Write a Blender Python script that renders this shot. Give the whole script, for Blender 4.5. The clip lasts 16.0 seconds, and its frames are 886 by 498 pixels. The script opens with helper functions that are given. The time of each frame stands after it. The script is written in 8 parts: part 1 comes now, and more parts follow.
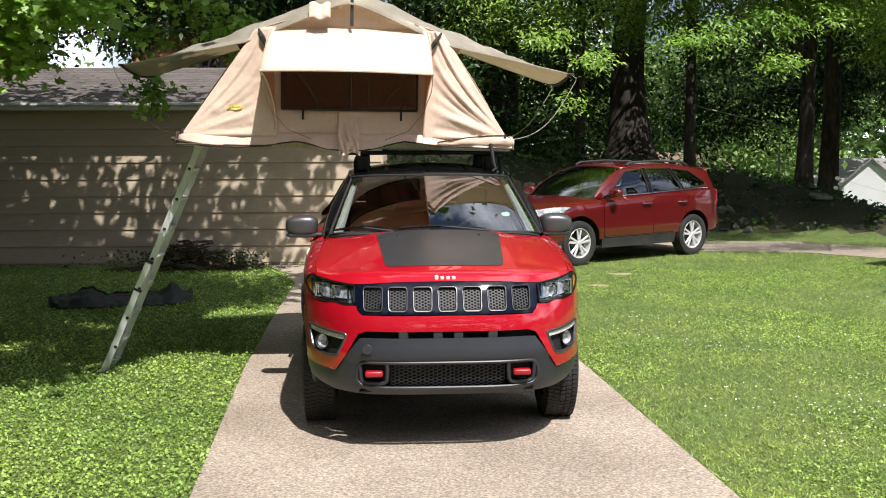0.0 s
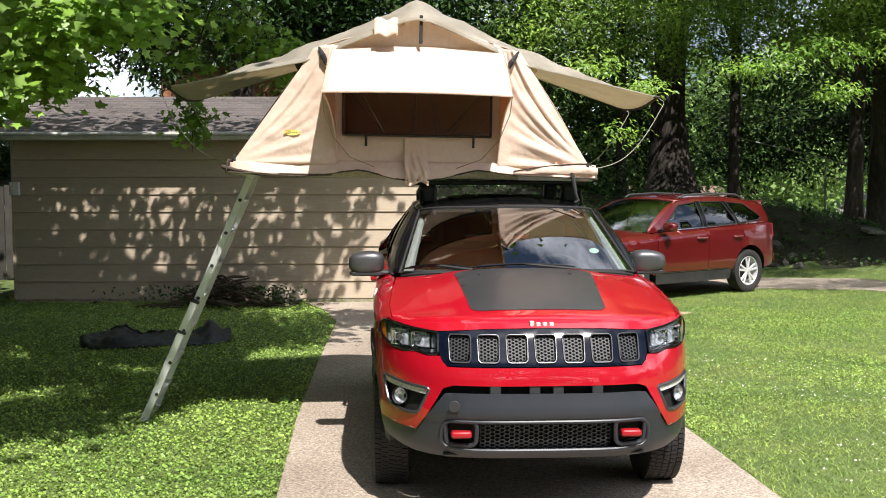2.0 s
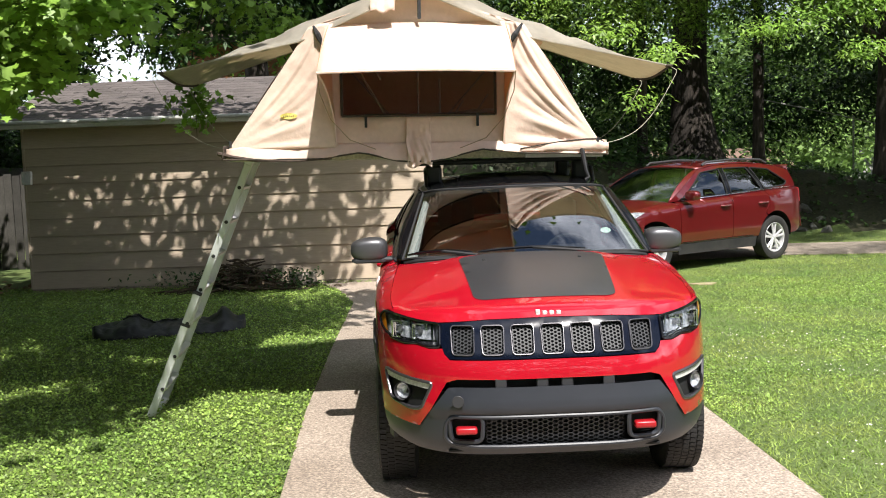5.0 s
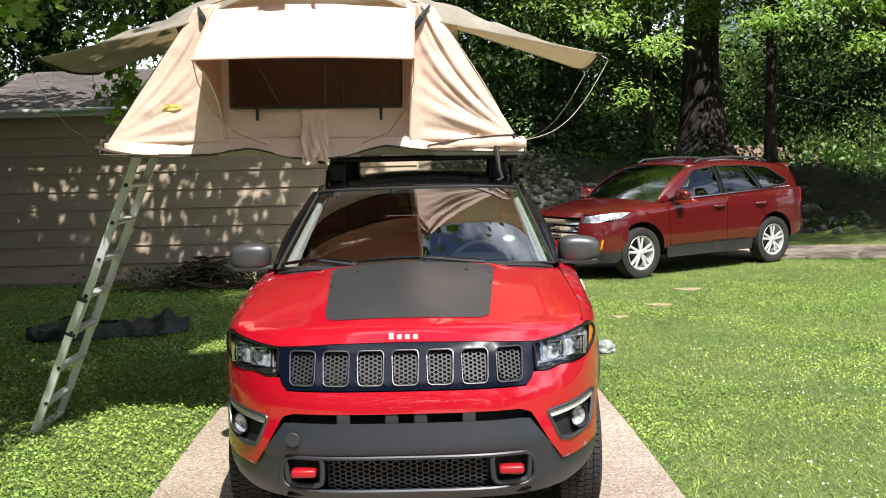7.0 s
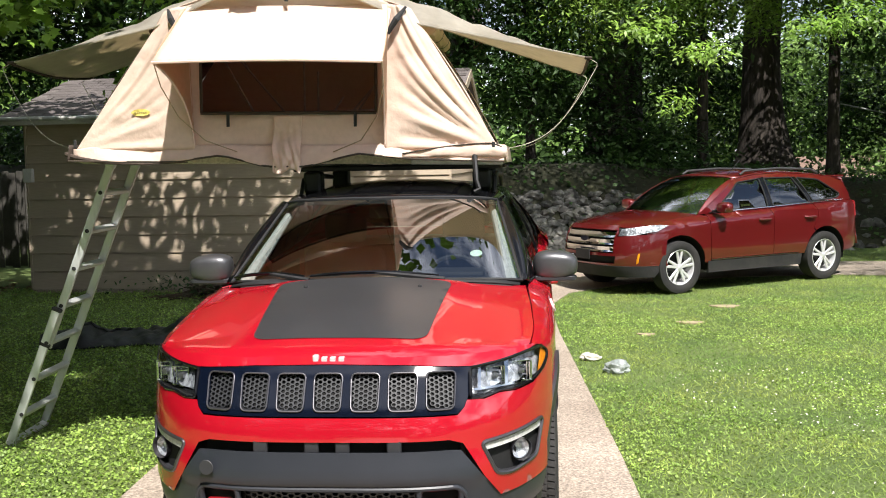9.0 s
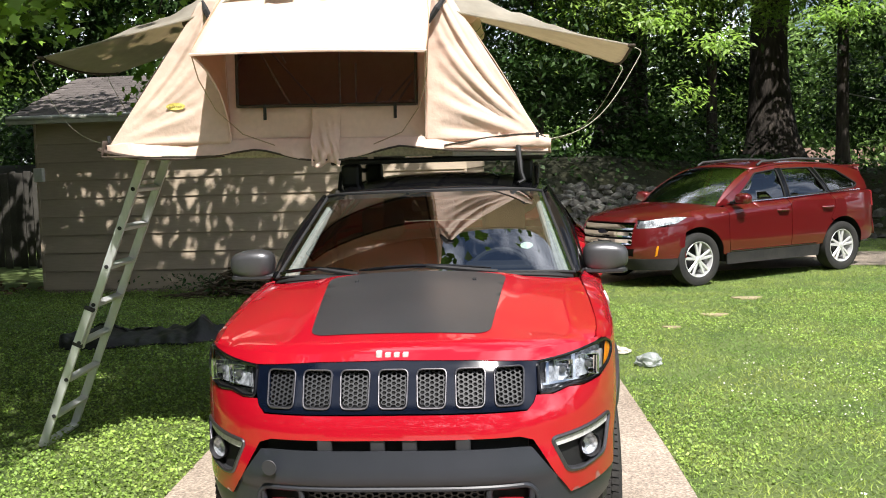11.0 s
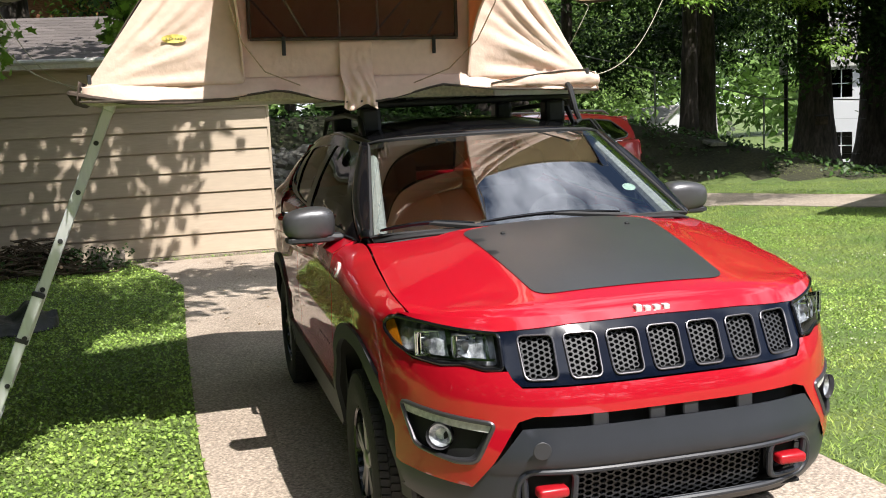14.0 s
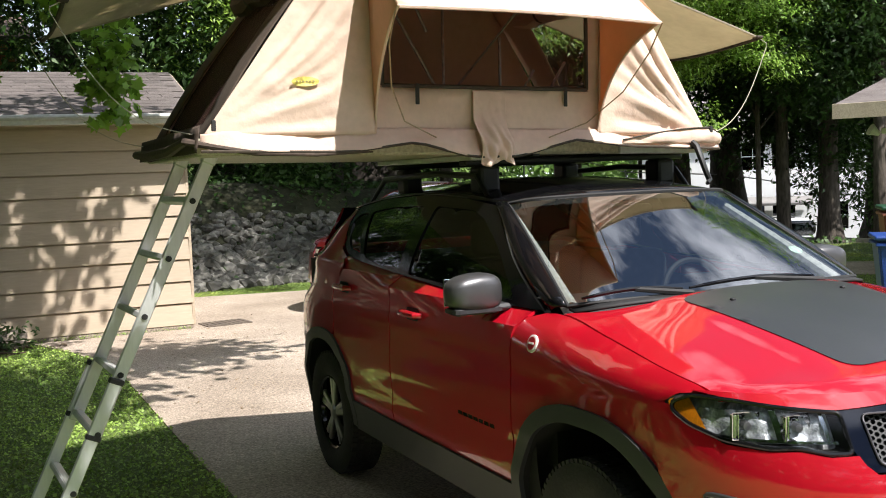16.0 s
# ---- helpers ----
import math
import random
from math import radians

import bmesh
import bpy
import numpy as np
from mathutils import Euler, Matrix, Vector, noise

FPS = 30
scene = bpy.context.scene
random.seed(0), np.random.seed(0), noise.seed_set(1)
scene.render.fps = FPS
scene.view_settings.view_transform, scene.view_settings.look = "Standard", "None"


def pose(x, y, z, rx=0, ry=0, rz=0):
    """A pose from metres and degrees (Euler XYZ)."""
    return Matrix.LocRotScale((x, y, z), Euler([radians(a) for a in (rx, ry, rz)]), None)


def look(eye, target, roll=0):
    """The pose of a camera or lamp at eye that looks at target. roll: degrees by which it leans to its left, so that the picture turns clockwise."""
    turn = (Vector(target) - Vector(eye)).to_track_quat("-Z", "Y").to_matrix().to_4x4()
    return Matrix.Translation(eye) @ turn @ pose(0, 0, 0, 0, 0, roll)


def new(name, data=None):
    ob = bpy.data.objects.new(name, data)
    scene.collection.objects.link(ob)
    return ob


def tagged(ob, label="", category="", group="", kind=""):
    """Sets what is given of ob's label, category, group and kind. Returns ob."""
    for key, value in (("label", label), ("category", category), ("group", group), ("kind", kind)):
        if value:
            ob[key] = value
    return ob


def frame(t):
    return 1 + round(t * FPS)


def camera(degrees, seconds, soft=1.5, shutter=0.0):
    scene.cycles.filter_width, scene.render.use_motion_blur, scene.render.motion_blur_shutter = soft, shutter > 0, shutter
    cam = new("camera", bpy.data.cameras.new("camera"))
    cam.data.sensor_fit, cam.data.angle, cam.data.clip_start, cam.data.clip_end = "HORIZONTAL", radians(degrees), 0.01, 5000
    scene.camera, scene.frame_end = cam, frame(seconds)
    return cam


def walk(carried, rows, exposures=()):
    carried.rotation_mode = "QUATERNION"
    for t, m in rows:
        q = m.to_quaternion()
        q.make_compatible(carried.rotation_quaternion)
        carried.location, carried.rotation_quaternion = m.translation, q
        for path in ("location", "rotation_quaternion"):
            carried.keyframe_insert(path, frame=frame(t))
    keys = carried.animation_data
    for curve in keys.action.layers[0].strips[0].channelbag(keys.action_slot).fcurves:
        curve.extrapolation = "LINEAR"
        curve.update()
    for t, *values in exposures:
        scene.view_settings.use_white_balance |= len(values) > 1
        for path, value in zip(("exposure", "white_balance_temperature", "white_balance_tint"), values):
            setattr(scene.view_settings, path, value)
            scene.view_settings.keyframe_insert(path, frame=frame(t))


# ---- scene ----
import functools

cam = camera(46.8, 16.0, 1.0)
PATH = [
    (0, (0.133, -0.346, 1.791), (0.2, 1.644, 1.601), -0.2),
    (0.5, (0.058, -0.219, 1.802), (0.161, 1.774, 1.659), -0.6),
    (1, (-0.079, -0.092, 1.812), (-0.03, 1.899, 1.638), -2.1),
    (1.5, (-0.166, 0.143, 1.779), (-0.163, 2.137, 1.625), -1.2),
    (2, (-0.241, 0.403, 1.766), (-0.211, 2.399, 1.641), -0.1),
    (2.5, (-0.363, 0.551, 1.783), (-0.241, 2.541, 1.624), -1.1),
    (3, (-0.475, 0.606, 1.77), (-0.337, 2.593, 1.582), -2.1),
    (3.2, (-0.501, 0.606, 1.769), (-0.373, 2.592, 1.568), -2.2),
    (5.3, (-0.007, 0.706, 1.831), (-0.038, 2.697, 1.652), -2.0),
    (5.5, (0.045, 0.794, 1.817), (0.025, 2.785, 1.629), -2.0),
    (6, (0.179, 1.049, 1.822), (0.181, 3.041, 1.641), -1.2),
    (6.5, (0.493, 1.215, 1.828), (0.454, 3.207, 1.654), -1.2),
    (7, (0.719, 1.383, 1.829), (0.628, 3.372, 1.637), -1.5),
    (7.5, (0.882, 1.588, 1.815), (0.802, 3.576, 1.608), -0.8),
    (8, (1.118, 1.761, 1.788), (1.005, 3.749, 1.598), 0.1),
    (8.5, (1.23, 1.776, 1.805), (1.023, 3.758, 1.624), -0.6),
    (9, (1.265, 1.753, 1.814), (1.032, 3.732, 1.643), -1.1),
    (9.5, (1.271, 1.755, 1.803), (1.046, 3.735, 1.636), -0.9),
    (10, (1.274, 1.756, 1.8), (1.011, 3.731, 1.63), -0.5),
    (10.2, (1.253, 1.764, 1.796), (0.971, 3.737, 1.623), -0.5),
    (12.3, (0.157, 2.005, 1.79), (0.213, 3.992, 1.564), -4.7),
    (12.5, (-0.002, 2.031, 1.753), (0.106, 4.011, 1.492), -4.9),
    (13, (-0.367, 2.051, 1.795), (-0.205, 4.012, 1.438), -6.3),
    (13.5, (-0.683, 2.256, 1.805), (-0.475, 4.226, 1.525), -5.0),
    (14, (-1.072, 2.496, 1.744), (-0.637, 4.429, 1.473), -2.8),
    (14.5, (-1.449, 2.746, 1.729), (-0.877, 4.65, 1.519), -3.2),
    (15, (-1.82, 2.986, 1.754), (-1.263, 4.902, 1.63), -3.9),
    (15.5, (-2.14, 3.19, 1.761), (-1.446, 5.06, 1.622), -2.4),
    (16, (-2.366, 3.454, 1.73), (-1.572, 5.284, 1.585), -2.2),
]
walk(cam, [(t, look(eye, target, roll)) for t, eye, target, roll in PATH],
     [(0.0, 0.32, 6350, 12), (1.0, 0.41, 6350, 12), (3.0, 0.54, 6350, 12), (10.0, 0.54, 6350, 12), (14.0, 0.58, 6350, 12), (16.0, 0.66, 6350, 12)])

# ---- world and sun ----
TO_SUN = Vector((0.25, -0.635, 1.0)).normalized()
world = bpy.data.worlds.new("sky")
scene.world = world
world.use_nodes = True
wn, wl = world.node_tree.nodes, world.node_tree.links
sky = wn.new("ShaderNodeTexSky")
sky.sky_type = "NISHITA"
sky.sun_disc = False
sky.sun_elevation = radians(54)
sky.sun_rotation = radians(158)
clouds = wn.new("ShaderNodeTexNoise")
clouds.inputs["Scale"].default_value = 2.6
clouds.inputs["Detail"].default_value = 7
clouds.inputs["Roughness"].default_value = 0.6
cramp = wn.new("ShaderNodeValToRGB")
cramp.color_ramp.elements[0].position, cramp.color_ramp.elements[1].position = 0.44, 0.66
cmix = wn.new("ShaderNodeMixRGB")
cmix.inputs[2].default_value = (30, 31, 33, 1)
wl.new(clouds.outputs["Fac"], cramp.inputs[0])
wl.new(cramp.outputs[0], cmix.inputs[0])
wl.new(sky.outputs[0], cmix.inputs[1])
wl.new(cmix.outputs[0], wn["Background"].inputs[0])
wn["Background"].inputs[1].default_value = 0.06
sun = new("sun", bpy.data.lights.new("sun", "SUN"))
sun.data.energy, sun.data.angle, sun.data.color = 5.5, radians(0.53), (1.0, 0.95, 0.87)
sun.matrix_world = look(TO_SUN * 60, (0, 0, 0))


# ---- materials ----
def rgb(c):
    return (c[0], c[1], c[2], 1)


def surf(name, c1, c2=None, scale=6.0, rough=0.6, metal=0.0, bump=0.0, bscale=60.0, coat=0.0, fine=0.25, spread=0.0, detail=6, spec=0.5, stretch=(1, 1, 1), through_light=0.0, through_color=None, pebble=0.0):
    """A procedural surface: two tones by a broad noise, a fine grain on top, bump, and a shift per object or island."""
    m = bpy.data.materials.new(name)
    m.use_nodes = True
    n, l = m.node_tree.nodes, m.node_tree.links
    b = n["Principled BSDF"]
    c2 = c2 or c1
    b.inputs["Roughness"].default_value, b.inputs["Metallic"].default_value = rough, metal
    b.inputs["Coat Weight"].default_value = coat
    b.inputs["Coat Roughness"].default_value = 0.03
    b.inputs["Specular IOR Level"].default_value = spec
    co = n.new("ShaderNodeTexCoord")
    mp = n.new("ShaderNodeMapping")
    mp.inputs["Scale"].default_value = stretch
    l.new(co.outputs["Object"], mp.inputs[0])
    broad, grain = n.new("ShaderNodeTexNoise"), n.new("ShaderNodeTexNoise")
    broad.inputs["Scale"].default_value, broad.inputs["Detail"].default_value = scale, detail
    grain.inputs["Scale"].default_value, grain.inputs["Detail"].default_value = bscale, 4
    for t in (broad, grain):
        l.new(mp.outputs[0], t.inputs["Vector"])
    ramp = n.new("ShaderNodeValToRGB")
    ramp.color_ramp.elements[0].position, ramp.color_ramp.elements[1].position = 0.35, 0.65
    ramp.color_ramp.elements[0].color, ramp.color_ramp.elements[1].color = rgb(c1), rgb(c2)
    l.new(broad.outputs["Fac"], ramp.inputs[0])
    hsv = n.new("ShaderNodeHueSaturation")
    l.new(ramp.outputs[0], hsv.inputs["Color"])
    val = n.new("ShaderNodeMapRange")
    val.inputs["From Min"].default_value, val.inputs["From Max"].default_value = 0.3, 0.7
    val.inputs["To Min"].default_value, val.inputs["To Max"].default_value = 1 - fine, 1 + fine
    l.new(grain.outputs["Fac"], val.inputs[0])
    last = val.outputs[0]
    if spread:
        info = n.new("ShaderNodeObjectInfo") if spread > 0 else n.new("ShaderNodeNewGeometry")
        one = n.new("ShaderNodeMapRange")
        one.inputs["To Min"].default_value, one.inputs["To Max"].default_value = 1 - abs(spread), 1 + abs(spread)
        l.new(info.outputs["Random" if spread > 0 else "Random Per Island"], one.inputs[0])
        mul = n.new("ShaderNodeMath")
        mul.operation = "MULTIPLY"
        l.new(last, mul.inputs[0])
        l.new(one.outputs[0], mul.inputs[1])
        last = mul.outputs[0]
    if pebble:
        cell = n.new("ShaderNodeTexVoronoi")
        cell.inputs["Scale"].default_value = pebble
        l.new(mp.outputs[0], cell.inputs["Vector"])
        sep, stone, both = n.new("ShaderNodeSeparateColor"), n.new("ShaderNodeMapRange"), n.new("ShaderNodeMath")
        stone.inputs["To Min"].default_value, stone.inputs["To Max"].default_value = 0.72, 1.28
        both.operation = "MULTIPLY"
        l.new(cell.outputs["Color"], sep.inputs[0])
        l.new(sep.outputs[0], stone.inputs[0])
        l.new(last, both.inputs[0])
        l.new(stone.outputs[0], both.inputs[1])
        last = both.outputs[0]
    l.new(last, hsv.inputs["Value"])
    l.new(hsv.outputs[0], b.inputs["Base Color"])
    if bump:
        bp = n.new("ShaderNodeBump")
        bp.inputs["Strength"].default_value, bp.inputs["Distance"].default_value = bump, 0.02
        l.new(grain.outputs["Fac"], bp.inputs["Height"])
        l.new(bp.outputs[0], b.inputs["Normal"])
    if through_light:
        tr = n.new("ShaderNodeBsdfTranslucent")
        mx = n.new("ShaderNodeMixShader")
        mx.inputs[0].default_value = through_light
        if through_color:
            tr.inputs["Color"].default_value = rgb(through_color)
        else:
            l.new(hsv.outputs[0], tr.inputs["Color"])
        l.new(b.outputs[0], mx.inputs[1])
        l.new(tr.outputs[0], mx.inputs[2])
        l.new(mx.outputs[0], n["Material Output"].inputs["Surface"])
    return m


def glassy(name, tint, ior=1.5, rough=0.0, clear=1.0):
    """Thin glass: part straight through with a tint, part mirror by Fresnel."""
    m = bpy.data.materials.new(name)
    m.use_nodes = True
    n, l = m.node_tree.nodes, m.node_tree.links
    n.remove(n["Principled BSDF"])
    tp, gl, fr, mx = n.new("ShaderNodeBsdfTransparent"), n.new("ShaderNodeBsdfGlossy"), n.new("ShaderNodeFresnel"), n.new("ShaderNodeMixShader")
    tp.inputs[0].default_value = rgb(tint)
    gl.inputs["Roughness"].default_value = rough
    fr.inputs["IOR"].default_value = ior
    l.new(fr.outputs[0], mx.inputs[0])
    l.new(tp.outputs[0], mx.inputs[1])
    l.new(gl.outputs[0], mx.inputs[2])
    l.new(mx.outputs[0], n["Material Output"].inputs["Surface"])
    return m


M = {}
M["soil"] = surf("lawn_soil", (0.07, 0.11, 0.026), (0.115, 0.155, 0.042), 1.1, 0.95, bump=0.5, bscale=45, fine=0.4)
M["grass"] = surf("grass_blade", (0.19, 0.32, 0.065), (0.37, 0.45, 0.10), 1.3, 0.5, bscale=9, fine=0.3, spread=-0.38, through_light=0.3)
M["clover_leaf"] = surf("clover_leaf", (0.23, 0.37, 0.075), (0.38, 0.53, 0.115), 0.7, 0.5, bscale=9, fine=0.3, spread=-0.4, through_light=0.3)
M["clover"] = surf("clover_flower", (0.7, 0.7, 0.6), (0.78, 0.76, 0.66), 3, 0.8)
M["concrete"] = surf("exposed_aggregate_concrete", (0.29, 0.235, 0.185), (0.42, 0.35, 0.285), 0.7, 0.85, bump=0.4, bscale=60, fine=0.4, pebble=95)
M["gravel"] = surf("packed_gravel", (0.25, 0.21, 0.17), (0.36, 0.30, 0.24), 1.5, 0.95, bump=0.5, bscale=40, fine=0.35)
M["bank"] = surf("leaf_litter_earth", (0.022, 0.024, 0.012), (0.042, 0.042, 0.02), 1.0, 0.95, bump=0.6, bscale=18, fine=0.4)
M["rock"] = surf("limestone_rock", (0.09, 0.088, 0.078), (0.19, 0.185, 0.165), 2.0, 0.9, bump=0.5, bscale=14, fine=0.3, spread=0.5)
M["rocks_rest"] = surf("limestone_rubble", (0.075, 0.073, 0.065), (0.165, 0.16, 0.145), 2.0, 0.9, bump=0.5, bscale=14, fine=0.3, spread=-0.5)
M["siding"] = surf("tan_painted_siding", (0.44, 0.355, 0.266), (0.50, 0.41, 0.31), 1.6, 0.65, bump=0.12, bscale=40, fine=0.06, spread=0.05, stretch=(0.15, 1, 1))
M["white_paint"] = surf("weathered_white_paint", (0.58, 0.57, 0.53), (0.68, 0.67, 0.63), 3, 0.55, bump=0.1, bscale=40, fine=0.08)
# White paint darkened: shade on the gutter is put into its colour.
M["gutter_paint"] = surf("grey_white_gutter_paint", (0.38, 0.385, 0.35), (0.48, 0.48, 0.44), 3, 0.5, fine=0.15, bscale=30)
M["shingle"] = surf("grey_brown_shingle", (0.10, 0.085, 0.08), (0.15, 0.13, 0.125), 3, 0.95, bump=0.5, bscale=90, fine=0.3, spread=0.18)
M["soffit"] = surf("soffit_board", (0.40, 0.33, 0.25), (0.44, 0.37, 0.28), 3, 0.7)
M["bark"] = surf("furrowed_bark", (0.026, 0.021, 0.017), (0.062, 0.051, 0.042), 5, 0.95, bump=1.0, bscale=22, fine=0.45, stretch=(1, 1, 0.25))
# Lighter copy of the bark: light on right-hand trunks is put into the colour.
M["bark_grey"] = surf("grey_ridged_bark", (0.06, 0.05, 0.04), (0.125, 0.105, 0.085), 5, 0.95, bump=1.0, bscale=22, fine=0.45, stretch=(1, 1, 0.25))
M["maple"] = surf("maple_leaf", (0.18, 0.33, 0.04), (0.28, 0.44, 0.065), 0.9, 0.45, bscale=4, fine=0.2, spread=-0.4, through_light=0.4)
# Darkened copy of maple_leaf for the unseen crown, to deepen its shade.
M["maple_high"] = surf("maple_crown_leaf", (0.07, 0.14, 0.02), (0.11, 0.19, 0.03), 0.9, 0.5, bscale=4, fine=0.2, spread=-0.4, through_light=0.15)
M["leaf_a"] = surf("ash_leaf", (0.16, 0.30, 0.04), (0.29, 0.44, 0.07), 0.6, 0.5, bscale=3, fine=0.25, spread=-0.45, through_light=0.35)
# Darker leaf: the shade inside the woods is put into its colour.
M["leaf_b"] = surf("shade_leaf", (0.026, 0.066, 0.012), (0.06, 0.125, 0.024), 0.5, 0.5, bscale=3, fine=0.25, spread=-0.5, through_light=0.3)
M["far_leaf"] = surf("far_leaf", (0.11, 0.20, 0.045), (0.20, 0.32, 0.075), 0.2, 0.6, bscale=2, fine=0.25, spread=-0.4, through_light=0.35)


# ---- building helpers ----
def mesh(name, verts, faces, material, smooth=False):
    me = bpy.data.meshes.new(name)
    me.from_pydata([tuple(v) for v in verts], [], [tuple(f) for f in faces])
    me.materials.append(material)
    if smooth:
        me.polygons.foreach_set("use_smooth", [True] * len(me.polygons))
    me.update()
    return me


def put(name, me, parent=None, label="", m=None):
    """Links a mesh as one object under a thing or a part."""
    ob = new(name, me)
    if parent:
        ob.parent = parent
    if m is not None:
        ob.matrix_basis = m
    return tagged(ob, label)


def part(name, bm, material, parent=None, label="", smooth=False, angle=35):
    me = bpy.data.meshes.new(name)
    bm.normal_update()
    if smooth:
        for f in bm.faces:
            f.smooth = True
        for e in bm.edges:
            if len(e.link_faces) == 2 and e.calc_face_angle(0) > radians(angle):
                e.smooth = False
    bm.to_mesh(me)
    bm.free()
    me.materials.append(material)
    return put(name, me, parent, label)


def thing(name, m, label, category, group="", kind=""):
    ob = new(name)
    ob.empty_display_size = 0.2
    ob.matrix_basis = m
    return tagged(ob, label, category, group, kind)


def box(bm, lo, hi, bevel=0.0, m=None, seg=1):
    lo, hi = Vector(lo), Vector(hi)
    made = bmesh.ops.create_cube(bm, size=1.0)["verts"]
    bmesh.ops.scale(bm, vec=hi - lo, verts=made)
    bmesh.ops.translate(bm, vec=(lo + hi) / 2, verts=made)
    if m is not None:
        bmesh.ops.transform(bm, matrix=m, verts=made)
    if bevel:
        edges = list({e for v in made for e in v.link_edges})
        bmesh.ops.bevel(bm, geom=edges, offset=bevel, segments=seg, affect="EDGES", profile=0.5)
    return bm


def boxed(lo, hi, bevel=0.0, m=None, seg=1):
    return box(bmesh.new(), lo, hi, bevel, m, seg)


def tube(bm, points, radii, sides=8, caps=True):
    """A round bar along points; radii one number or one for each point."""
    pts = [Vector(p) for p in points]
    radii = [radii] * len(pts) if isinstance(radii, (int, float)) else radii
    rings, up = [], None
    for i, p in enumerate(pts):
        d = (pts[min(i + 1, len(pts) - 1)] - pts[max(i - 1, 0)]).normalized()
        if up is None:
            up = d.orthogonal().normalized()
        up = (up - d * up.dot(d)).normalized()
        side = d.cross(up)
        rings.append([bm.verts.new(p + (up * math.cos(a) + side * math.sin(a)) * radii[i]) for a in (2 * math.pi * k / sides for k in range(sides))])
    for a, b in zip(rings, rings[1:]):
        for k in range(sides):
            bm.faces.new((a[k], a[(k + 1) % sides], b[(k + 1) % sides], b[k]))
    if caps:
        bm.faces.new(rings[0][::-1])
        bm.faces.new(rings[-1])
    return bm


def tubed(points, radii, sides=8, caps=True):
    return tube(bmesh.new(), points, radii, sides, caps)


def lathe(bm, profile, sides=24, m=None):
    """Turns (radius, height) pairs round the z axis."""
    rings = []
    for r, h in profile:
        rings.append([bm.verts.new((r * math.cos(2 * math.pi * k / sides), r * math.sin(2 * math.pi * k / sides), h)) for k in range(sides)])
    for a, b in zip(rings, rings[1:]):
        for k in range(sides):
            bm.faces.new((a[k], a[(k + 1) % sides], b[(k + 1) % sides], b[k]))
    if m is not None:
        bmesh.ops.transform(bm, matrix=m, verts=[v for r in rings for v in r])
    return bm


def smooth01(a, b, x):
    t = np.clip((x - a) / (b - a), 0, 1)
    return t * t * (3 - 2 * t)


@functools.lru_cache(maxsize=None)
def knot_slopes(xs, ys):
    """Slopes of a monotone cubic through the knots."""
    h = [b - a for a, b in zip(xs, xs[1:])]
    d = [(b - a) / k for a, b, k in zip(ys, ys[1:], h)]
    m = [d[0]]
    for i in range(1, len(d)):
        if d[i - 1] * d[i] <= 0:
            m.append(0.0)
        else:
            w1, w2 = 2 * h[i] + h[i - 1], h[i] + 2 * h[i - 1]
            m.append((w1 + w2) / (w1 / d[i - 1] + w2 / d[i]))
    return m + [d[-1]]


def glide(x, xs, ys):
    """A smooth curve through the knots at x, level beyond the ends."""
    if x <= xs[0]:
        return ys[0]
    if x >= xs[-1]:
        return ys[-1]
    m = knot_slopes(tuple(xs), tuple(ys))
    i = max(k for k in range(len(xs) - 1) if xs[k] <= x)
    h = xs[i + 1] - xs[i]
    t = (x - xs[i]) / h
    return ys[i] * (1 + 2 * t) * (1 - t) ** 2 + m[i] * h * t * (1 - t) ** 2 + ys[i + 1] * t * t * (3 - 2 * t) + m[i + 1] * h * t * t * (t - 1)


# ---- ground ----
FOOT = ((-60, 21.0), (-8, 20.6), (0, 20.1), (3, 20.6), (7, 22.0), (9, 21.2), (12, 19.6), (16, 18.5), (60, 18))
BANK = ((-60, 2.0), (-8, 1.9), (2, 1.7), (6, 1.4), (8.0, 1.25), (9.5, 0.88), (10.8, 0.48), (12.2, 0.0), (13, -0.16), (16, -0.2), (60, -0.2))


def foot_y(x):
    return np.interp(x, [p[0] for p in FOOT], [p[1] for p in FOOT])


def height(x, y):
    """Ground level: flat yard, a bank behind it, falling away again beyond."""
    x, y = np.asarray(x, float), np.asarray(y, float)
    up = np.interp(x, [p[0] for p in BANK], [p[1] for p in BANK])
    d = y - foot_y(x)
    h = up * smooth01(-0.1, 2.2, d) - (up + 0.4) * smooth01(12, 34, d)
    h = h - 4.0 * smooth01(36, 75, y) - 0.9 * smooth01(17, 26, x) - 0.75 * smooth01(15, 22, x) * smooth01(20, 28, y)
    bumps = 0.03 * np.sin(x * 1.7 + y * 0.6) * np.sin(y * 1.3 - x * 0.4) * smooth01(0, 3, d)
    return h + bumps


def grid_axis(knots):
    out = []
    for (a, b, step) in knots:
        out += list(np.arange(a, b, step))
    return np.array(out + [knots[-1][1]])


gx = grid_axis([(-420, -60, 40), (-60, -14, 4), (-14, 20, 0.5), (20, 60, 4), (60, 420, 40)])
gy = grid_axis([(-300, -20, 40), (-20, 2, 2), (2, 40, 0.5), (40, 80, 4), (80, 700, 40)])
XX, YY = np.meshgrid(gx, gy)
gv = np.stack([XX.ravel(), YY.ravel(), height(XX, YY).ravel()], 1)
nx_ = len(gx)
gf = [(j * nx_ + i, j * nx_ + i + 1, (j + 1) * nx_ + i + 1, (j + 1) * nx_ + i) for j in range(len(gy) - 1) for i in range(nx_ - 1)]
gme = mesh("ground", gv, gf, M["soil"], True)
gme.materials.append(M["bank"])
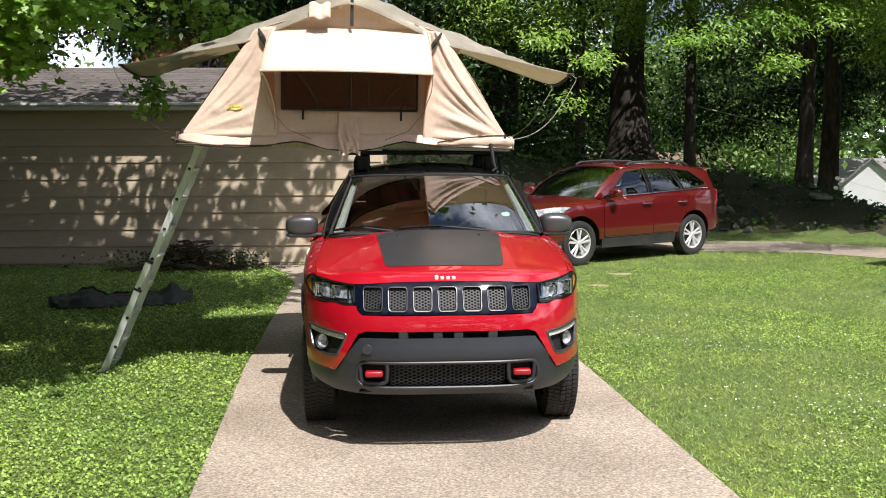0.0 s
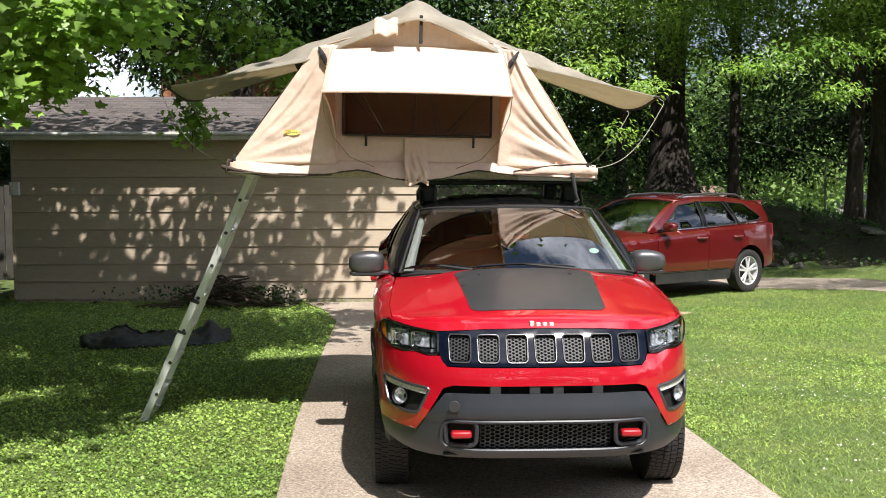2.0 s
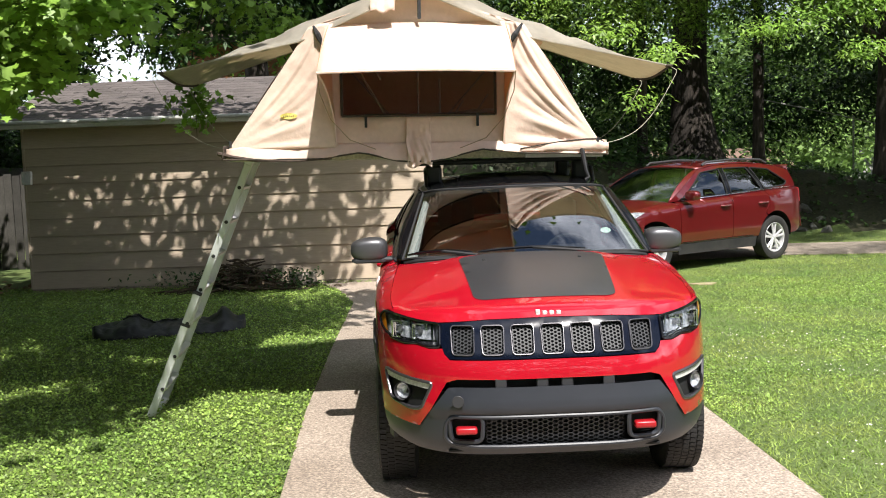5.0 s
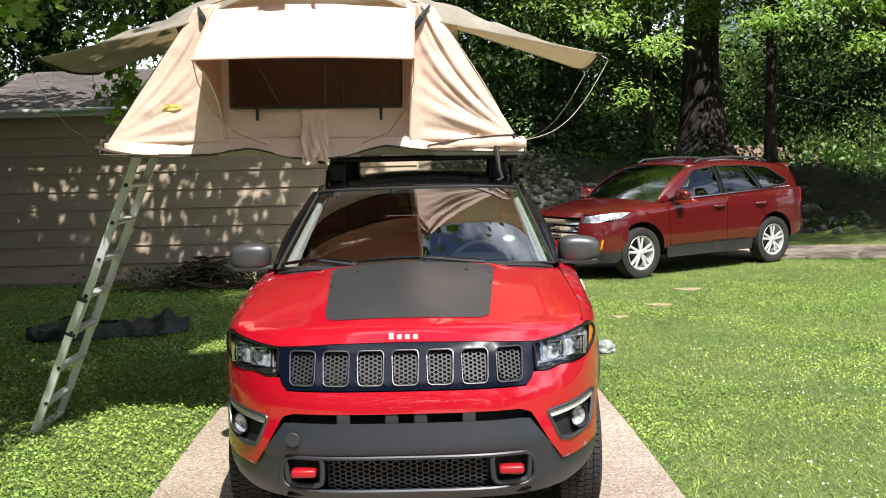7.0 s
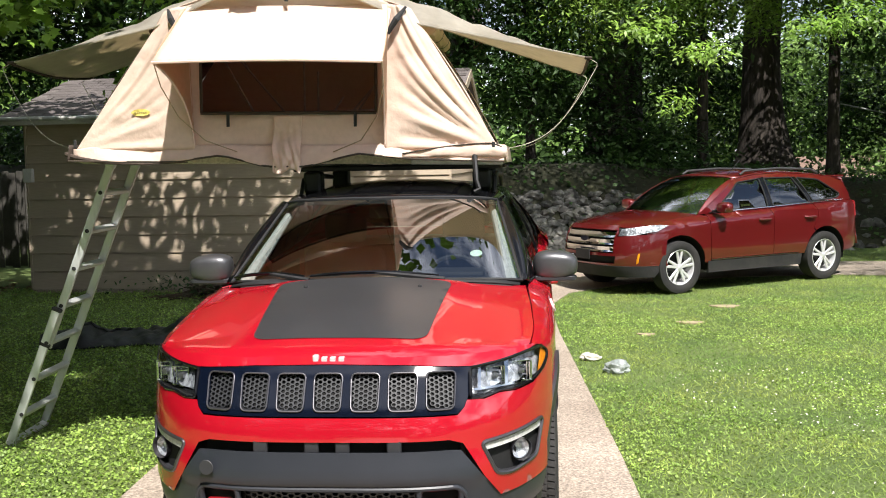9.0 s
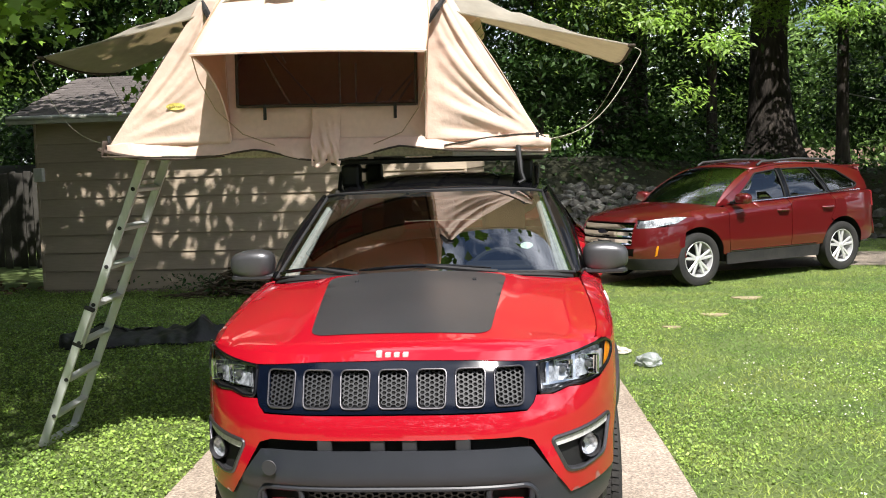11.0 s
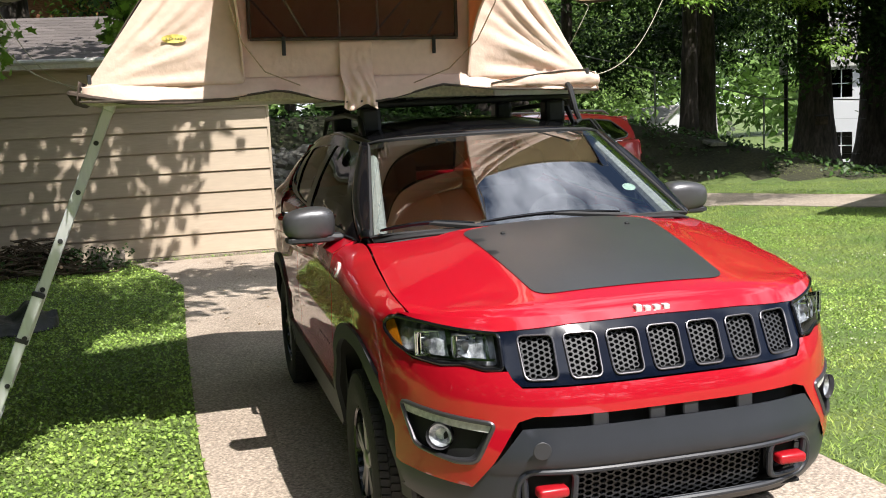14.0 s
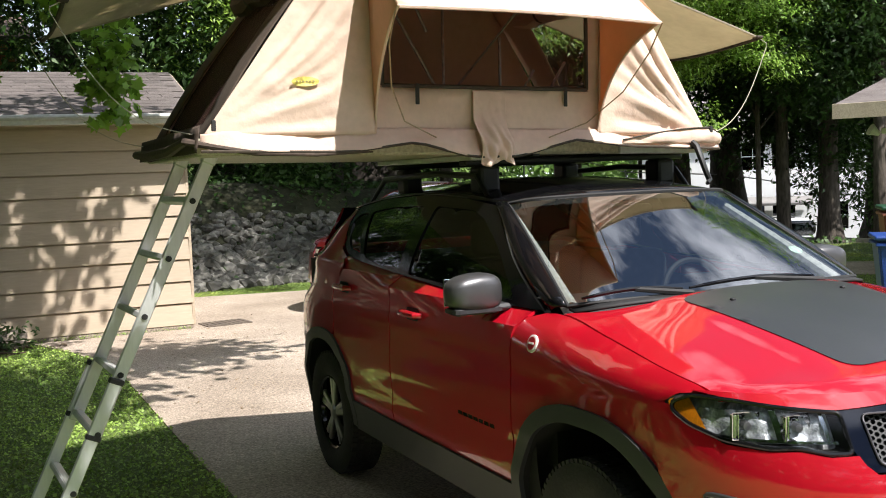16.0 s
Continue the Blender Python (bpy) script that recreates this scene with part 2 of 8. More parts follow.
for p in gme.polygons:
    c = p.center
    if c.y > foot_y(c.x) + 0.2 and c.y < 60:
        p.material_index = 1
ground = tagged(put("ground", gme), "green lawn with a wooded earth bank behind it", "ground", kind="structure")


def slab(name, outline, material, top, label, category):
    bm = bmesh.new()
    f = bm.faces.new([bm.verts.new((x, y, top)) for x, y in outline])
    r = bmesh.ops.extrude_face_region(bm, geom=[f])
    bmesh.ops.translate(bm, vec=(0, 0, -0.1), verts=[v for v in r["geom"] if isinstance(v, bmesh.types.BMVert)])
    bmesh.ops.recalc_face_normals(bm, faces=bm.faces)
    ob = part(name, bm, material)
    return tagged(ob, label, category, kind="structure")


DRIVE_L = [(-0.7, -6), (-0.82, 2), (-1.02, 5.0), (-1.23, 8.0), (-1.33, 10.4), (-1.42, 13.6), (-1.75, 14.9), (-2.1, 15.75)]
DRIVE_R = [(2.15, -6), (2.0, 2), (1.82, 4.85), (1.61, 7.9), (1.22, 12.4), (1.1, 14.4), (1.35, 15.6), (2.2, 16.6), (3.6, 17.3), (5.2, 17.6)]
slab("driveway", DRIVE_L + [(-0.3, 15.8), (-0.25, 19.3), (1.9, 18.9), (3.6, 19.3), (5.2, 19.6)] + DRIVE_R[::-1], M["concrete"], 0.012, "worn exposed-aggregate concrete driveway", "driveway")
slab("lane", [(5.2, 17.62), (7.0, 17.3), (8.2, 15.9), (10, 14.4), (16, 11.0), (40, 0), (42, 4), (17, 13.0), (11, 16.2), (9.2, 17.6), (7.7, 19.3), (5.2, 19.58)], M["gravel"], 0.014, "packed pale gravel lane beside the lawn", "road")


def leaf_mesh(name, pts, normals, size, material, aspect=0.45, lobes=0, seed=0, spin=None):
    """Many folded leaves in one mesh: pts and normals are arrays, size one number or an array."""
    rng = np.random.default_rng(seed)
    n = len(pts)
    nrm = normals / np.linalg.norm(normals, axis=1, keepdims=True)
    if spin is None:
        spin = rng.normal(size=(n, 3))
    along = spin - nrm * np.sum(spin * nrm, 1, keepdims=True)
    along /= np.linalg.norm(along, axis=1, keepdims=True) + 1e-9
    side = np.cross(nrm, along)
    s = (np.ones(n) * size * rng.uniform(0.65, 1.25, n))[:, None]
    if lobes:
        shape = [(0, 0), (-0.5, 0.12), (-0.3, 0.3), (-0.62, 0.55), (-0.25, 0.6), (0, 1.0), (0.25, 0.6), (0.62, 0.55), (0.3, 0.3), (0.5, 0.12)]
        fold = 0.12
    else:
        shape = [(0, 0), (-aspect * 0.5, 0.45), (0, 1.0), (aspect * 0.5, 0.45)]
        fold = 0.25
    k = len(shape)
    verts = np.empty((n, k, 3))
    for i, (u, v) in enumerate(shape):
        verts[:, i] = pts + s * (side * u + along * v + nrm * (fold * abs(u) - 0.18 * v * v))
    me = bpy.data.meshes.new(name)
    me.vertices.add(n * k)
    me.vertices.foreach_set("co", verts.ravel())
    me.loops.add(n * k)
    me.loops.foreach_set("vertex_index", np.arange(n * k))
    me.polygons.add(n)
    me.polygons.foreach_set("loop_start", np.arange(0, n * k, k))
    me.polygons.foreach_set("loop_total", np.full(n, k))
    me.materials.append(material)
    me.update(calc_edges=True)
    return me


def in_poly(x, y, poly):
    x, y = np.asarray(x), np.asarray(y)
    inside = np.zeros(x.shape, bool)
    for (x1, y1), (x2, y2) in zip(poly, poly[1:] + poly[:1]):
        hit = ((y1 > y) != (y2 > y)) & (x < (x2 - x1) * (y - y1) / (y2 - y1 + 1e-12) + x1)
        inside ^= hit
    return inside


def sheet(name, fn, nu, nv, material, parent, label="", thick=0.005, folds=0.0, fold_scale=4.0, seed=0, keep=None):
    """Cloth over a patch: fn(u, v) gives the place; folds push it in and out along its normal."""
    pts = np.array([[fn(i / nu, j / nv) for i in range(nu + 1)] for j in range(nv + 1)], float)
    du, dv = np.gradient(pts, axis=1), np.gradient(pts, axis=0)
    nrm = np.cross(du, dv)
    nrm /= np.linalg.norm(nrm, axis=2, keepdims=True) + 1e-9
    if folds:
        for j in range(nv + 1):
            for i in range(nu + 1):
                p = Vector(pts[j, i]) * fold_scale
                edge = min(1, 6 * min(i / nu, 1 - i / nu, j / nv, 1 - j / nv))
                pts[j, i] += nrm[j, i] * folds * edge * (noise.noise(p + Vector((seed * 7, 3, 1))) + 0.4 * noise.noise(p * 2.7))
    w = nu + 1
    faces = [(j * w + i, j * w + i + 1, (j + 1) * w + i + 1, (j + 1) * w + i) for j in range(nv) for i in range(nu) if keep is None or keep((i + 0.5) / nu, (j + 0.5) / nv)]
    ob = put(name, mesh(name, pts.reshape(-1, 3), faces, material, True), parent, label)
    if thick:
        s = ob.modifiers.new("cloth", "SOLIDIFY")
        s.thickness, s.offset = thick, 0
    return ob


def lerp(a, b, t):
    return Vector(a).lerp(Vector(b), t)


def flat_patch(outline, holes, to3d, step):
    """A surface over a plane outline with holes, filled with even triangles and lifted by to3d."""
    from mathutils.geometry import delaunay_2d_cdt
    pts, edges = [], []
    for ring in [outline] + holes:
        dense = []
        for (a, b) in zip(ring, ring[1:] + ring[:1]):
            n = max(1, int(math.dist(a, b) / step))
            dense += [(a[0] + (b[0] - a[0]) * i / n, a[1] + (b[1] - a[1]) * i / n) for i in range(n)]
        k = len(pts)
        pts += dense
        edges += [(k + i, k + (i + 1) % len(dense)) for i in range(len(dense))]
    xs, ys = [p[0] for p in outline], [p[1] for p in outline]
    gx_, gy_ = np.meshgrid(np.arange(min(xs) + step / 2, max(xs), step), np.arange(min(ys) + step / 2, max(ys), step))
    gx_, gy_ = gx_.ravel(), gy_.ravel()
    ok = in_poly(gx_, gy_, outline)
    for h in holes:
        ok &= ~in_poly(gx_, gy_, h)
    rim = np.array(pts)
    for i in np.nonzero(ok)[0]:
        if np.min((rim[:, 0] - gx_[i]) ** 2 + (rim[:, 1] - gy_[i]) ** 2) > (0.45 * step) ** 2:
            pts.append((gx_[i], gy_[i]))
    v, _, f, *_ = delaunay_2d_cdt([Vector(p) for p in pts], edges, [], 0, 1e-6)
    v = [tuple(p) for p in v]
    cen = np.array([[sum(v[i][0] for i in t) / 3, sum(v[i][1] for i in t) / 3] for t in f])
    ok = in_poly(cen[:, 0], cen[:, 1], outline)
    for h in holes:
        ok &= ~in_poly(cen[:, 0], cen[:, 1], h)
    return [to3d(*p) for p in v], [t for t, o in zip(f, ok) if o]


# ---- garage ----
GX0, GX1, GY0, GY1, EAVE, RIDGE, RIDGE_Y = -6.45, -0.28, 15.86, 19.35, 2.46, 3.22, 17.6
garage = thing("garage", pose(0, 0, 0), "low tan garage with lap siding and a grey shingle roof", "garage")
bm = bmesh.new()
box(bm, (GX0 + 0.02, GY0 + 0.02, -0.05), (GX1 - 0.02, GY0 + 0.14, EAVE + 0.02))
box(bm, (GX0 + 0.02, GY1 - 0.14, -0.05), (GX1 - 0.02, GY1 - 0.02, EAVE + 0.02))
box(bm, (GX0 + 0.02, GY0 + 0.14, -0.05), (GX0 + 0.14, GY1 - 0.14, EAVE + 0.02))
box(bm, (GX1 - 0.14, GY0 + 0.14, -0.05), (GX1 - 0.02, GY1 - 0.14, EAVE + 0.02))
part("wall", bm, M["siding"], garage)
for gx_ in (GX0 + 0.02, GX1 - 0.06):
    bm = bmesh.new()
    tri = [bm.verts.new((gx_, y, z)) for y, z in ((GY0, EAVE), (GY1, EAVE), (RIDGE_Y, RIDGE - 0.05))]
    r = bmesh.ops.extrude_face_region(bm, geom=[bm.faces.new(tri)])
    bmesh.ops.translate(bm, vec=(0.04, 0, 0), verts=[v for v in r["geom"] if isinstance(v, bmesh.types.BMVert)])
    bmesh.ops.recalc_face_normals(bm, faces=bm.faces)
    part("gable", bm, M["siding"], garage)
part("foundation", boxed((GX0, GY0 - 0.01, -0.05), (GX1, GY1, 0.055), 0.01), M["concrete"], garage, "thin grey concrete footing")


def wedge_board(length, high, thick):
    """A lap board along x: thin at the top, thick at the drip edge."""
    v = [(0, 0, high), (0, -0.018, high), (0, -thick, 0.004), (0, -thick + 0.004, 0), (0, 0, 0)]
    vs = v + [(length, y, z) for _, y, z in v]
    n = len(v)
    fs = [tuple(range(n)), tuple(range(2 * n - 1, n - 1, -1))] + [(i, i + n, (i + 1) % n + n, (i + 1) % n) for i in range(n)]
    return mesh("siding_board", vs, fs, M["siding"])


board_front = wedge_board(GX1 - GX0, 0.247, 0.036)
board_side = wedge_board(GY1 - GY0, 0.247, 0.036)
z = 0.055
while z < EAVE - 0.1:
    put("siding_board", board_front, garage, m=Matrix.Translation((GX0, GY0 + 0.018, z)))
    put("siding_board", board_side, garage, m=Matrix.Translation((GX1 - 0.018, GY0 + 0.03, z)) @ pose(0, 0, 0, 0, 0, 90))
    z += 0.262
part("corner_trim", boxed((GX1 - 0.012, GY0 - 0.014, 0.05), (GX1 + 0.022, GY0 + 0.03, EAVE), 0.003), M["siding"], garage)
part("corner_trim", boxed((GX0 - 0.022, GY0 - 0.014, 0.05), (GX0 + 0.012, GY0 + 0.03, EAVE), 0.003), M["siding"], garage)
ox, oy = 0.16, 0.42
roof = bmesh.new()
ev = [(GX0 - ox, GY0 - oy, EAVE + 0.08), (GX1 + ox, GY0 - oy, EAVE + 0.08), (GX1 + ox, RIDGE_Y, RIDGE), (GX0 - ox, RIDGE_Y, RIDGE), (GX1 + ox, GY1 + oy, EAVE + 0.08), (GX0 - ox, GY1 + oy, EAVE + 0.08)]
vs = [roof.verts.new(p) for p in ev] + [roof.verts.new((p[0], p[1], p[2] - 0.06)) for p in ev]
for q in ((0, 1, 2, 3), (3, 2, 4, 5), (9, 8, 7, 6), (11, 10, 8, 9), (0, 6, 7, 1), (5, 4, 10, 11), (1, 7, 8, 2), (2, 8, 10, 4), (0, 3, 9, 6), (3, 5, 11, 9)):
    roof.faces.new([vs[i] for i in q])
roof_ob = part("roof", roof, M["shingle"], garage)
part("fascia", boxed((GX0 - ox - 0.03, GY0 - oy - 0.028, EAVE - 0.03), (GX1 + ox + 0.03, GY0 - oy - 0.002, EAVE + 0.085), 0.004), M["white_paint"], garage, "pale weathered fascia board")
part("gutter", tubed([(GX0 - ox, GY0 - oy - 0.05, EAVE + 0.05), (GX1 + ox, GY0 - oy - 0.05, EAVE + 0.05)], 0.03, 8), M["gutter_paint"], garage, "white gutter under the roof edge")
part("soffit", boxed((GX0 - 0.1, GY0 - oy, EAVE - 0.02), (GX1 + 0.1, GY0 + 0.02, EAVE - 0.004)), M["soffit"], garage)
for sx in (GX1 + ox - 0.01, GX0 - ox - 0.015):
    bm = bmesh.new()
    for y0, y1 in ((GY0 - oy, RIDGE_Y), (GY1 + oy, RIDGE_Y)):
        a = [bm.verts.new((sx + dx, y, zz + dz)) for dx in (0, 0.025) for (y, zz) in ((y0, EAVE + 0.07), (y1, RIDGE - 0.01)) for dz in (0, -0.12)]
        for q in ((0, 1, 3, 2), (4, 6, 7, 5), (0, 2, 6, 4), (1, 5, 7, 3), (0, 4, 5, 1), (2, 3, 7, 6)):
            bm.faces.new([a[i] for i in q])
    part("rake_board", bm, M["soffit"], garage)
part("vent_box", boxed((GX0 - 0.02, GY0 - 0.1, 1.62), (GX0 + 0.12, GY0 - 0.02, 1.82), 0.01), M["white_paint"], garage, "small white meter box")


# ---- red suv with the tent ----
JM = pose(0.36, 5.48, 0, 0, 0, 1.7)
M["red"] = surf("red_car_paint", (0.385, 0.003, 0.013), (0.415, 0.004, 0.016), 0.8, 0.5, metal=0.0, coat=1.0, fine=0.0, spec=0.1)
M["red"].node_tree.nodes["Principled BSDF"].inputs["Coat IOR"].default_value = 1.8
M["gloss_black"] = surf("gloss_black_paint", (0.005, 0.005, 0.006), None, 2, 0.10, coat=0.0, spec=0.4, fine=0.0)
M["matt_black"] = surf("matt_black_decal", (0.030, 0.031, 0.034), (0.037, 0.038, 0.041), 3, 0.33, fine=0.1, bscale=90, spec=0.8)
M["cladding"] = surf("textured_dark_plastic", (0.024, 0.025, 0.028), (0.032, 0.033, 0.037), 4, 0.5, bump=0.06, bscale=300, fine=0.1)
M["bumper_grey"] = surf("satin_grey_bumper", (0.021, 0.024, 0.031), (0.027, 0.030, 0.038), 4, 0.42, bump=0.03, bscale=260, fine=0.05)
M["badge"] = surf("bright_badge_metal", (0.72, 0.72, 0.72), None, 6, 0.35, metal=0.4, fine=0.02)
# Near-black for plastic parts and for shade put into openings and gaps.
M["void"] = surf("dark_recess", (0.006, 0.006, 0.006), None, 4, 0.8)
M["navy"] = surf("blue_black_grille_panel", (0.003, 0.005, 0.013), None, 3, 0.12, coat=0.0, spec=0.35, fine=0.0)
M["satin"] = surf("satin_silver_trim", (0.27, 0.27, 0.28), None, 6, 0.33, metal=0.85, fine=0.03)
M["rim_grey"] = surf("brushed_grey_trim", (0.12, 0.115, 0.125), None, 6, 0.36, metal=0.8, fine=0.05)
# Pale and grey mottling stands in for reflections off the lamp reflectors.
M["fog_glass"] = surf("fog_lamp_reflector", (0.24, 0.26, 0.29), (0.72, 0.75, 0.80), 34, 0.2, metal=0.45, fine=0.2, bump=0.25, bscale=160)
M["chrome"] = surf("chrome", (0.75, 0.76, 0.78), None, 6, 0.08, metal=1.0, fine=0.0)
M["mirror_cap"] = surf("dark_grey_metallic", (0.10, 0.10, 0.105), (0.115, 0.115, 0.12), 9, 0.35, metal=0.6, fine=0.03)
M["badge_white"] = surf("white_badge_enamel", (0.74, 0.74, 0.72), None, 6, 0.35, fine=0.02)
M["hook_red"] = surf("red_hook_paint", (0.36, 0.008, 0.014), None, 9, 0.35, fine=0.03)
M["amber"] = surf("amber_reflector", (0.75, 0.27, 0.01), None, 30, 0.2, fine=0.2, bscale=200)
M["rubber"] = surf("tyre_rubber", (0.016, 0.016, 0.017), (0.03, 0.028, 0.026), 5, 0.85, bump=0.15, bscale=80, fine=0.2)
M["trim_grey"] = surf("pale_grey_interior_trim", (0.46, 0.47, 0.45), None, 5, 0.7)
# Reflections in the bowl are put into the colour as light and dark streaks.
M["lamp_back"] = surf("silvered_lamp_bowl", (0.10, 0.10, 0.11), (0.62, 0.63, 0.66), 22, 0.3, metal=0.6, bump=0.8, bscale=55, fine=0.3, stretch=(1, 1, 0.3))
M["bar_clear"] = surf("clear_light_bar", (0.5, 0.5, 0.48), None, 5, 0.4)
M["dash"] = surf("black_dashboard", (0.012, 0.012, 0.013), (0.018, 0.018, 0.019), 8, 0.7, bump=0.05, bscale=200)
M["seat_cloth"] = surf("dark_seat_cloth", (0.018, 0.017, 0.017), (0.03, 0.028, 0.028), 20, 0.85)
M["rack"] = surf("black_powder_coat", (0.012, 0.012, 0.012), None, 9, 0.45)
M["windshield"] = glassy("windshield_glass", (0.62, 0.70, 0.70), 4.4)
M["side_glass"] = glassy("tinted_side_glass", (0.16, 0.19, 0.19), 1.6)
M["lens"] = glassy("clear_lamp_lens", (0.9, 0.92, 0.93), 1.45)
M["sticker"] = surf("pale_sticker", (0.55, 0.7, 0.6), None, 9, 0.5)
suv = thing("compact_suv", JM, "bright red compact suv with black roof carrying a rooftop tent", "car")


def panel(name, outline, holes, to3d, step, material, parent, label="", thick=0.012, out=None, smooth=True):
    """A body panel over a plane outline; out is a direction that its outer face looks to."""
    v, f = flat_patch(outline, holes, to3d, step)
    me = mesh(name, v, f, material, smooth)
    if out is not None:
        s = sum((p.normal * p.area for p in me.polygons), Vector())
        if s.dot(Vector(out)) < 0:
            me.flip_normals()
    ob = put(name, me, parent, label)
    if thick:
        m = ob.modifiers.new("thickness", "SOLIDIFY")
        m.thickness, m.offset = thick, -1
        ob.modifiers.new("crisp", "EDGE_SPLIT").split_angle = radians(40)
    return ob


def lip(bm, ring, to3d, deep):
    """A rim wall that goes inwards (+y) along a closed ring."""
    pts = [Vector(to3d(*p)) for p in ring]
    a = [bm.verts.new(p) for p in pts]
    b = [bm.verts.new(p + Vector(deep)) for p in pts]
    for i in range(len(a)):
        j = (i + 1) % len(a)
        bm.faces.new((a[i], a[j], b[j], b[i]))
    return bm


def rounded(ring, r, n=4):
    """Rounds the corners of a plane ring."""
    out = []
    k = len(ring)
    for i in range(k):
        p, a, b = Vector(ring[i]), Vector(ring[i - 1]), Vector(ring[(i + 1) % k])
        q = min(r, (a - p).length * 0.45, (b - p).length * 0.45)
        s, e = p + (a - p).normalized() * q, p + (b - p).normalized() * q
        for t in range(n + 1):
            w = t / n
            c = s.lerp(p, w).lerp(p.lerp(e, w), w)
            out.append((c.x, c.y))
    return out


def dense(ring, step=0.03):
    out = []
    for a, b in zip(ring, ring[1:] + ring[:1]):
        n = max(1, int(math.dist(a, b) / step))
        out += [(a[0] + (b[0] - a[0]) * i / n, a[1] + (b[1] - a[1]) * i / n) for i in range(n)]
    return out


def mirror_ring(half):
    """A ring symmetric about x = 0 from its half with x >= 0, given from the top middle round to the bottom middle."""
    return half + [(-x, z) for x, z in half[::-1] if x > 1e-6]


# plan of the nose as a superellipse, by arc length
_x = 0.905 * (1 - (1 - np.linspace(0, 0.995, 400)) ** 2)
_y = 0.9 * (1 - (1 - (_x / 0.905) ** 3.6) ** 0.526)
_s = np.concatenate([[0], np.cumsum(np.hypot(np.diff(_x), np.diff(_y)))])
PROF_Z = [0.30, 0.37, 0.42, 0.50, 0.60, 0.72, 0.80, 0.86, 0.92, 0.98, 1.03, 1.06]
PROF_Y = [0.12, 0.075, 0.03, 0.01, 0.0, 0.02, 0.028, 0.045, 0.075, 0.105, 0.14, 0.18]


def s_of(x):
    return math.copysign(float(np.interp(abs(x), _x, _s)), x)


def nose(s, z, back=0.0):
    x, y = float(np.interp(abs(s), _s, _x)), float(np.interp(abs(s), _s, _y))
    tuck = 1 - 0.05 * float(smooth01(0.5, 0.3, z)) * float(smooth01(0.5, 0.9, x))
    return (math.copysign(x * tuck, s), y + float(glide(z, PROF_Z, PROF_Y)) * (1 - 0.45 * float(smooth01(0.6, 0.9, x))) + back, z)


def front_ring(ring):
    return [(s_of(x), z) for x, z in ring]


S_END, S_LOW, S_ARCH = (float(np.interp(q, _y, _s)) for q in (0.60, 0.455, 0.50))
# red bumper cover
upper = [(0, 0.842), (0.50, 0.842), (0.525, 0.868), (0.535, 0.893), (0.60, 0.888), (0.66, 0.902), (0.72, 0.896), (0.79, 0.905), (0.83, 0.945), (0.851, 1.0)]
lower = [(0.835, 0.522), (0.66, 0.508), (0.60, 0.60), (0.52, 0.735), (0.47, 0.752), (0, 0.752)]
half = [(s_of(x), z) for x, z in upper] + [(S_END, 1.0), (S_END, 0.78), (S_ARCH, 0.64), (S_ARCH, 0.53)] + [(s_of(x), z) for x, z in lower]
FOG = [(0.828, 0.752), (0.588, 0.726), (0.648, 0.598), (0.70, 0.588), (0.80, 0.61)]
fog_l, fog_r = rounded([(-x, z) for x, z in FOG], 0.02), rounded(FOG, 0.02)
panel("bumper_cover", mirror_ring(half), [front_ring(fog_l), front_ring(fog_r)], nose, 0.03, M["red"], suv, thick=0, out=(0, -1, 0))


# dark lower bumper with the opening for mesh and hooks
def lower_nose(s, z, back=0.0):
    x, y, z = nose(s, z, back)
    y += -0.022 * float(smooth01(0.575, 0.60, z)) + 0.012
    return (x, y, z)


top = [(0, 0.716), (0.47, 0.716), (0.514, 0.712), (0.597, 0.602), (0.657, 0.508), (0.835, 0.519)]
low = [(0.84, 0.43), (0.67, 0.375), (0.5, 0.368), (0, 0.368)]
half = [(s_of(x), z) for x, z in top] + [(S_ARCH, 0.535), (S_LOW, 0.44)] + [(s_of(x), z) for x, z in low]
MOUTH = rounded([(0.50, 0.572), (0.53, 0.535), (0.535, 0.46), (0.50, 0.43), (0.36, 0.418), (-0.36, 0.418), (-0.50, 0.43), (-0.535, 0.46), (-0.53, 0.535), (-0.50, 0.572)], 0.02)
lower_bumper = panel("lower_bumper", mirror_ring(half), [front_ring(MOUTH)], lower_nose, 0.03, M["bumper_grey"], suv, "satin dark grey lower bumper", out=(0, -1, 0))
ring = dense(front_ring(MOUTH), 0.03)
part("mouth_rim", tubed([lower_nose(*p, -0.004) for p in ring + ring[:1]], 0.011, 8, False), M["bumper_grey"], suv, smooth=True)
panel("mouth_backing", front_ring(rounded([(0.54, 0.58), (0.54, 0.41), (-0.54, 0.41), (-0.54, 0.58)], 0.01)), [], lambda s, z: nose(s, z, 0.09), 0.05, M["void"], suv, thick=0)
# Added tray: stops sun through the mouth from streaking the ground below.
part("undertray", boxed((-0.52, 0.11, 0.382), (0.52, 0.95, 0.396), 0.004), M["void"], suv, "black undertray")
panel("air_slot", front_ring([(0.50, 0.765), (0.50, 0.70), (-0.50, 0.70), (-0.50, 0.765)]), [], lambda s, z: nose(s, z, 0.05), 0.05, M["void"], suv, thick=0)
for x in (-0.26, -0.06, 0.06, 0.26):
    part("slot_rib", boxed((x - 0.028, 0.03, 0.708), (x + 0.028, 0.05, 0.758), 0.004), M["cladding"], suv)
part("sensor_cap", lathe(bmesh.new(), [(0.0, 0.0), (0.028, 0.0), (0.03, -0.002)], 18, Matrix.Translation((-0.47, 0.012, 0.655)) @ pose(0, 0, 0, 90, 0, -8)), M["cladding"], suv)


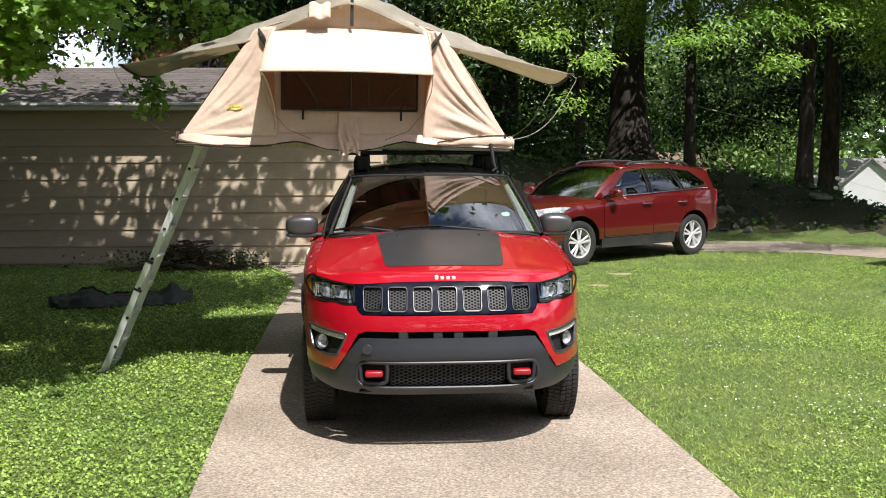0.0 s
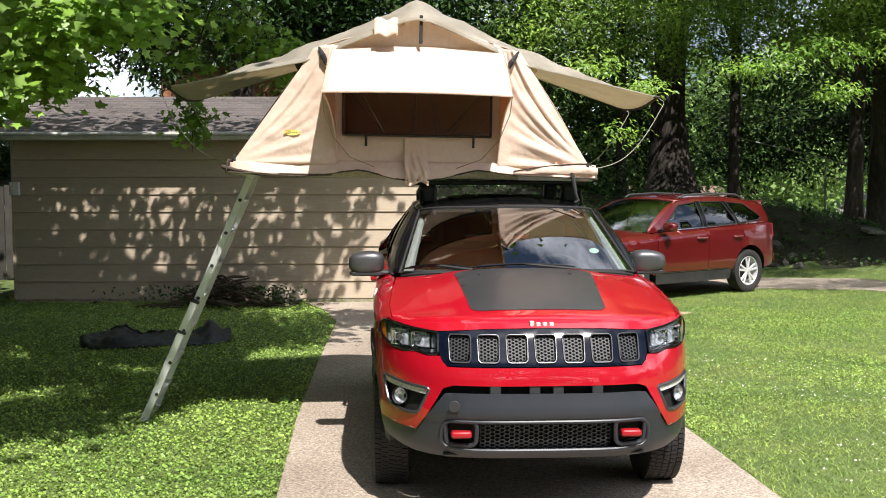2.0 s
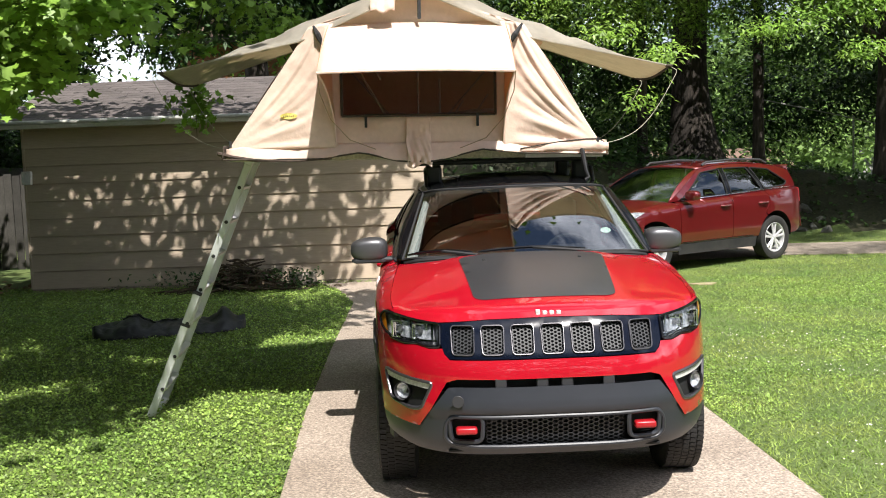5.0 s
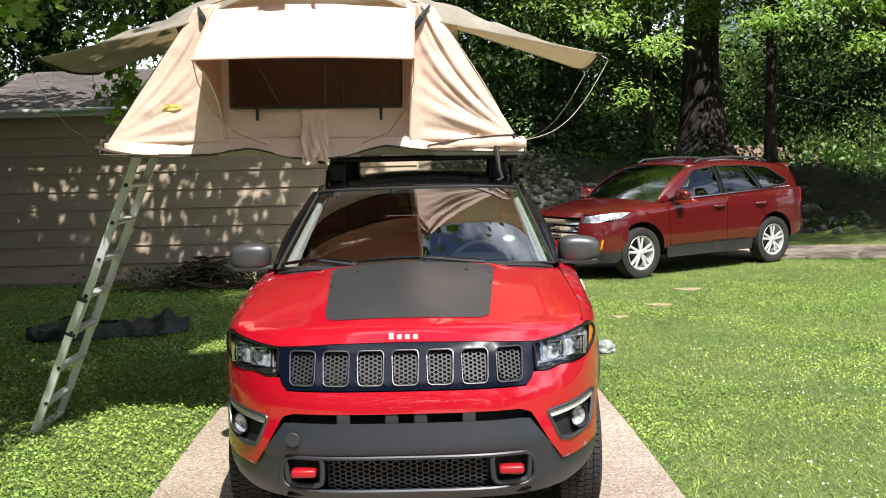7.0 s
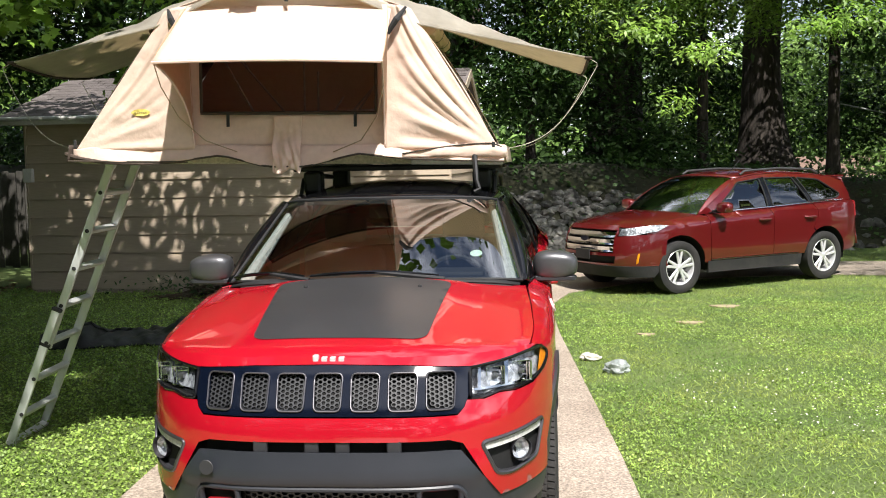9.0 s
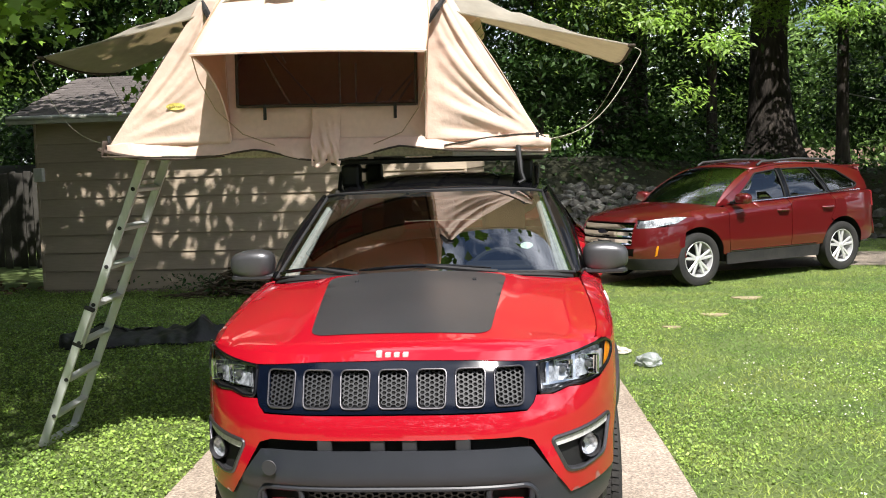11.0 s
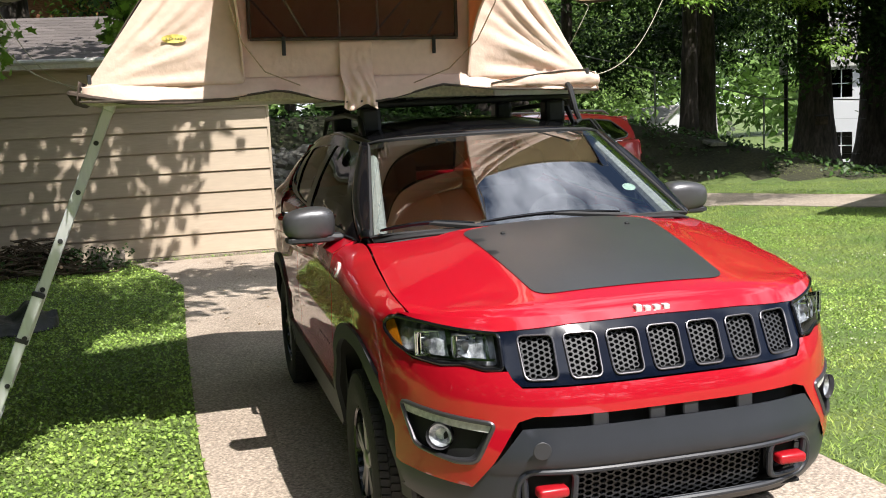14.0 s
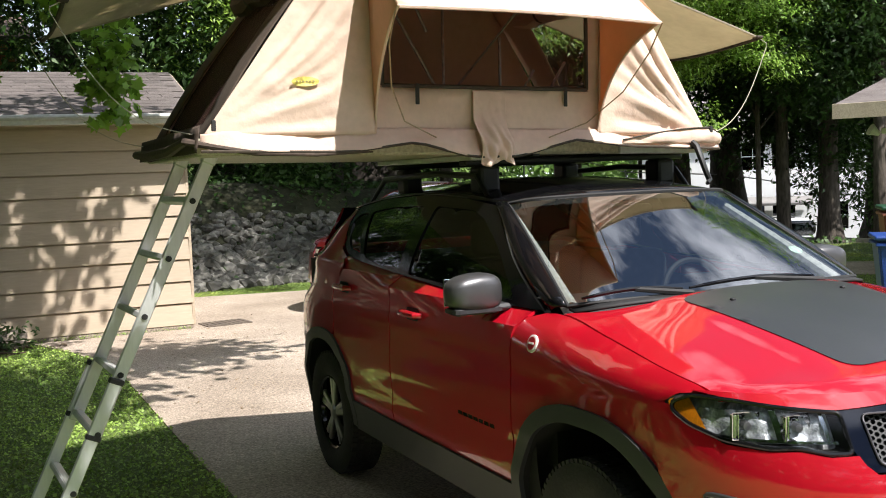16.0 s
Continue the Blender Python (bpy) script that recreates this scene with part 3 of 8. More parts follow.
def comb(w, h, cell, squash, bar, deep, ring=None):
    """A honeycomb net in the plane y = 0, w wide and h high, centred."""
    bm = bmesh.new()
    dx, dz = cell * 1.5, cell * math.sqrt(3) * squash
    for i in range(-int(w / dx / 2) - 1, int(w / dx / 2) + 2):
        for j in range(-int(h / dz / 2) - 1, int(h / dz / 2) + 2):
            cx, cz = i * dx, (j + 0.5 * (i % 2)) * dz
            if abs(cx) > w / 2 or abs(cz) > h / 2 or (ring and not in_poly(np.array([cx]), np.array([cz]), ring)[0]):
                continue
            o = [(cx + cell * math.cos(k * math.pi / 3), cz + cell * squash * math.sin(k * math.pi / 3)) for k in range(6)]
            q = 1 - bar / cell
            n = [(cx + cell * q * math.cos(k * math.pi / 3), cz + cell * q * squash * math.sin(k * math.pi / 3)) for k in range(6)]
            vo = [bm.verts.new((x, 0, z)) for x, z in o]
            vn = [bm.verts.new((x, 0, z)) for x, z in n]
            vb = [bm.verts.new((x, deep, z)) for x, z in n]
            for k in range(6):
                m = (k + 1) % 6
                bm.faces.new((vo[k], vo[m], vn[m], vn[k]))
                bm.faces.new((vn[k], vn[m], vb[m], vb[k]))
    return bm


net = comb(0.66, 0.125, 0.0165, 0.72, 0.004, 0.02)
for v_ in net.verts:
    v_.co = Vector(nose(s_of(v_.co.x), v_.co.z + 0.492, 0.045 + v_.co.y))
part("lower_mesh", net, M["cladding"], suv, "black honeycomb mesh in the lower bumper")
for sx in (-1, 1):
    hx = sx * 0.432
    shade = panel("hook_recess", front_ring(rounded([(hx - 0.075, 0.567), (hx + 0.075, 0.567), (hx + 0.07, 0.452), (hx - 0.07, 0.452)], 0.03)), [], lambda s, z: nose(s, z, 0.06), 0.03, M["void"], suv, thick=0)
    ring = dense(front_ring(rounded([(hx - 0.082, 0.575), (hx + 0.08, 0.575), (hx + 0.074, 0.445), (hx - 0.074, 0.445)], 0.035)), 0.02)
    part("hook_bezel", tubed([nose(s, z, 0.012) for s, z in ring + ring[:1]], 0.012, 8, False), M["bumper_grey"], suv, smooth=True)
    part("tow_hook", boxed((hx - 0.052, 0.012, 0.490), (hx + 0.052, 0.07, 0.525), 0.012, None, 3), M["hook_red"], suv, "bright red steel tow hook", True)

# seven-slot grille
SLOTS = [-0.435 + 0.145 * i for i in range(7)]
slot_rings = [rounded([(c - 0.056, 1.0), (c + 0.056, 1.0), (c + 0.052, 0.866), (c - 0.052, 0.866)], 0.022) for c in SLOTS]
panel("grille_panel", front_ring([(-0.50, 0.846), (0.50, 0.846), (0.53, 0.872), (0.545, 0.93), (0.545, 1.012), (0.3, 1.026), (0, 1.03), (-0.3, 1.026), (-0.545, 1.012), (-0.545, 0.93), (-0.53, 0.872)]), [front_ring(r) for r in slot_rings], lambda s, z: nose(s, z, 0.006), 0.03, M["navy"], suv, "glossy blue-black grille panel", out=(0, -1, 0))
net_ring = rounded([(-0.056, 0.068), (0.056, 0.068), (0.052, -0.066), (-0.052, -0.066)], 0.02)
comb_bm = comb(0.112, 0.134, 0.0118, 0.9, 0.0035, 0.012, net_ring)
comb_me = bpy.data.meshes.new("honeycomb")
comb_bm.to_mesh(comb_me)
comb_bm.free()
comb_me.materials.append(M["cladding"])
panel("grille_backing", front_ring([(-0.52, 0.86), (0.52, 0.86), (0.52, 1.01), (-0.52, 1.01)]), [], lambda s, z: nose(s, z, 0.055), 0.05, M["void"], suv, thick=0)
for c, r in zip(SLOTS, slot_rings):
    ring = dense(front_ring(r), 0.012)
    rim = part("slot_rim", tubed([nose(s, z, 0.002) for s, z in ring + ring[:1]], 0.0038, 8, False), M["rim_grey"], suv, "satin silver slot surround", True)
    part("slot_wall", lip(bmesh.new(), ring, lambda s, z: nose(s, z, 0.004), (0, 0.045, 0)), M["cladding"], rim)
    a, b = Vector(nose(s_of(c), 0.866)), Vector(nose(s_of(c), 1.0))
    t = Vector(nose(s_of(c + 0.03), 0.93)) - Vector(nose(s_of(c - 0.03), 0.93))
    t.normalize()
    up = (b - a).normalized()
    m = Matrix((t, up.cross(t) * 1.0, up)).transposed().to_4x4()
    if m.col[1].y < 0:
        m.col[1] *= -1
    put("honeycomb", comb_me, rim, "dark honeycomb insert", Matrix.Translation((a + b) / 2 + Vector((0, 0.022, 0))) @ m)


# red lip under the hood edge
lip_half = [(0, 1.052), (0.3, 1.052), (0.6, 1.052), (0.79, 1.053), (0.815, 1.05), (0.76, 1.036), (0.66, 1.02), (0.55, 1.012), (0.3, 1.028), (0, 1.032)]
panel("nose_lip", front_ring(mirror_ring(lip_half)), [], nose, 0.03, M["red"], suv, out=(0, -1, 0.3))

# hood with decal
W_Y = [0.40, 0.45, 0.5, 0.6, 0.75, 1.0, 1.4, 2.7, 3.4, 3.9, 4.2, 4.4]
W_X = [0.775, 0.80, 0.822, 0.855, 0.885, 0.90, 0.907, 0.91, 0.912, 0.914, 0.885, 0.74]
TOP_Y = [0.40, 0.45, 0.6, 0.8, 1.0, 1.34, 1.5, 2.0, 2.7, 3.2, 3.6, 4.4]
TOP_Z = [1.042, 1.05, 1.075, 1.11, 1.145, 1.19, 1.19, 1.205, 1.24, 1.27, 1.30, 1.30]
RND_Y = [0.40, 0.45, 0.6, 0.8, 1.0, 1.34, 1.5, 1.8, 4.4]
RND_X = [0.015, 0.025, 0.06, 0.095, 0.115, 0.142, 0.12, 0.09, 0.07]
RND_Z = [0.05, 0.06, 0.09, 0.12, 0.13, 0.13, 0.11, 0.08, 0.06]


def edge_x(y):
    return float(glide(y, W_Y, W_X) - glide(y, RND_Y, RND_X))


def hood_front(x):
    return nose(s_of(x), 1.048)[1]


def cowl_y(x):
    k = abs(x) / 0.755
    return 1.10 + 0.11 * k ** 2 + 0.115 * k ** 12


def hood(x, y, up=0.0):
    zc = float(glide(y, [0.12, 0.17, 0.24, 0.35, 0.6, 0.97, 1.14, 1.4], [1.045, 1.064, 1.082, 1.105, 1.162, 1.232, 1.252, 1.27]))
    ze = float(glide(y, TOP_Y, TOP_Z))
    xe = edge_x(max(y, 0.4))
    k = min(1.0, abs(x) / xe)
    z = zc - (zc - ze) * k ** 2.4 if y > 0.4 else zc - (zc - 1.048) * k ** 2.4
    z += 0.010 * (1 - float(smooth01(0.40, 0.50, abs(x)))) * float(smooth01(0.2, 0.45, y))
    d = y - hood_front(x)
    z -= 0.022 * max(0.0, 1 - d / 0.07) ** 2
    return (x, y, z + up)


xs = np.linspace(-0.775, 0.775, 41)
ring = [(x, hood_front(x) + 0.003) for x in xs]
ring += [(edge_x(y) - 0.005, y) for y in np.linspace(0.46, 1.32, 22)]
ring += [(x, cowl_y(x)) for x in np.linspace(0.74, -0.74, 31)]
ring += [(-edge_x(y) + 0.005, y) for y in np.linspace(1.32, 0.46, 22)]
hood_ob = panel("hood", ring, [], hood, 0.035, M["red"], suv, out=(0, 0, 1))
DECAL = rounded([(-0.36, 0.318), (0.36, 0.318), (0.415, 1.085), (0.2, 1.11), (-0.2, 1.11), (-0.415, 1.085)], 0.07, 6)
panel("hood_decal", DECAL, [], lambda x, y: hood(x, y, 0.003), 0.04, M["matt_black"], hood_ob, "matt black hood decal", thick=0, out=(0, 0, 1))
for x in (-0.27, 0.27):
    part("washer_jet", boxed((x - 0.009, 0.945, hood(x, 0.945)[2] - 0.004), (x + 0.009, 0.962, hood(x, 0.945)[2] + 0.012), 0.003), M["dash"], hood_ob)
# four plain raised bars stand for the nose badge
for i in range(4):
    x = -0.060 + 0.034 * i
    p = Vector(nose(s_of(x), 1.047))
    part("badge_bar", boxed(p + Vector((-0.0115, -0.008, -0.011 if i < 3 else -0.016)), p + Vector((0.0115, 0.02, 0.010 if i else 0.017)), 0.004, None, 2), M["badge"], hood_ob, "raised silver badge piece")


# body sides
def side(sgn, y, z, out=0.0):
    w, zt = float(glide(y, W_Y, W_X)), float(glide(y, TOP_Y, TOP_Z))
    rx, rz = float(glide(y, RND_Y, RND_X)), float(glide(y, RND_Y, RND_Z))
    h = zt - z
    x = w - 0.035 * float(smooth01(0.62, 0.36, z)) - 0.012 * float(smooth01(0.80, 1.1, z))
    x -= 0.008 * float(smooth01(0.74, 0.70, z)) * float(smooth01(0.56, 0.64, z))
    x += 0.006 * float(smooth01(0.97, 1.02, z)) * float(smooth01(1.1, 1.04, z))
    if h < rz:
        k = 1 - max(h, 0) / rz
        x -= rx * (1 - math.sqrt(max(0.0, 1 - k * k)))
    return (sgn * (x + out - rear_taper(y, z)), y, z)


def rear_taper(y, z):
    """How far the upper body draws in round the rear corner."""
    return 0.95 * max(0.0, y - 3.74) ** 2 * float(smooth01(0.95, 1.3, z))


def arc(cy, cz, r, a0, a1, n=22):
    return [(cy + r * math.cos(radians(a0 + (a1 - a0) * i / n)), cz + r * math.sin(radians(a0 + (a1 - a0) * i / n))) for i in range(n + 1)]


def arch(cy, r, square, a0, a1, n=30):
    """A wheel opening: a circle pushed out at its shoulders."""
    out = []
    for i in range(n + 1):
        a = radians(a0 + (a1 - a0) * i / n)
        q = r * (1 + square * abs(math.sin(2 * a)) ** 1.5)
        out.append((cy + q * math.cos(a), 0.40 + q * math.sin(a)))
    return out


FW, RW, HUB = 1.0, 3.74, 0.36
zt = lambda y: float(glide(y, TOP_Y, TOP_Z))


def greenhouse(sgn, y, z, out=0.0):
    zr = float(glide(y, [1.3, 2.05, 2.4, 2.8, 3.3, 3.8, 4.1], [1.55, 1.585, 1.62, 1.632, 1.61, 1.555, 1.50]))
    xb = edge_x(y)
    t = (z - zt(y)) / max(0.05, zr - zt(y))
    x = xb + (0.63 - xb) * t + 0.022 * math.sin(math.pi * min(1, max(0, t)))
    return (sgn * (x + out - 0.8 * rear_taper(y, z)), y, z)


for sgn in (-1, 1):
    o = (sgn, 0, 0)
    sd = lambda y, z, sgn=sgn: side(sgn, y, z)
    # fender
    ring = [(0.47, 1.047)] + [(y, zt(y) - 0.001) for y in np.linspace(0.52, 1.40, 20)] + [(1.46, 1.17), (1.488, 1.10), (1.49, 0.60), (1.522, 0.46), (1.50, 0.44)]
    ring += arch(FW, 0.50, 0.06, 5, 134, 24) + [(0.612, 0.80), (0.606, 1.005), (0.56, 1.035)]
    panel("fender", ring, [], sd, 0.035, M["red"], suv, out=o)
    # doors and quarter
    ring = [(1.53, 0.46), (1.498, 0.60), (1.498, 1.10), (1.47, 1.175)] + [(y, zt(y)) for y in np.linspace(1.5, 2.715, 12)] + [(2.715, 0.46)]
    fd = panel("front_door", ring, [], sd, 0.05, M["red"], suv, out=o)
    ring = [(2.725, 0.46)] + [(y, zt(y)) for y in np.linspace(2.725, 3.50, 9)] + [(3.55, 1.05), (3.54, 0.87)] + arc(RW, 0.40, 0.455, 112, 172, 10)
    rd = panel("rear_door", ring, [], sd, 0.05, M["red"], suv, out=o)
    ring = [(3.51, zt(3.51)), (3.56, 1.05), (3.552, 0.875)] + arc(RW, 0.40, 0.455, 108, 5, 16) + [(4.2, 0.48), (4.34, 0.6), (4.36, 1.0), (4.30, 1.3), (3.9, 1.3)]
    panel("quarter_panel", ring, [], sd, 0.05, M["red"], suv, out=o)
    # Black sheet added behind the door gaps so the seams read dark.
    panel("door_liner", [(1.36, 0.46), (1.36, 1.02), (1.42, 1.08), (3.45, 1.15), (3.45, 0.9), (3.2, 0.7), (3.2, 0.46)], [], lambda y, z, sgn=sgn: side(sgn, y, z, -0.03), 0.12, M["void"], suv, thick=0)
    # cladding
    for cy in (FW, RW):
        r1, r0, sq = (0.508, 0.446, 0.06) if cy == FW else (0.466, 0.402, 0.035)
        ring = arch(cy, r1, sq, -2, 184, 34) + arch(cy, r0, sq, 184, -2, 34)
        cl = panel("arch_cladding", ring, [], lambda y, z, sgn=sgn: side(sgn, min(max(y, 0.42), 4.39), z, 0.014), 0.03, M["cladding"], suv, "black plastic wheel arch trim", 0.02, o)
        inner = [Vector(side(sgn, min(max(y, 0.42), 4.39), z, 0.01)) for y, z in arch(cy, r0 + 0.004, sq, -2, 184, 30)]
        bm = bmesh.new()
        a = [bm.verts.new(p) for p in inner]
        b = [bm.verts.new(Vector((sgn * 0.52, p.y, p.z))) for p in inner]
        for i in range(len(a) - 1):
            bm.faces.new((a[i], a[i + 1], b[i + 1], b[i]))
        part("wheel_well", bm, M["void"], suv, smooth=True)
    ring = [(1.47, 0.515), (3.33, 0.515), (3.33, 0.42), (3.28, 0.36), (1.50, 0.36), (1.46, 0.42)]
    panel("sill_cladding", ring, [], lambda y, z, sgn=sgn: side(sgn, y, z, 0.012), 0.05, M["cladding"], suv, "black plastic sill trim", 0.03, o)
    panel("rear_bumper_side", [(4.205, 0.45), (4.3, 0.62), (4.37, 0.62), (4.37, 0.36), (4.2, 0.34)], [], lambda y, z, sgn=sgn: side(sgn, y, z, 0.008), 0.04, M["cladding"], suv, "", 0.02, o)
    # handles and seams
    for door, y in ((fd, 2.43), (rd, 3.36)):
        z = 1.085 if y < 3 else 1.135
        p = Vector(side(sgn, y, z))
        h = part("door_handle", tubed([p + Vector((0, -0.10, 0)), p + Vector((sgn * 0.03, -0.08, 0.002)), p + Vector((sgn * 0.036, 0, 0.004)), p + Vector((sgn * 0.03, 0.08, 0.002)), p + Vector((0, 0.10, 0))], [0.012, 0.016, 0.017, 0.016, 0.012], 10), M["red"], door, smooth=True)
        c = panel("handle_cup", rounded([(y - 0.075, z - 0.03), (y + 0.075, z - 0.03), (y + 0.075, z + 0.03), (y - 0.075, z + 0.03)], 0.03), [], lambda yy, zz, sgn=sgn: side(sgn, yy, zz, 0.003), 0.03, M["void"], h, thick=0, out=o)
    # round badge on the fender, dark strip on the door
    p = Vector(side(sgn, 1.335, 1.09))
    up = math.degrees(math.atan2(abs(side(1, 1.335, 1.07)[0] - side(1, 1.335, 1.11)[0]), 0.04))
    face = Matrix.Translation(p) @ pose(0, 0, 0, 0, (90 - up) * sgn, 0)
    rb = part("fender_badge", lathe(bmesh.new(), [(0.034, -0.006), (0.034, 0.004), (0.029, 0.006), (0.0, 0.006)], 24, face), M["badge_white"], suv, "round white and red badge")
    part("badge_disc", lathe(bmesh.new(), [(0.025, 0.0), (0.025, 0.0075), (0.0, 0.0075)], 24, face), M["hook_red"], rb)
    part("badge_stripe", boxed((-0.004, -0.018, 0.0), (0.004, 0.018, 0.009), 0.001, face), M["badge_white"], rb)
    bm = bmesh.new()
    for i in range(7):
        q = Vector(side(sgn, 1.66 + 0.048 * i, 0.715))
        box(bm, q + Vector((-0.003, -0.019, -0.010)), q + Vector((0.003, 0.019, 0.010 if i % 3 else 0.014)))
    part("door_lettering", bm, M["gloss_black"], fd, "row of illegible dark letters")
    # greenhouse frame and glass
    gh = lambda y, z, sgn=sgn: greenhouse(sgn, y, z)
    roofline = [(2.05, 1.583), (2.4, 1.618), (2.8, 1.63), (3.3, 1.608), (3.8, 1.553), (4.05, 1.505)]
    ring = [(1.44, 1.192)] + [(y, z) for y, z in roofline[:4]] + [(3.74, 1.558), (3.71, 1.50), (3.62, 1.42), (3.57, 1.35), (3.48, 1.312)] + [(y, zt(y) + 0.003) for y in np.linspace(3.38, 1.5, 12)]
    G1 = rounded([(1.63, 1.215), (1.76, 1.335), (1.885, 1.42), (2.10, 1.525), (2.24, 1.563), (2.62, 1.577), (2.65, 1.25)], 0.03)
    G2 = rounded([(2.77, 1.258), (2.755, 1.578), (3.2, 1.562), (3.43, 1.537), (3.25, 1.305), (3.05, 1.275)], 0.03)
    G3 = rounded([(3.31, 1.322), (3.485, 1.532), (3.62, 1.517), (3.655, 1.485), (3.54, 1.39), (3.47, 1.342)], 0.02)
    panel("window_frame", ring, [G1, G2, G3], gh, 0.05, M["gloss_black"], suv, "glossy black window frames", 0.014, o)
    for g in (G1, G2, G3):
        panel("side_window", g, [], lambda y, z, sgn=sgn: greenhouse(sgn, y, z, -0.008), 0.06, M["side_glass"], suv, "dark tinted side glass", 0, o).visible_shadow = False
    def dpillar(y, z, sgn=sgn):
        x = side(1, y, z)[0] if z < zt(y) else greenhouse(1, y, z)[0]
        return (sgn * (x + 0.004 + 0.010 * math.exp(-((z - zt(y)) / 0.055) ** 2)), y, z)
    ring = [(3.36, 1.262), (3.47, 1.302), (3.56, 1.338), (3.61, 1.40), (3.70, 1.485), (3.75, 1.552), (3.85, 1.545), (4.06, 1.50), (4.16, 1.42), (4.26, 1.27), (4.30, 1.14), (3.9, 1.12), (3.5, 1.14)]
    panel("rear_pillar", rounded(ring, 0.02), [], dpillar, 0.035, M["red"], suv, "", 0, o)
    # mirror
    c = Vector((0.915 if sgn > 0 else -0.955, 1.70, 1.255))
    bm = bmesh.new()
    bmesh.ops.create_uvsphere(bm, u_segments=24, v_segments=14, radius=1.0)
    for v_ in bm.verts:
        q = v_.co.copy()
        q = Vector([math.copysign(abs(t) ** 0.6, t) for t in q])
        q.x *= 0.118
        q.y *= 0.085 if q.y < 0 else 0.05
        q.z *= 0.078 - 0.016 * max(0, sgn * q.x / 0.125)
        v_.co = c + q
    mir = part("door_mirror", bm, M["mirror_cap"], suv, "dark grey mirror housing", True)
    part("mirror_arm", boxed((min(sgn * 0.80, sgn * 0.97), 1.64, 1.175), (max(sgn * 0.80, sgn * 0.97), 1.75, 1.205), 0.012), M["cladding"], mir)
    part("mirror_base", boxed(c + Vector((-0.11, -0.07, -0.085)), c + Vector((0.11, 0.045, -0.05)), 0.025, None, 2), M["cladding"], mir)
    part("mirror_glass", boxed(c + Vector((-0.1, 0.048, -0.055)), c + Vector((0.1, 0.053, 0.055)), 0.002), M["chrome"], mir)
    # headlight
    HL = [(0.545, 1.005), (0.66, 1.016), (0.76, 1.032), (0.822, 1.036), (0.846, 1.012), (0.849, 0.982), (0.832, 0.948), (0.79, 0.917), (0.72, 0.905), (0.66, 0.911), (0.60, 0.897), (0.548, 0.899)]
    HL = [(sgn * x, z) for x, z in HL]
    hr = front_ring(rounded(HL, 0.012, 3))
    hl = panel("headlight", hr, [], lambda s, z: nose(s, z, 0.06), 0.03, M["lamp_back"], suv, "clear headlight in a dark housing with an amber edge", 0, (0, -1, 0))
    panel("lens", hr, [], lambda s, z: nose(s, z, -0.002), 0.03, M["lens"], hl, "clear curved lens", 0, (sgn * 0.5, -1, 0)).visible_shadow = False
    d = dense(hr, 0.015)
    part("lamp_rim", tubed([nose(s, z, 0.0) for s, z in d + d[:1]], 0.007, 6, False), M["gloss_black"], hl, smooth=True)
    part("lamp_wall", lip(bmesh.new(), d, lambda s, z: nose(s, z, 0.004), (0, 0.06, 0)), M["void"], hl)
    panel("amber_marker", front_ring(rounded([(sgn * x, z) for x, z in ((0.822, 1.03), (0.848, 1.015), (0.849, 0.985), (0.832, 0.955), (0.808, 0.934))], 0.008, 2)), [], lambda s, z: nose(s, z, 0.01), 0.02, M["amber"], hl, "amber side marker", 0, (sgn, -1, 0))
    for x, r in ((0.735, 0.05), (0.635, 0.046)):
        p = Vector(nose(s_of(sgn * x), 0.962, 0.045))
        tilt = 20 if x > 0.7 else 12
        bowl = part("reflector", lathe(bmesh.new(), [(0.01, 0.0), (0.016, 0.004), (r * 0.75, 0.012), (r * 1.12, 0.036), (r * 1.16, 0.036)], 4, Matrix.Translation(p + Vector((0, 0.012, 0))) @ pose(0, 0, 0, 90, 0, sgn * tilt) @ pose(0, 0, 0, 0, 0, 45)), M["chrome"], hl, "square chrome reflector bowl")
        part("bulb_cap", lathe(bmesh.new(), [(0.0, 0.03), (0.012, 0.028), (0.014, 0.0)], 12, Matrix.Translation(p) @ pose(0, 0, 0, 90, 0, sgn * tilt)), M["satin"], hl, "", True)
        for dx in (-0.042, -0.03, 0.03, 0.042):
            part("fin", boxed(p + Vector((dx - 0.002, -0.012, -0.036)), p + Vector((dx + 0.002, 0.01, 0.034)), 0.001), M["chrome"], hl)
        for dz in (-0.018, 0.0, 0.018):
            part("facet", boxed(p + Vector((-0.03, -0.004, dz - 0.003)), p + Vector((0.03, 0.006, dz + 0.003)), 0.001), M["chrome"], hl)
    bowl_ring = front_ring(rounded([(sgn * x, z) for x, z in ((0.572, 0.918), (0.805, 0.928), (0.81, 1.0), (0.70, 1.002), (0.572, 0.988))], 0.012, 2))
    panel("reflector_field", bowl_ring, [], lambda s, z: nose(s, z, 0.050 - 0.012 * abs(math.sin(s * 34)) - 0.008 * abs(math.sin(z * 60))), 0.012, M["fog_glass"], hl, "faceted bright reflector", 0, (0, -1, 0))
    for x0, x1, z0, z1 in ((0.56, 0.79, 0.918, 0.926), (0.675, 0.69, 0.925, 1.01), (0.575, 0.585, 0.92, 1.0)):
        panel("chrome_strip", front_ring([(sgn * x0, z0), (sgn * x1, z0), (sgn * x1, z1), (sgn * x0, z1)]), [], lambda s, z: nose(s, z, 0.022), 0.03, M["chrome"], hl, thick=0)
    # fog lamp
    fr_ = front_ring(fog_l if sgn < 0 else fog_r)
    fd_ = dense(fr_, 0.02)
    fog = panel("fog_housing", fr_, [], lambda s, z: nose(s, z, 0.05), 0.03, M["void"], suv, "dark fog lamp recess with a clear light bar", 0, (0, -1, 0))
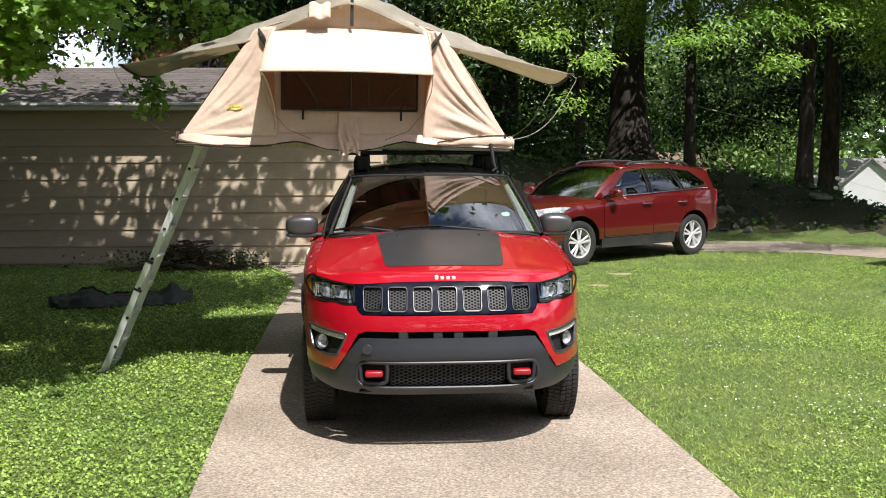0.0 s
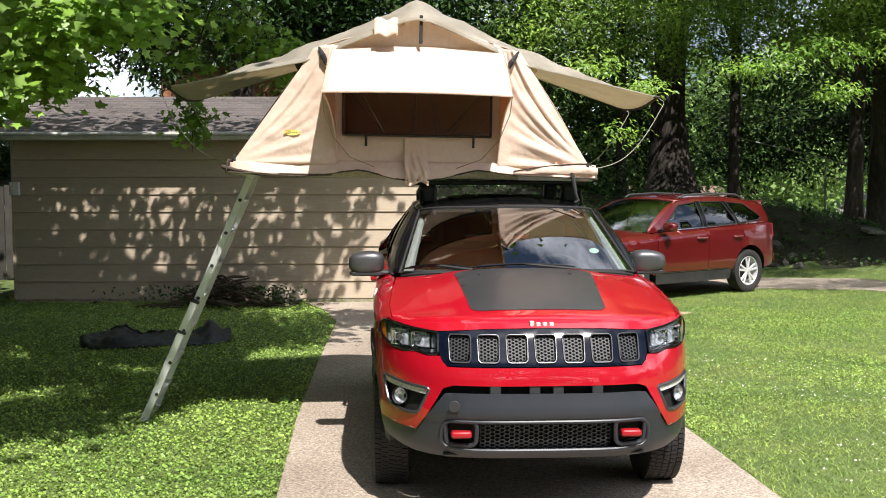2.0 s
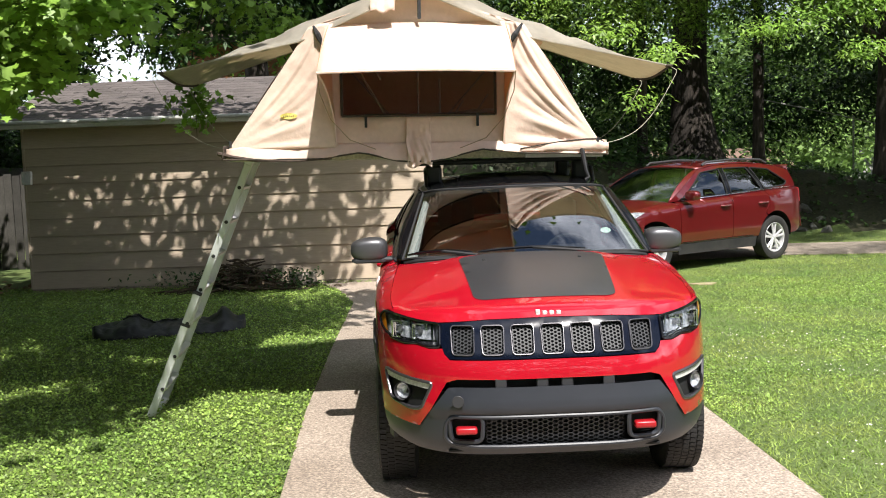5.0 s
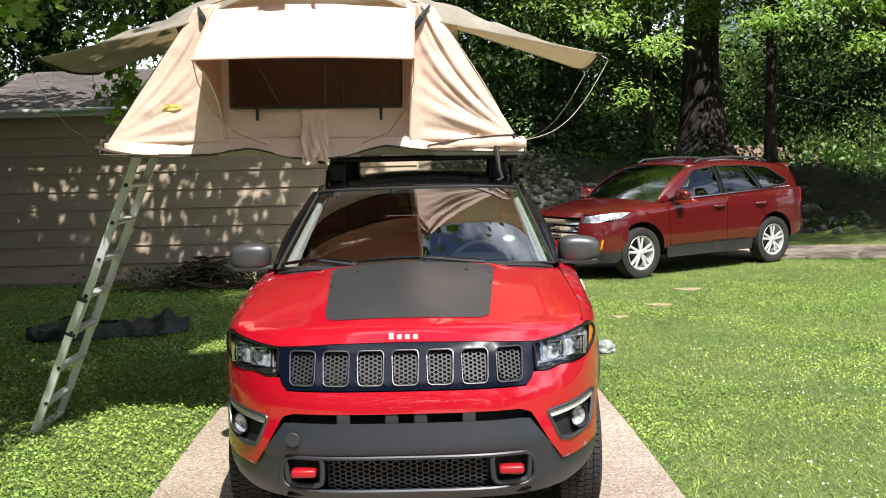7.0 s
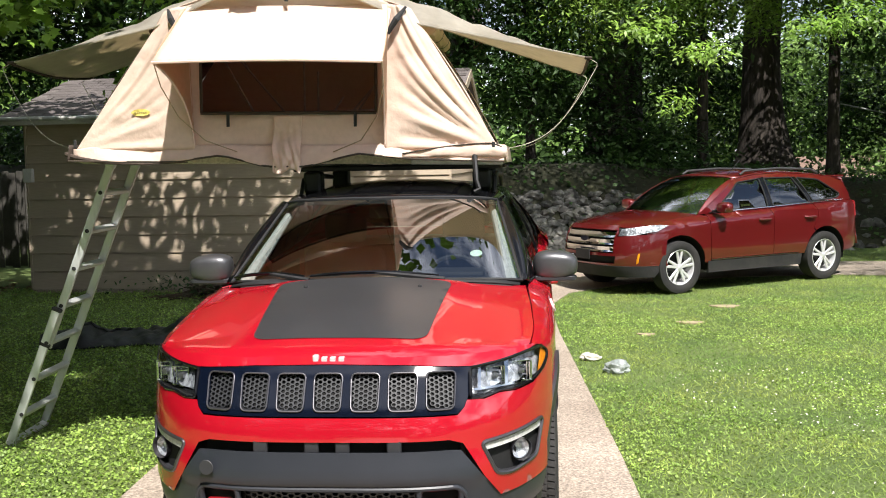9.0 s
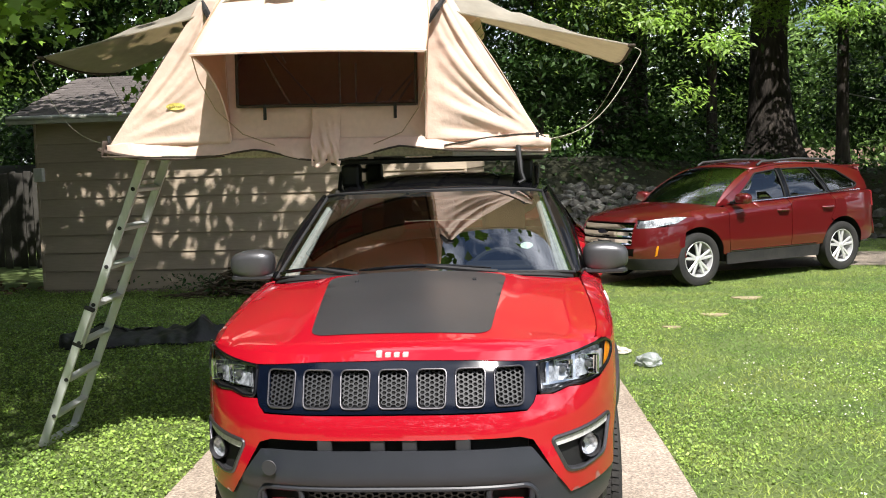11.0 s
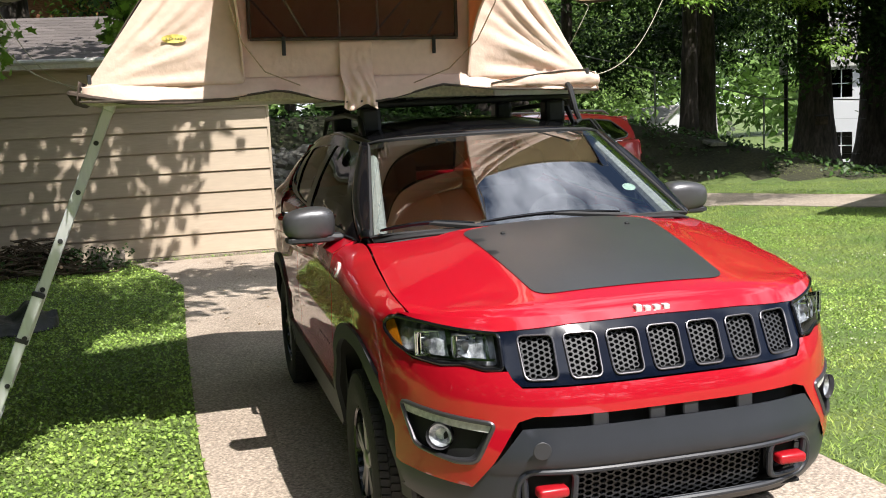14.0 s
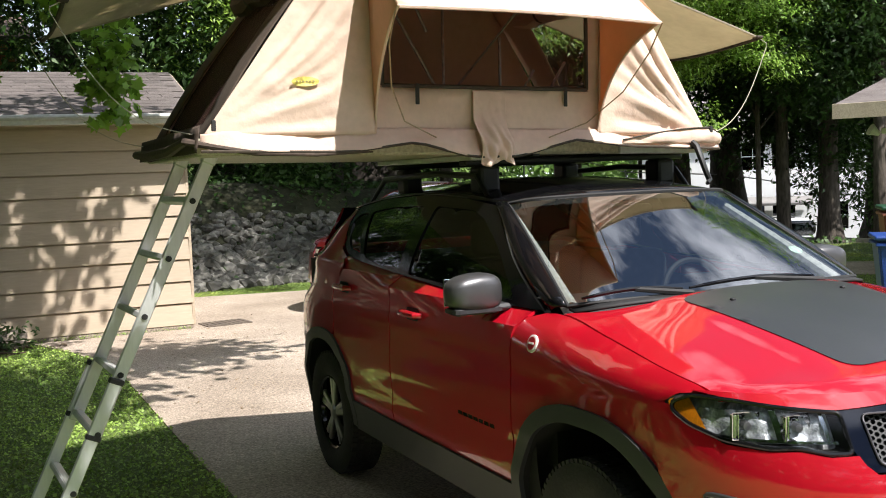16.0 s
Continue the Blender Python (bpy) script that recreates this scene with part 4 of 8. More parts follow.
    part("fog_bezel", tubed([nose(s, z, 0.0) for s, z in fd_ + fd_[:1]], 0.0085, 8, False), M["rim_grey"], fog, smooth=True)
    part("fog_wall", lip(bmesh.new(), fd_, lambda s, z: nose(s, z, 0.004), (0, 0.055, 0)), M["cladding"], fog)
    panel("light_bar", front_ring([(sgn * x, z) for x, z in ((0.822, 0.748), (0.595, 0.722), (0.608, 0.695), (0.818, 0.716))]), [], lambda s, z: nose(s, z, 0.006), 0.03, M["bar_clear"], fog, "clear daytime light bar", 0.004, (0, -1, 0))
    p = Vector(nose(s_of(sgn * 0.735), 0.662, 0.016))
    lamp = part("fog_lamp", lathe(bmesh.new(), [(0.0, 0.02), (0.02, 0.016), (0.034, 0.0), (0.04, -0.002), (0.043, 0.004), (0.043, 0.03)], 22, Matrix.Translation(p) @ pose(0, 0, 0, -90, 0, sgn * 30)), M["fog_glass"], fog, "round clear fog lamp", True)
    part("lamp_ring", lathe(bmesh.new(), [(0.036, 0.004), (0.041, 0.010), (0.045, 0.004), (0.045, -0.02)], 24, Matrix.Translation(p) @ pose(0, 0, 0, -90, 0, sgn * 30)), M["rim_grey"], lamp, "", True)


# windshield, pillars, roof
def wind(u, w):
    k = 2 * u - 1
    a = Vector((0.738 * k, 1.165 + 0.105 * k * k + 0.06 * k ** 14, 1.242 - 0.012 * k * k - 0.014 * k ** 14))
    b = Vector((0.598 * k, 1.852 + 0.115 * k * k + 0.05 * k ** 14, 1.617 - 0.012 * k * k - 0.014 * k ** 14))
    return a.lerp(b, w) + Vector((0, -0.0015, 0.0025)) * 4 * w * (1 - w)


def sheet_out(ob, out):
    s = sum((p.normal * p.area for p in ob.data.polygons), Vector())
    if s.dot(Vector(out)) < 0:
        ob.data.flip_normals()
    return ob


ws = sheet_out(sheet("windshield", wind, 48, 20, M["windshield"], suv, "raked windshield reflecting tent and sky", thick=0), (0, -1, 1))
ws.visible_shadow = False
bm = bmesh.new()
edge = [wind(0, i / 14) for i in range(15)] + [wind(i / 24, 1) for i in range(1, 25)] + [wind(1, 1 - i / 14) for i in range(1, 15)] + [wind(1 - i / 24, 0) for i in range(1, 25)]
tube(bm, edge, 0.009, 6, False)
part("windshield_seal", bm, M["dash"], suv, smooth=True)
sheet("frit_band", lambda u, w: wind(u, 0.93 + 0.07 * w) + Vector((0, 0.006, -0.004)), 20, 2, M["void"], ws, thick=0)
for sgn in (-1, 1):
    u = 0 if sgn < 0 else 1
    line = [(1.40, 1.195), (1.6, 1.32), (1.8, 1.44), (2.02, 1.565), (2.07, 1.588)]
    def pil(a, w, sgn=sgn, u=u):
        y = float(np.interp(w, [0, 0.3, 0.6, 0.93, 1], [p[0] for p in line]))
        z = float(np.interp(w, [0, 0.3, 0.6, 0.93, 1], [p[1] for p in line]))
        p, q = wind(u, w), Vector(greenhouse(sgn, y, z))
        r = p.lerp(q, a)
        r += Vector((sgn * 0.012, -0.012, 0.01)) * math.sin(math.pi * a)
        return r
    sheet("windshield_pillar", pil, 8, 14, M["gloss_black"], suv, "glossy black windshield pillar", 0.01)
    part("inner_pillar", tubed([wind(u, i / 8) + Vector((-sgn * (0.05 - 0.02 * i / 8), 0.06, -0.02)) for i in range(9)], [0.034 - 0.014 * i / 8 for i in range(9)], 8), M["trim_grey"], suv, "pale inner pillar trim", True)


def roof_z(x, y):
    zc = float(glide(y, [1.80, 1.854, 2.05, 2.3, 2.8, 3.3, 3.8, 4.15], [1.60, 1.617, 1.652, 1.676, 1.695, 1.68, 1.63, 1.565]))
    zr = float(glide(y, [1.3, 2.05, 2.4, 2.8, 3.3, 3.8, 4.1], [1.55, 1.585, 1.62, 1.632, 1.61, 1.555, 1.50]))
    return zc - (zc - zr) * (abs(x) / 0.632) ** 2.6


def roof_at(u, w):
    k = 2 * u - 1
    y0 = 1.854 + 0.115 * k * k + 0.05 * k ** 14
    y = y0 + (4.12 - y0) * w
    x = 0.632 * k * (1 - 0.052 * max(0, 1 - w * 8)) - 0.8 * k * rear_taper(y, 1.5)
    return Vector((x, y, roof_z(x, y)))


sheet("roof", roof_at, 24, 30, M["gloss_black"], suv, "glossy black roof", 0.012)
sheet("rear_window", lambda u, w: Vector((0.62 * (2 * u - 1) * (1 + 0.12 * w), 4.12 + 0.18 * w, 1.545 - 0.24 * w)), 10, 6, M["side_glass"], suv, "", 0)
panel("tailgate", rounded([(-0.74, 0.62), (0.74, 0.62), (0.74, 1.30), (-0.74, 1.30)], 0.05), [], lambda x, z: (x, 4.36 - 0.10 * abs(x) ** 2 - 0.06 * max(0, z - 1.0), z), 0.08, M["red"], suv, "", 0.01, (0, 1, 0))
part("rear_bumper", boxed((-0.76, 4.1, 0.36), (0.76, 4.4, 0.62), 0.06, None, 2), M["cladding"], suv)
for x in (-0.575, 0.575):
    part("roof_rail", tubed([(x, 2.25, roof_z(x, 2.25)), (x, 2.35, 1.715), (x, 2.8, 1.735), (x, 3.5, 1.712), (x, 3.72, roof_z(x, 3.72))], [0.012, 0.016, 0.016, 0.016, 0.012], 8), M["rack"], suv, "low black roof rail", True)
# core that closes the body
bm = bmesh.new()
box(bm, (-0.5, 0.24, 0.42), (0.5, 1.3, 0.98))
box(bm, (-0.60, 0.5, 0.30), (0.60, 4.2, 0.60))
box(bm, (-0.84, 1.52, 0.36), (0.84, 3.2, 0.56))
box(bm, (-0.80, 1.33, 0.6), (0.80, 1.42, 1.13))
box(bm, (-0.80, 3.3, 0.88), (0.80, 4.25, 1.24))
part("underbody", bm, M["void"], suv, "dark underbody and engine bay")
# cabin
part("dashboard", boxed((-0.72, 1.36, 1.0), (0.72, 1.78, 1.205), 0.05, None, 3), M["dash"], suv, "black dashboard", True)
part("instrument_hood", boxed((0.18, 1.6, 1.19), (0.54, 1.82, 1.235), 0.02, None, 2), M["dash"], suv, smooth=True)
ring = [(0.36 + 0.185 * math.cos(a), 1.93 + 0.055 * math.sin(a), 1.10 + 0.175 * math.sin(a)) for a in (2 * math.pi * i / 28 for i in range(29))]
sw = part("steering_wheel", tubed(ring, 0.016, 8, False), M["dash"], suv, "black steering wheel", True)
part("wheel_hub", boxed((0.28, 1.9, 1.05), (0.44, 1.95, 1.14), 0.02, None, 2), M["dash"], sw)
for x in (-0.37, 0.37):
    st = part("front_seat", boxed((x - 0.25, 2.45, 0.75), (x + 0.25, 2.62, 1.30), 0.07, pose(0, 0, 0) , 3), M["seat_cloth"], suv, "dark cloth front seat", True)
    part("headrest", boxed((x - 0.13, 2.52, 1.32), (x + 0.13, 2.63, 1.50), 0.045, None, 3), M["seat_cloth"], st, smooth=True)
part("rear_seat", boxed((-0.62, 3.35, 0.75), (0.62, 3.52, 1.30), 0.06, None, 2), M["seat_cloth"], suv, smooth=True)
part("cabin_floor", boxed((-0.8, 1.5, 0.57), (0.8, 3.3, 0.62)), M["dash"], suv)
part("room_mirror", boxed((-0.12, 1.93, 1.50), (0.12, 1.96, 1.565), 0.02, None, 2), M["dash"], suv, smooth=True)
p = wind(0.865, 0.30) + Vector((0, 0.012, -0.006))
part("window_sticker", lathe(bmesh.new(), [(0.0, 0.0), (0.031, 0.0)], 20, Matrix.Translation(p) @ pose(0, 0, 0, 28, 0, 0)), M["sticker"], suv, "round pale windshield sticker")
# cowl and wipers
sheet("cowl", lambda u, w: Vector((0.73 * (2 * u - 1), cowl_y(0.73 * (2 * u - 1)) + 0.004 + 0.05 * w, 1.237 - 0.014 * (2 * u - 1) ** 2 - 0.028 * (2 * u - 1) ** 8 + 0.008 * w)), 20, 2, M["dash"], suv, "black cowl panel", 0.01)
for u0, u1, w1 in ((0.02, 0.28, 0.03), (0.30, 0.73, 0.035)):
    pts = [wind(u0 + (u1 - u0) * i / 10, 0.012 + w1 * math.sin(math.pi * i / 10)) + Vector((0, -0.024, 0.02)) for i in range(11)]
    wp = part("wiper", tubed(pts, [0.005, 0.008, 0.009, 0.009, 0.009, 0.010, 0.009, 0.009, 0.008, 0.006, 0.004], 6), M["gloss_black"], suv, "black windshield wiper")
    q = wind(u1 + 0.02, 0.0) + Vector((0, -0.04, 0.006))
    part("wiper_arm", tubed([q, pts[5]], [0.014, 0.009], 6), M["dash"], wp)


# wheels
def wheel_parts(parent, m, r, wide, rim_r, spokes, rim_mat, knobs=74, pair=8):
    """A tyre with tread blocks on the x axis, its outer face at +x, and a spoked rim."""
    wh = new("wheel")
    wh.parent = parent
    wh.matrix_basis = m
    turn = pose(0, 0, 0, 0, 90, 0)
    h = wide / 2
    part("tyre", lathe(bmesh.new(), [(rim_r, -h * 0.82), (rim_r + 0.02, -h * 0.95), (r - 0.05, -h), (r - 0.012, -h * 0.88), (r - 0.004, -h * 0.5), (r - 0.004, h * 0.5), (r - 0.012, h * 0.88), (r - 0.05, h), (rim_r + 0.02, h * 0.95), (rim_r, h * 0.82)], 48, turn), M["rubber"], wh, "black treaded tyre", True)
    bm = bmesh.new()
    for k in range(knobs):
        a = 360 * k / knobs
        for j, x in enumerate((-0.36, -0.18, 0.0, 0.18, 0.36)):
            box(bm, (x * wide - 0.0165, -0.0125, r - 0.012), (x * wide + 0.0165, 0.0125, r + 0.002), 0, pose(0, 0, 0, a + (2.5 if j % 2 else 0), 0, 0) @ pose(0, 0, 0, 0, 0, 9 if j < 2 else -9))
    if knobs:
        part("tread_block", bm, M["rubber"], wh)
    else:
        bm.free()
    part("rim_barrel", lathe(bmesh.new(), [(rim_r + 0.004, h * 0.80), (rim_r - 0.004, h * 0.86), (rim_r - 0.014, h * 0.80), (rim_r - 0.03, h * 0.2), (rim_r - 0.035, -h * 0.7)], 40, turn), rim_mat if not knobs else M["gloss_black"], wh, "alloy rim barrel", True)
    part("brake_disc", lathe(bmesh.new(), [(0.0, -0.02), (rim_r * 0.72, -0.02), (rim_r * 0.72, -0.03)], 28, turn), M["void"], wh)
    for k in range(spokes):
        a = 360 * k / spokes
        for da in (-pair, pair):
            part("spoke", boxed((h * 0.50, -0.019, 0.04), (h * 0.74, 0.019, rim_r - 0.008), 0.006, pose(0, 0, 0, a + da, 0, 0)), rim_mat, wh)
    part("hub_cap", lathe(bmesh.new(), [(0.0, h * 0.82), (0.03, h * 0.82), (0.05, h * 0.72), (0.055, h * 0.4)], 20, turn), rim_mat, wh, "", True)
    return wh


for sgn in (-1, 1):
    for y in (FW, RW):
        wheel_parts(suv, Matrix.Translation((sgn * 0.79, y, HUB)) @ pose(0, 0, 0, 0, 0, 0 if sgn > 0 else 180), HUB, 0.215, 0.216, 5, M["satin"])

# roof rack that carries the tent
rack = thing("roof_rack", JM, "black roof rack of two thick crossbars on towers", "roof rack")
for y in (2.38, 3.28):
    part("crossbar", boxed((-0.64, y - 0.04, 1.765), (0.62, y + 0.04, 1.798), 0.012, None, 2), M["rack"], rack)
    for x in (-0.52, 0.50):
        part("tower", boxed((x - 0.055, y - 0.06, roof_z(x, y) - 0.01), (x + 0.055, y + 0.06, 1.768), 0.02, None, 2), M["rack"], rack)
for x in (-0.34, 0.0, 0.34):
    part("mount_rail", boxed((x - 0.02, 2.2, 1.796), (x + 0.02, 3.42, 1.818), 0.004), M["rack"], rack)
part("hanging_bracket", tubed([(0.47, 2.12, 1.87), (0.475, 2.05, 1.82), (0.485, 2.0, 1.70), (0.50, 1.99, 1.655), (0.47, 1.97, 1.64)], [0.014, 0.016, 0.014, 0.014, 0.010], 8), M["rack"], rack, "black hanging strap bracket", True)


# ---- rooftop tent ----
M["canvas"] = surf("tan_tent_canvas", (0.78, 0.605, 0.49), (0.84, 0.655, 0.53), 2.5, 0.85, bump=0.2, bscale=26, fine=0.05, through_light=0.17, through_color=(0.62, 0.27, 0.11))
M["fly"] = surf("grey_beige_fly_cloth", (0.35, 0.33, 0.28), (0.50, 0.475, 0.41), 5.0, 0.85, bump=0.3, bscale=24, fine=0.1, through_light=0.46, through_color=(0.72, 0.63, 0.46))
M["cheek"] = surf("thin_awning_canvas", (0.66, 0.46, 0.31), (0.72, 0.50, 0.34), 2.5, 0.85, bump=0.2, bscale=26, fine=0.05, through_light=0.45, through_color=(0.66, 0.30, 0.12))
M["webbing"] = surf("black_webbing", (0.02, 0.02, 0.02), (0.03, 0.03, 0.03), 20, 0.8)
M["base_panel"] = surf("beige_base_panel", (0.42, 0.40, 0.30), (0.48, 0.45, 0.34), 2, 0.6)
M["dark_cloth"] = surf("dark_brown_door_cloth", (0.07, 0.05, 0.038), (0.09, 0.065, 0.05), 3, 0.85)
M["dark_trim"] = surf("dark_brown_binding", (0.045, 0.035, 0.025), (0.06, 0.045, 0.03), 8, 0.8)
M["aluminium"] = surf("brushed_aluminium", (0.55, 0.56, 0.56), (0.66, 0.67, 0.67), 6, 0.4, metal=0.3, fine=0.06, stretch=(1, 1, 0.1))
M["steel"] = surf("steel_rod", (0.5, 0.5, 0.5), None, 5, 0.35, metal=1)
M["cord"] = surf("pale_cord", (0.42, 0.39, 0.31), None, 30, 0.7)
M["yellow"] = surf("yellow_print", (0.74, 0.62, 0.15), None, 9, 0.6)
M["dark_print"] = surf("dark_print", (0.30, 0.26, 0.10), None, 9, 0.6)


def mesh_screen():
    """Fine dark insect netting: mostly cloth, partly see-through."""
    m = bpy.data.materials.new("insect_netting")
    m.use_nodes = True
    n, l = m.node_tree.nodes, m.node_tree.links
    b = n["Principled BSDF"]
    b.inputs["Base Color"].default_value, b.inputs["Roughness"].default_value = (0.075, 0.021, 0.014, 1), 0.9
    tp, mx = n.new("ShaderNodeBsdfTransparent"), n.new("ShaderNodeMixShader")
    mx.inputs[0].default_value = 0.44
    l.new(tp.outputs[0], mx.inputs[1])
    l.new(b.outputs[0], mx.inputs[2])
    l.new(mx.outputs[0], n["Material Output"].inputs["Surface"])
    return m


M["netting"] = mesh_screen()
TM = JM @ Matrix.Translation((-0.62, 0, 1.85)) @ pose(0, 0, 0, 0, 1.1, 0) @ Matrix.Translation((0.62, 0, -1.85))
tent = thing("rooftop_tent", TM, "open tan canvas rooftop tent with a grey-beige rain fly", "tent")
XC, YF, YR = -0.62, 2.15, 3.45


# platform and walls
part("base_platform", boxed((-1.9, 2.19, 1.815), (0.62, YR, 1.865), 0.006), M["base_panel"], tent, "beige underside of the folding platform")
for y in (2.17, YR):
    part("base_rail", boxed((-1.92, y, 1.822), (0.64, y + 0.02, 1.885), 0.004), M["base_panel"], tent, "beige platform edge rail")
part("hinge_bar", boxed((-0.66, 2.25, 1.79), (-0.58, 3.4, 1.814), 0.004), M["aluminium"], tent)
WIN = [(-1.13, 2.11), (-0.1, 2.11), (-0.1, 2.47), (-1.13, 2.47)]


def front(x, z):
    return (x, YF + 0.02 * math.sin(5 * x) * (z - 1.87) - 0.012 * noise.noise(Vector((x * 5, z * 6, 0))) - 0.007 * noise.noise(Vector((x * 13 - z * 9, z * 5 + x * 3, 4))), z)


v, f = flat_patch([(-1.88, 1.87), (0.6, 1.87), (0.1, 2.7), (XC, 2.93), (-1.34, 2.7)], [WIN], front, 0.035)
put("front_wall", mesh("front_wall", v, f, M["canvas"], True), tent).modifiers.new("cloth", "SOLIDIFY").thickness = 0.005
v, f = flat_patch([(-1.88, 1.87), (0.6, 1.87), (0.1, 2.7), (XC, 2.93), (-1.34, 2.7)], [], lambda x, z: (x, YR - 0.02, z), 0.1)
put("rear_wall", mesh("rear_wall", v, f, M["canvas"], True), tent).modifiers.new("cloth", "SOLIDIFY").thickness = 0.005
sheet("window_screen", lambda u, w: (-1.14 + 1.05 * u, YF - 0.012, 2.1 + 0.38 * w), 8, 4, M["netting"], tent, "dark brown insect screen in the tent window", thick=0, folds=0.006)
bm = bmesh.new()
for a, b in ((0, 1), (1, 2), (2, 3), (3, 0)):
    (x0, z0), (x1, z1) = WIN[a], WIN[b]
    tube(bm, [(x0, YF - 0.014, z0), (x1, YF - 0.014, z1)], 0.009, 6)
part("window_binding", bm, M["dark_trim"], tent)


def end_wall(side):
    b, s = (-1.89, -1.32) if side < 0 else (0.61, 0.1)
    def at(y, t):
        return (b + (s - b) * t + side * 0.03 * math.sin(math.pi * t), y, 1.87 + 0.82 * t)
    v, f = flat_patch([(YF, 0), (YR, 0), (YR, 1), (YF, 1)], [[(YF + 0.22, 0.1), (YR - 0.22, 0.1), (YR - 0.3, 0.84), (YF + 0.3, 0.84)]], at, 0.08)
    # left end wall and roll are coloured darker than the right ones
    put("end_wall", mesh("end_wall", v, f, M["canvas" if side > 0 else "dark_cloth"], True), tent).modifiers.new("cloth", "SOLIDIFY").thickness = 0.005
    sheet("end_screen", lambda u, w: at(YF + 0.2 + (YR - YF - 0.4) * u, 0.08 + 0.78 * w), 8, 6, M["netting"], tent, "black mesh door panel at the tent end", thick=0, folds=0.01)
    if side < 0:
        # Black sheet added behind the mesh so the left end reads dark.
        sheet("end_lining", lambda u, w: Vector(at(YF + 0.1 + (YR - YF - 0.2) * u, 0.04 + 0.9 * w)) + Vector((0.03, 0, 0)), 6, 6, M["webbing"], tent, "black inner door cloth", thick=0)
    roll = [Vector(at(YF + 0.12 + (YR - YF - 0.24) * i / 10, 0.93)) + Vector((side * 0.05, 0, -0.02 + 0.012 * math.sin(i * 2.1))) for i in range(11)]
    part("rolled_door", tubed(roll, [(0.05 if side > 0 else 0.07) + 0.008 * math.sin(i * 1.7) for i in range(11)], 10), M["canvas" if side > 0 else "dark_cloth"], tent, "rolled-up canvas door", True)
    for i in (3, 7):
        part("roll_tie", lathe(bmesh.new(), [(0.062 if side > 0 else 0.08, -0.012), (0.062 if side > 0 else 0.08, 0.012)], 12, Matrix.Translation(roll[i]) @ pose(0, 0, 0, 90)), M["webbing"], tent)


end_wall(-1)
end_wall(1)
for s0, s1 in ((-1.34, XC), (0.1, XC)):
    sheet("canopy_panel", lambda u, w: lerp((s0, YF + (YR - YF) * w, 2.7), (s1, YF + (YR - YF) * w, 2.93), u), 6, 8, M["canvas"], tent, folds=0.02)


# window awning with its side gussets
def awning(u, w):
    p = lerp((-1.23, 2.13, 2.72), (-0.005, 2.13, 2.72), u)
    q = lerp((-1.245, 1.665, 2.365), (0.0, 1.7, 2.365), u)
    r = p.lerp(q, w)
    r.z += 0.012 * math.sin(math.pi * u) * w - 0.015 * math.sin(math.pi * w)
    return r


sheet("window_awning", awning, 24, 12, M["canvas"], tent, "sunlit canvas awning propped over the window", folds=0.012, fold_scale=3)
part("awning_pole", tubed([awning(i / 8, 1.0) + Vector((0, 0, -0.006)) for i in range(9)], 0.008, 6), M["canvas"], tent)


def gusset(side):
    if side < 0:
        base, sh, low, high, mid, tip = (-1.9, 2.15, 1.89), (-1.33, 2.15, 2.70), (-1.17, 2.125, 1.9), (-1.2, 2.12, 2.72), (-1.175, 2.07, 2.24), (-1.245, 1.665, 2.365)
    else:
        base, sh, low, high, mid, tip = (0.62, 2.15, 1.89), (0.1, 2.15, 2.70), (-0.045, 2.125, 1.9), (-0.03, 2.12, 2.72), (-0.045, 2.07, 2.24), (0.0, 1.7, 2.365)
    def at(u, w):
        a = lerp(base, sh, w)
        b = lerp(low, high, w)
        r = a.lerp(b, u)
        k = 1.0 if side > 0 else 0.45
        ang = math.atan2(1.25 * w, u + 0.04)
        reach = math.hypot(u, w)
        ray = math.sin(17 * ang + 1.5 * math.sin(5 * ang) + 1.2 * reach) + 0.5 * math.sin(39 * ang)
        r.y -= 0.008 + 0.028 * math.sin(math.pi * u) * (0.5 + w) + k * 0.017 * ray * float(smooth01(0.02, 0.4, reach)) * math.sin(math.pi * min(1, u + 0.06)) * (1 - 0.6 * w)
        return r
    sheet("awning_gusset", at, 44, 44, M["canvas"], tent, "creased canvas side panel of the window awning", folds=0.012, fold_scale=5, seed=side + 2)
    def cheek(u, w):
        b = lerp(low, mid, w).lerp(lerp(mid, tip, w), w)
        return lerp(low, high, w).lerp(b, u) + Vector((side * 0.012 * math.sin(math.pi * u) * w, 0, 0))
    sheet("awning_cheek", cheek, 14, 24, M["cheek"], tent, "thin canvas cheek of the awning glowing orange", 0.003, folds=0.008)
    edge = [cheek(1.0, i / 20) for i in range(21)]
    part("cheek_hem", tubed(edge, 0.006, 6), M["canvas"], tent, smooth=True)
    return at


left_gusset = gusset(-1)
gusset(1)
# printed oval on the side panel
def on_panel(dx, dz, up):
    w = (2.108 + dz - 1.89) / 0.81
    u = (-1.482 + dx - (-1.9 + 0.57 * w)) / (-1.17 - 0.03 * w - (-1.9 + 0.57 * w))
    return left_gusset(u, w) + Vector((0, -up, 0))


bm = bmesh.new()
hub = bm.verts.new(on_panel(0, 0, 0.012))
ring = [bm.verts.new(on_panel(0.058 * math.cos(a), 0.02 * math.sin(a), 0.012)) for a in (2 * math.pi * i / 28 for i in range(28))]
for i in range(28):
    bm.faces.new((hub, ring[i], ring[(i + 1) % 28]))
badge = part("printed_oval", bm, M["yellow"], tent, "yellow oval print with illegible dark lettering")
bm = bmesh.new()
for i in range(6):
    q = on_panel(-0.034 + 0.0135 * i, 0.0, 0.014)
    box(bm, q + Vector((-0.004, -0.001, -0.0035)), q + Vector((0.004, 0.001, 0.0035)))
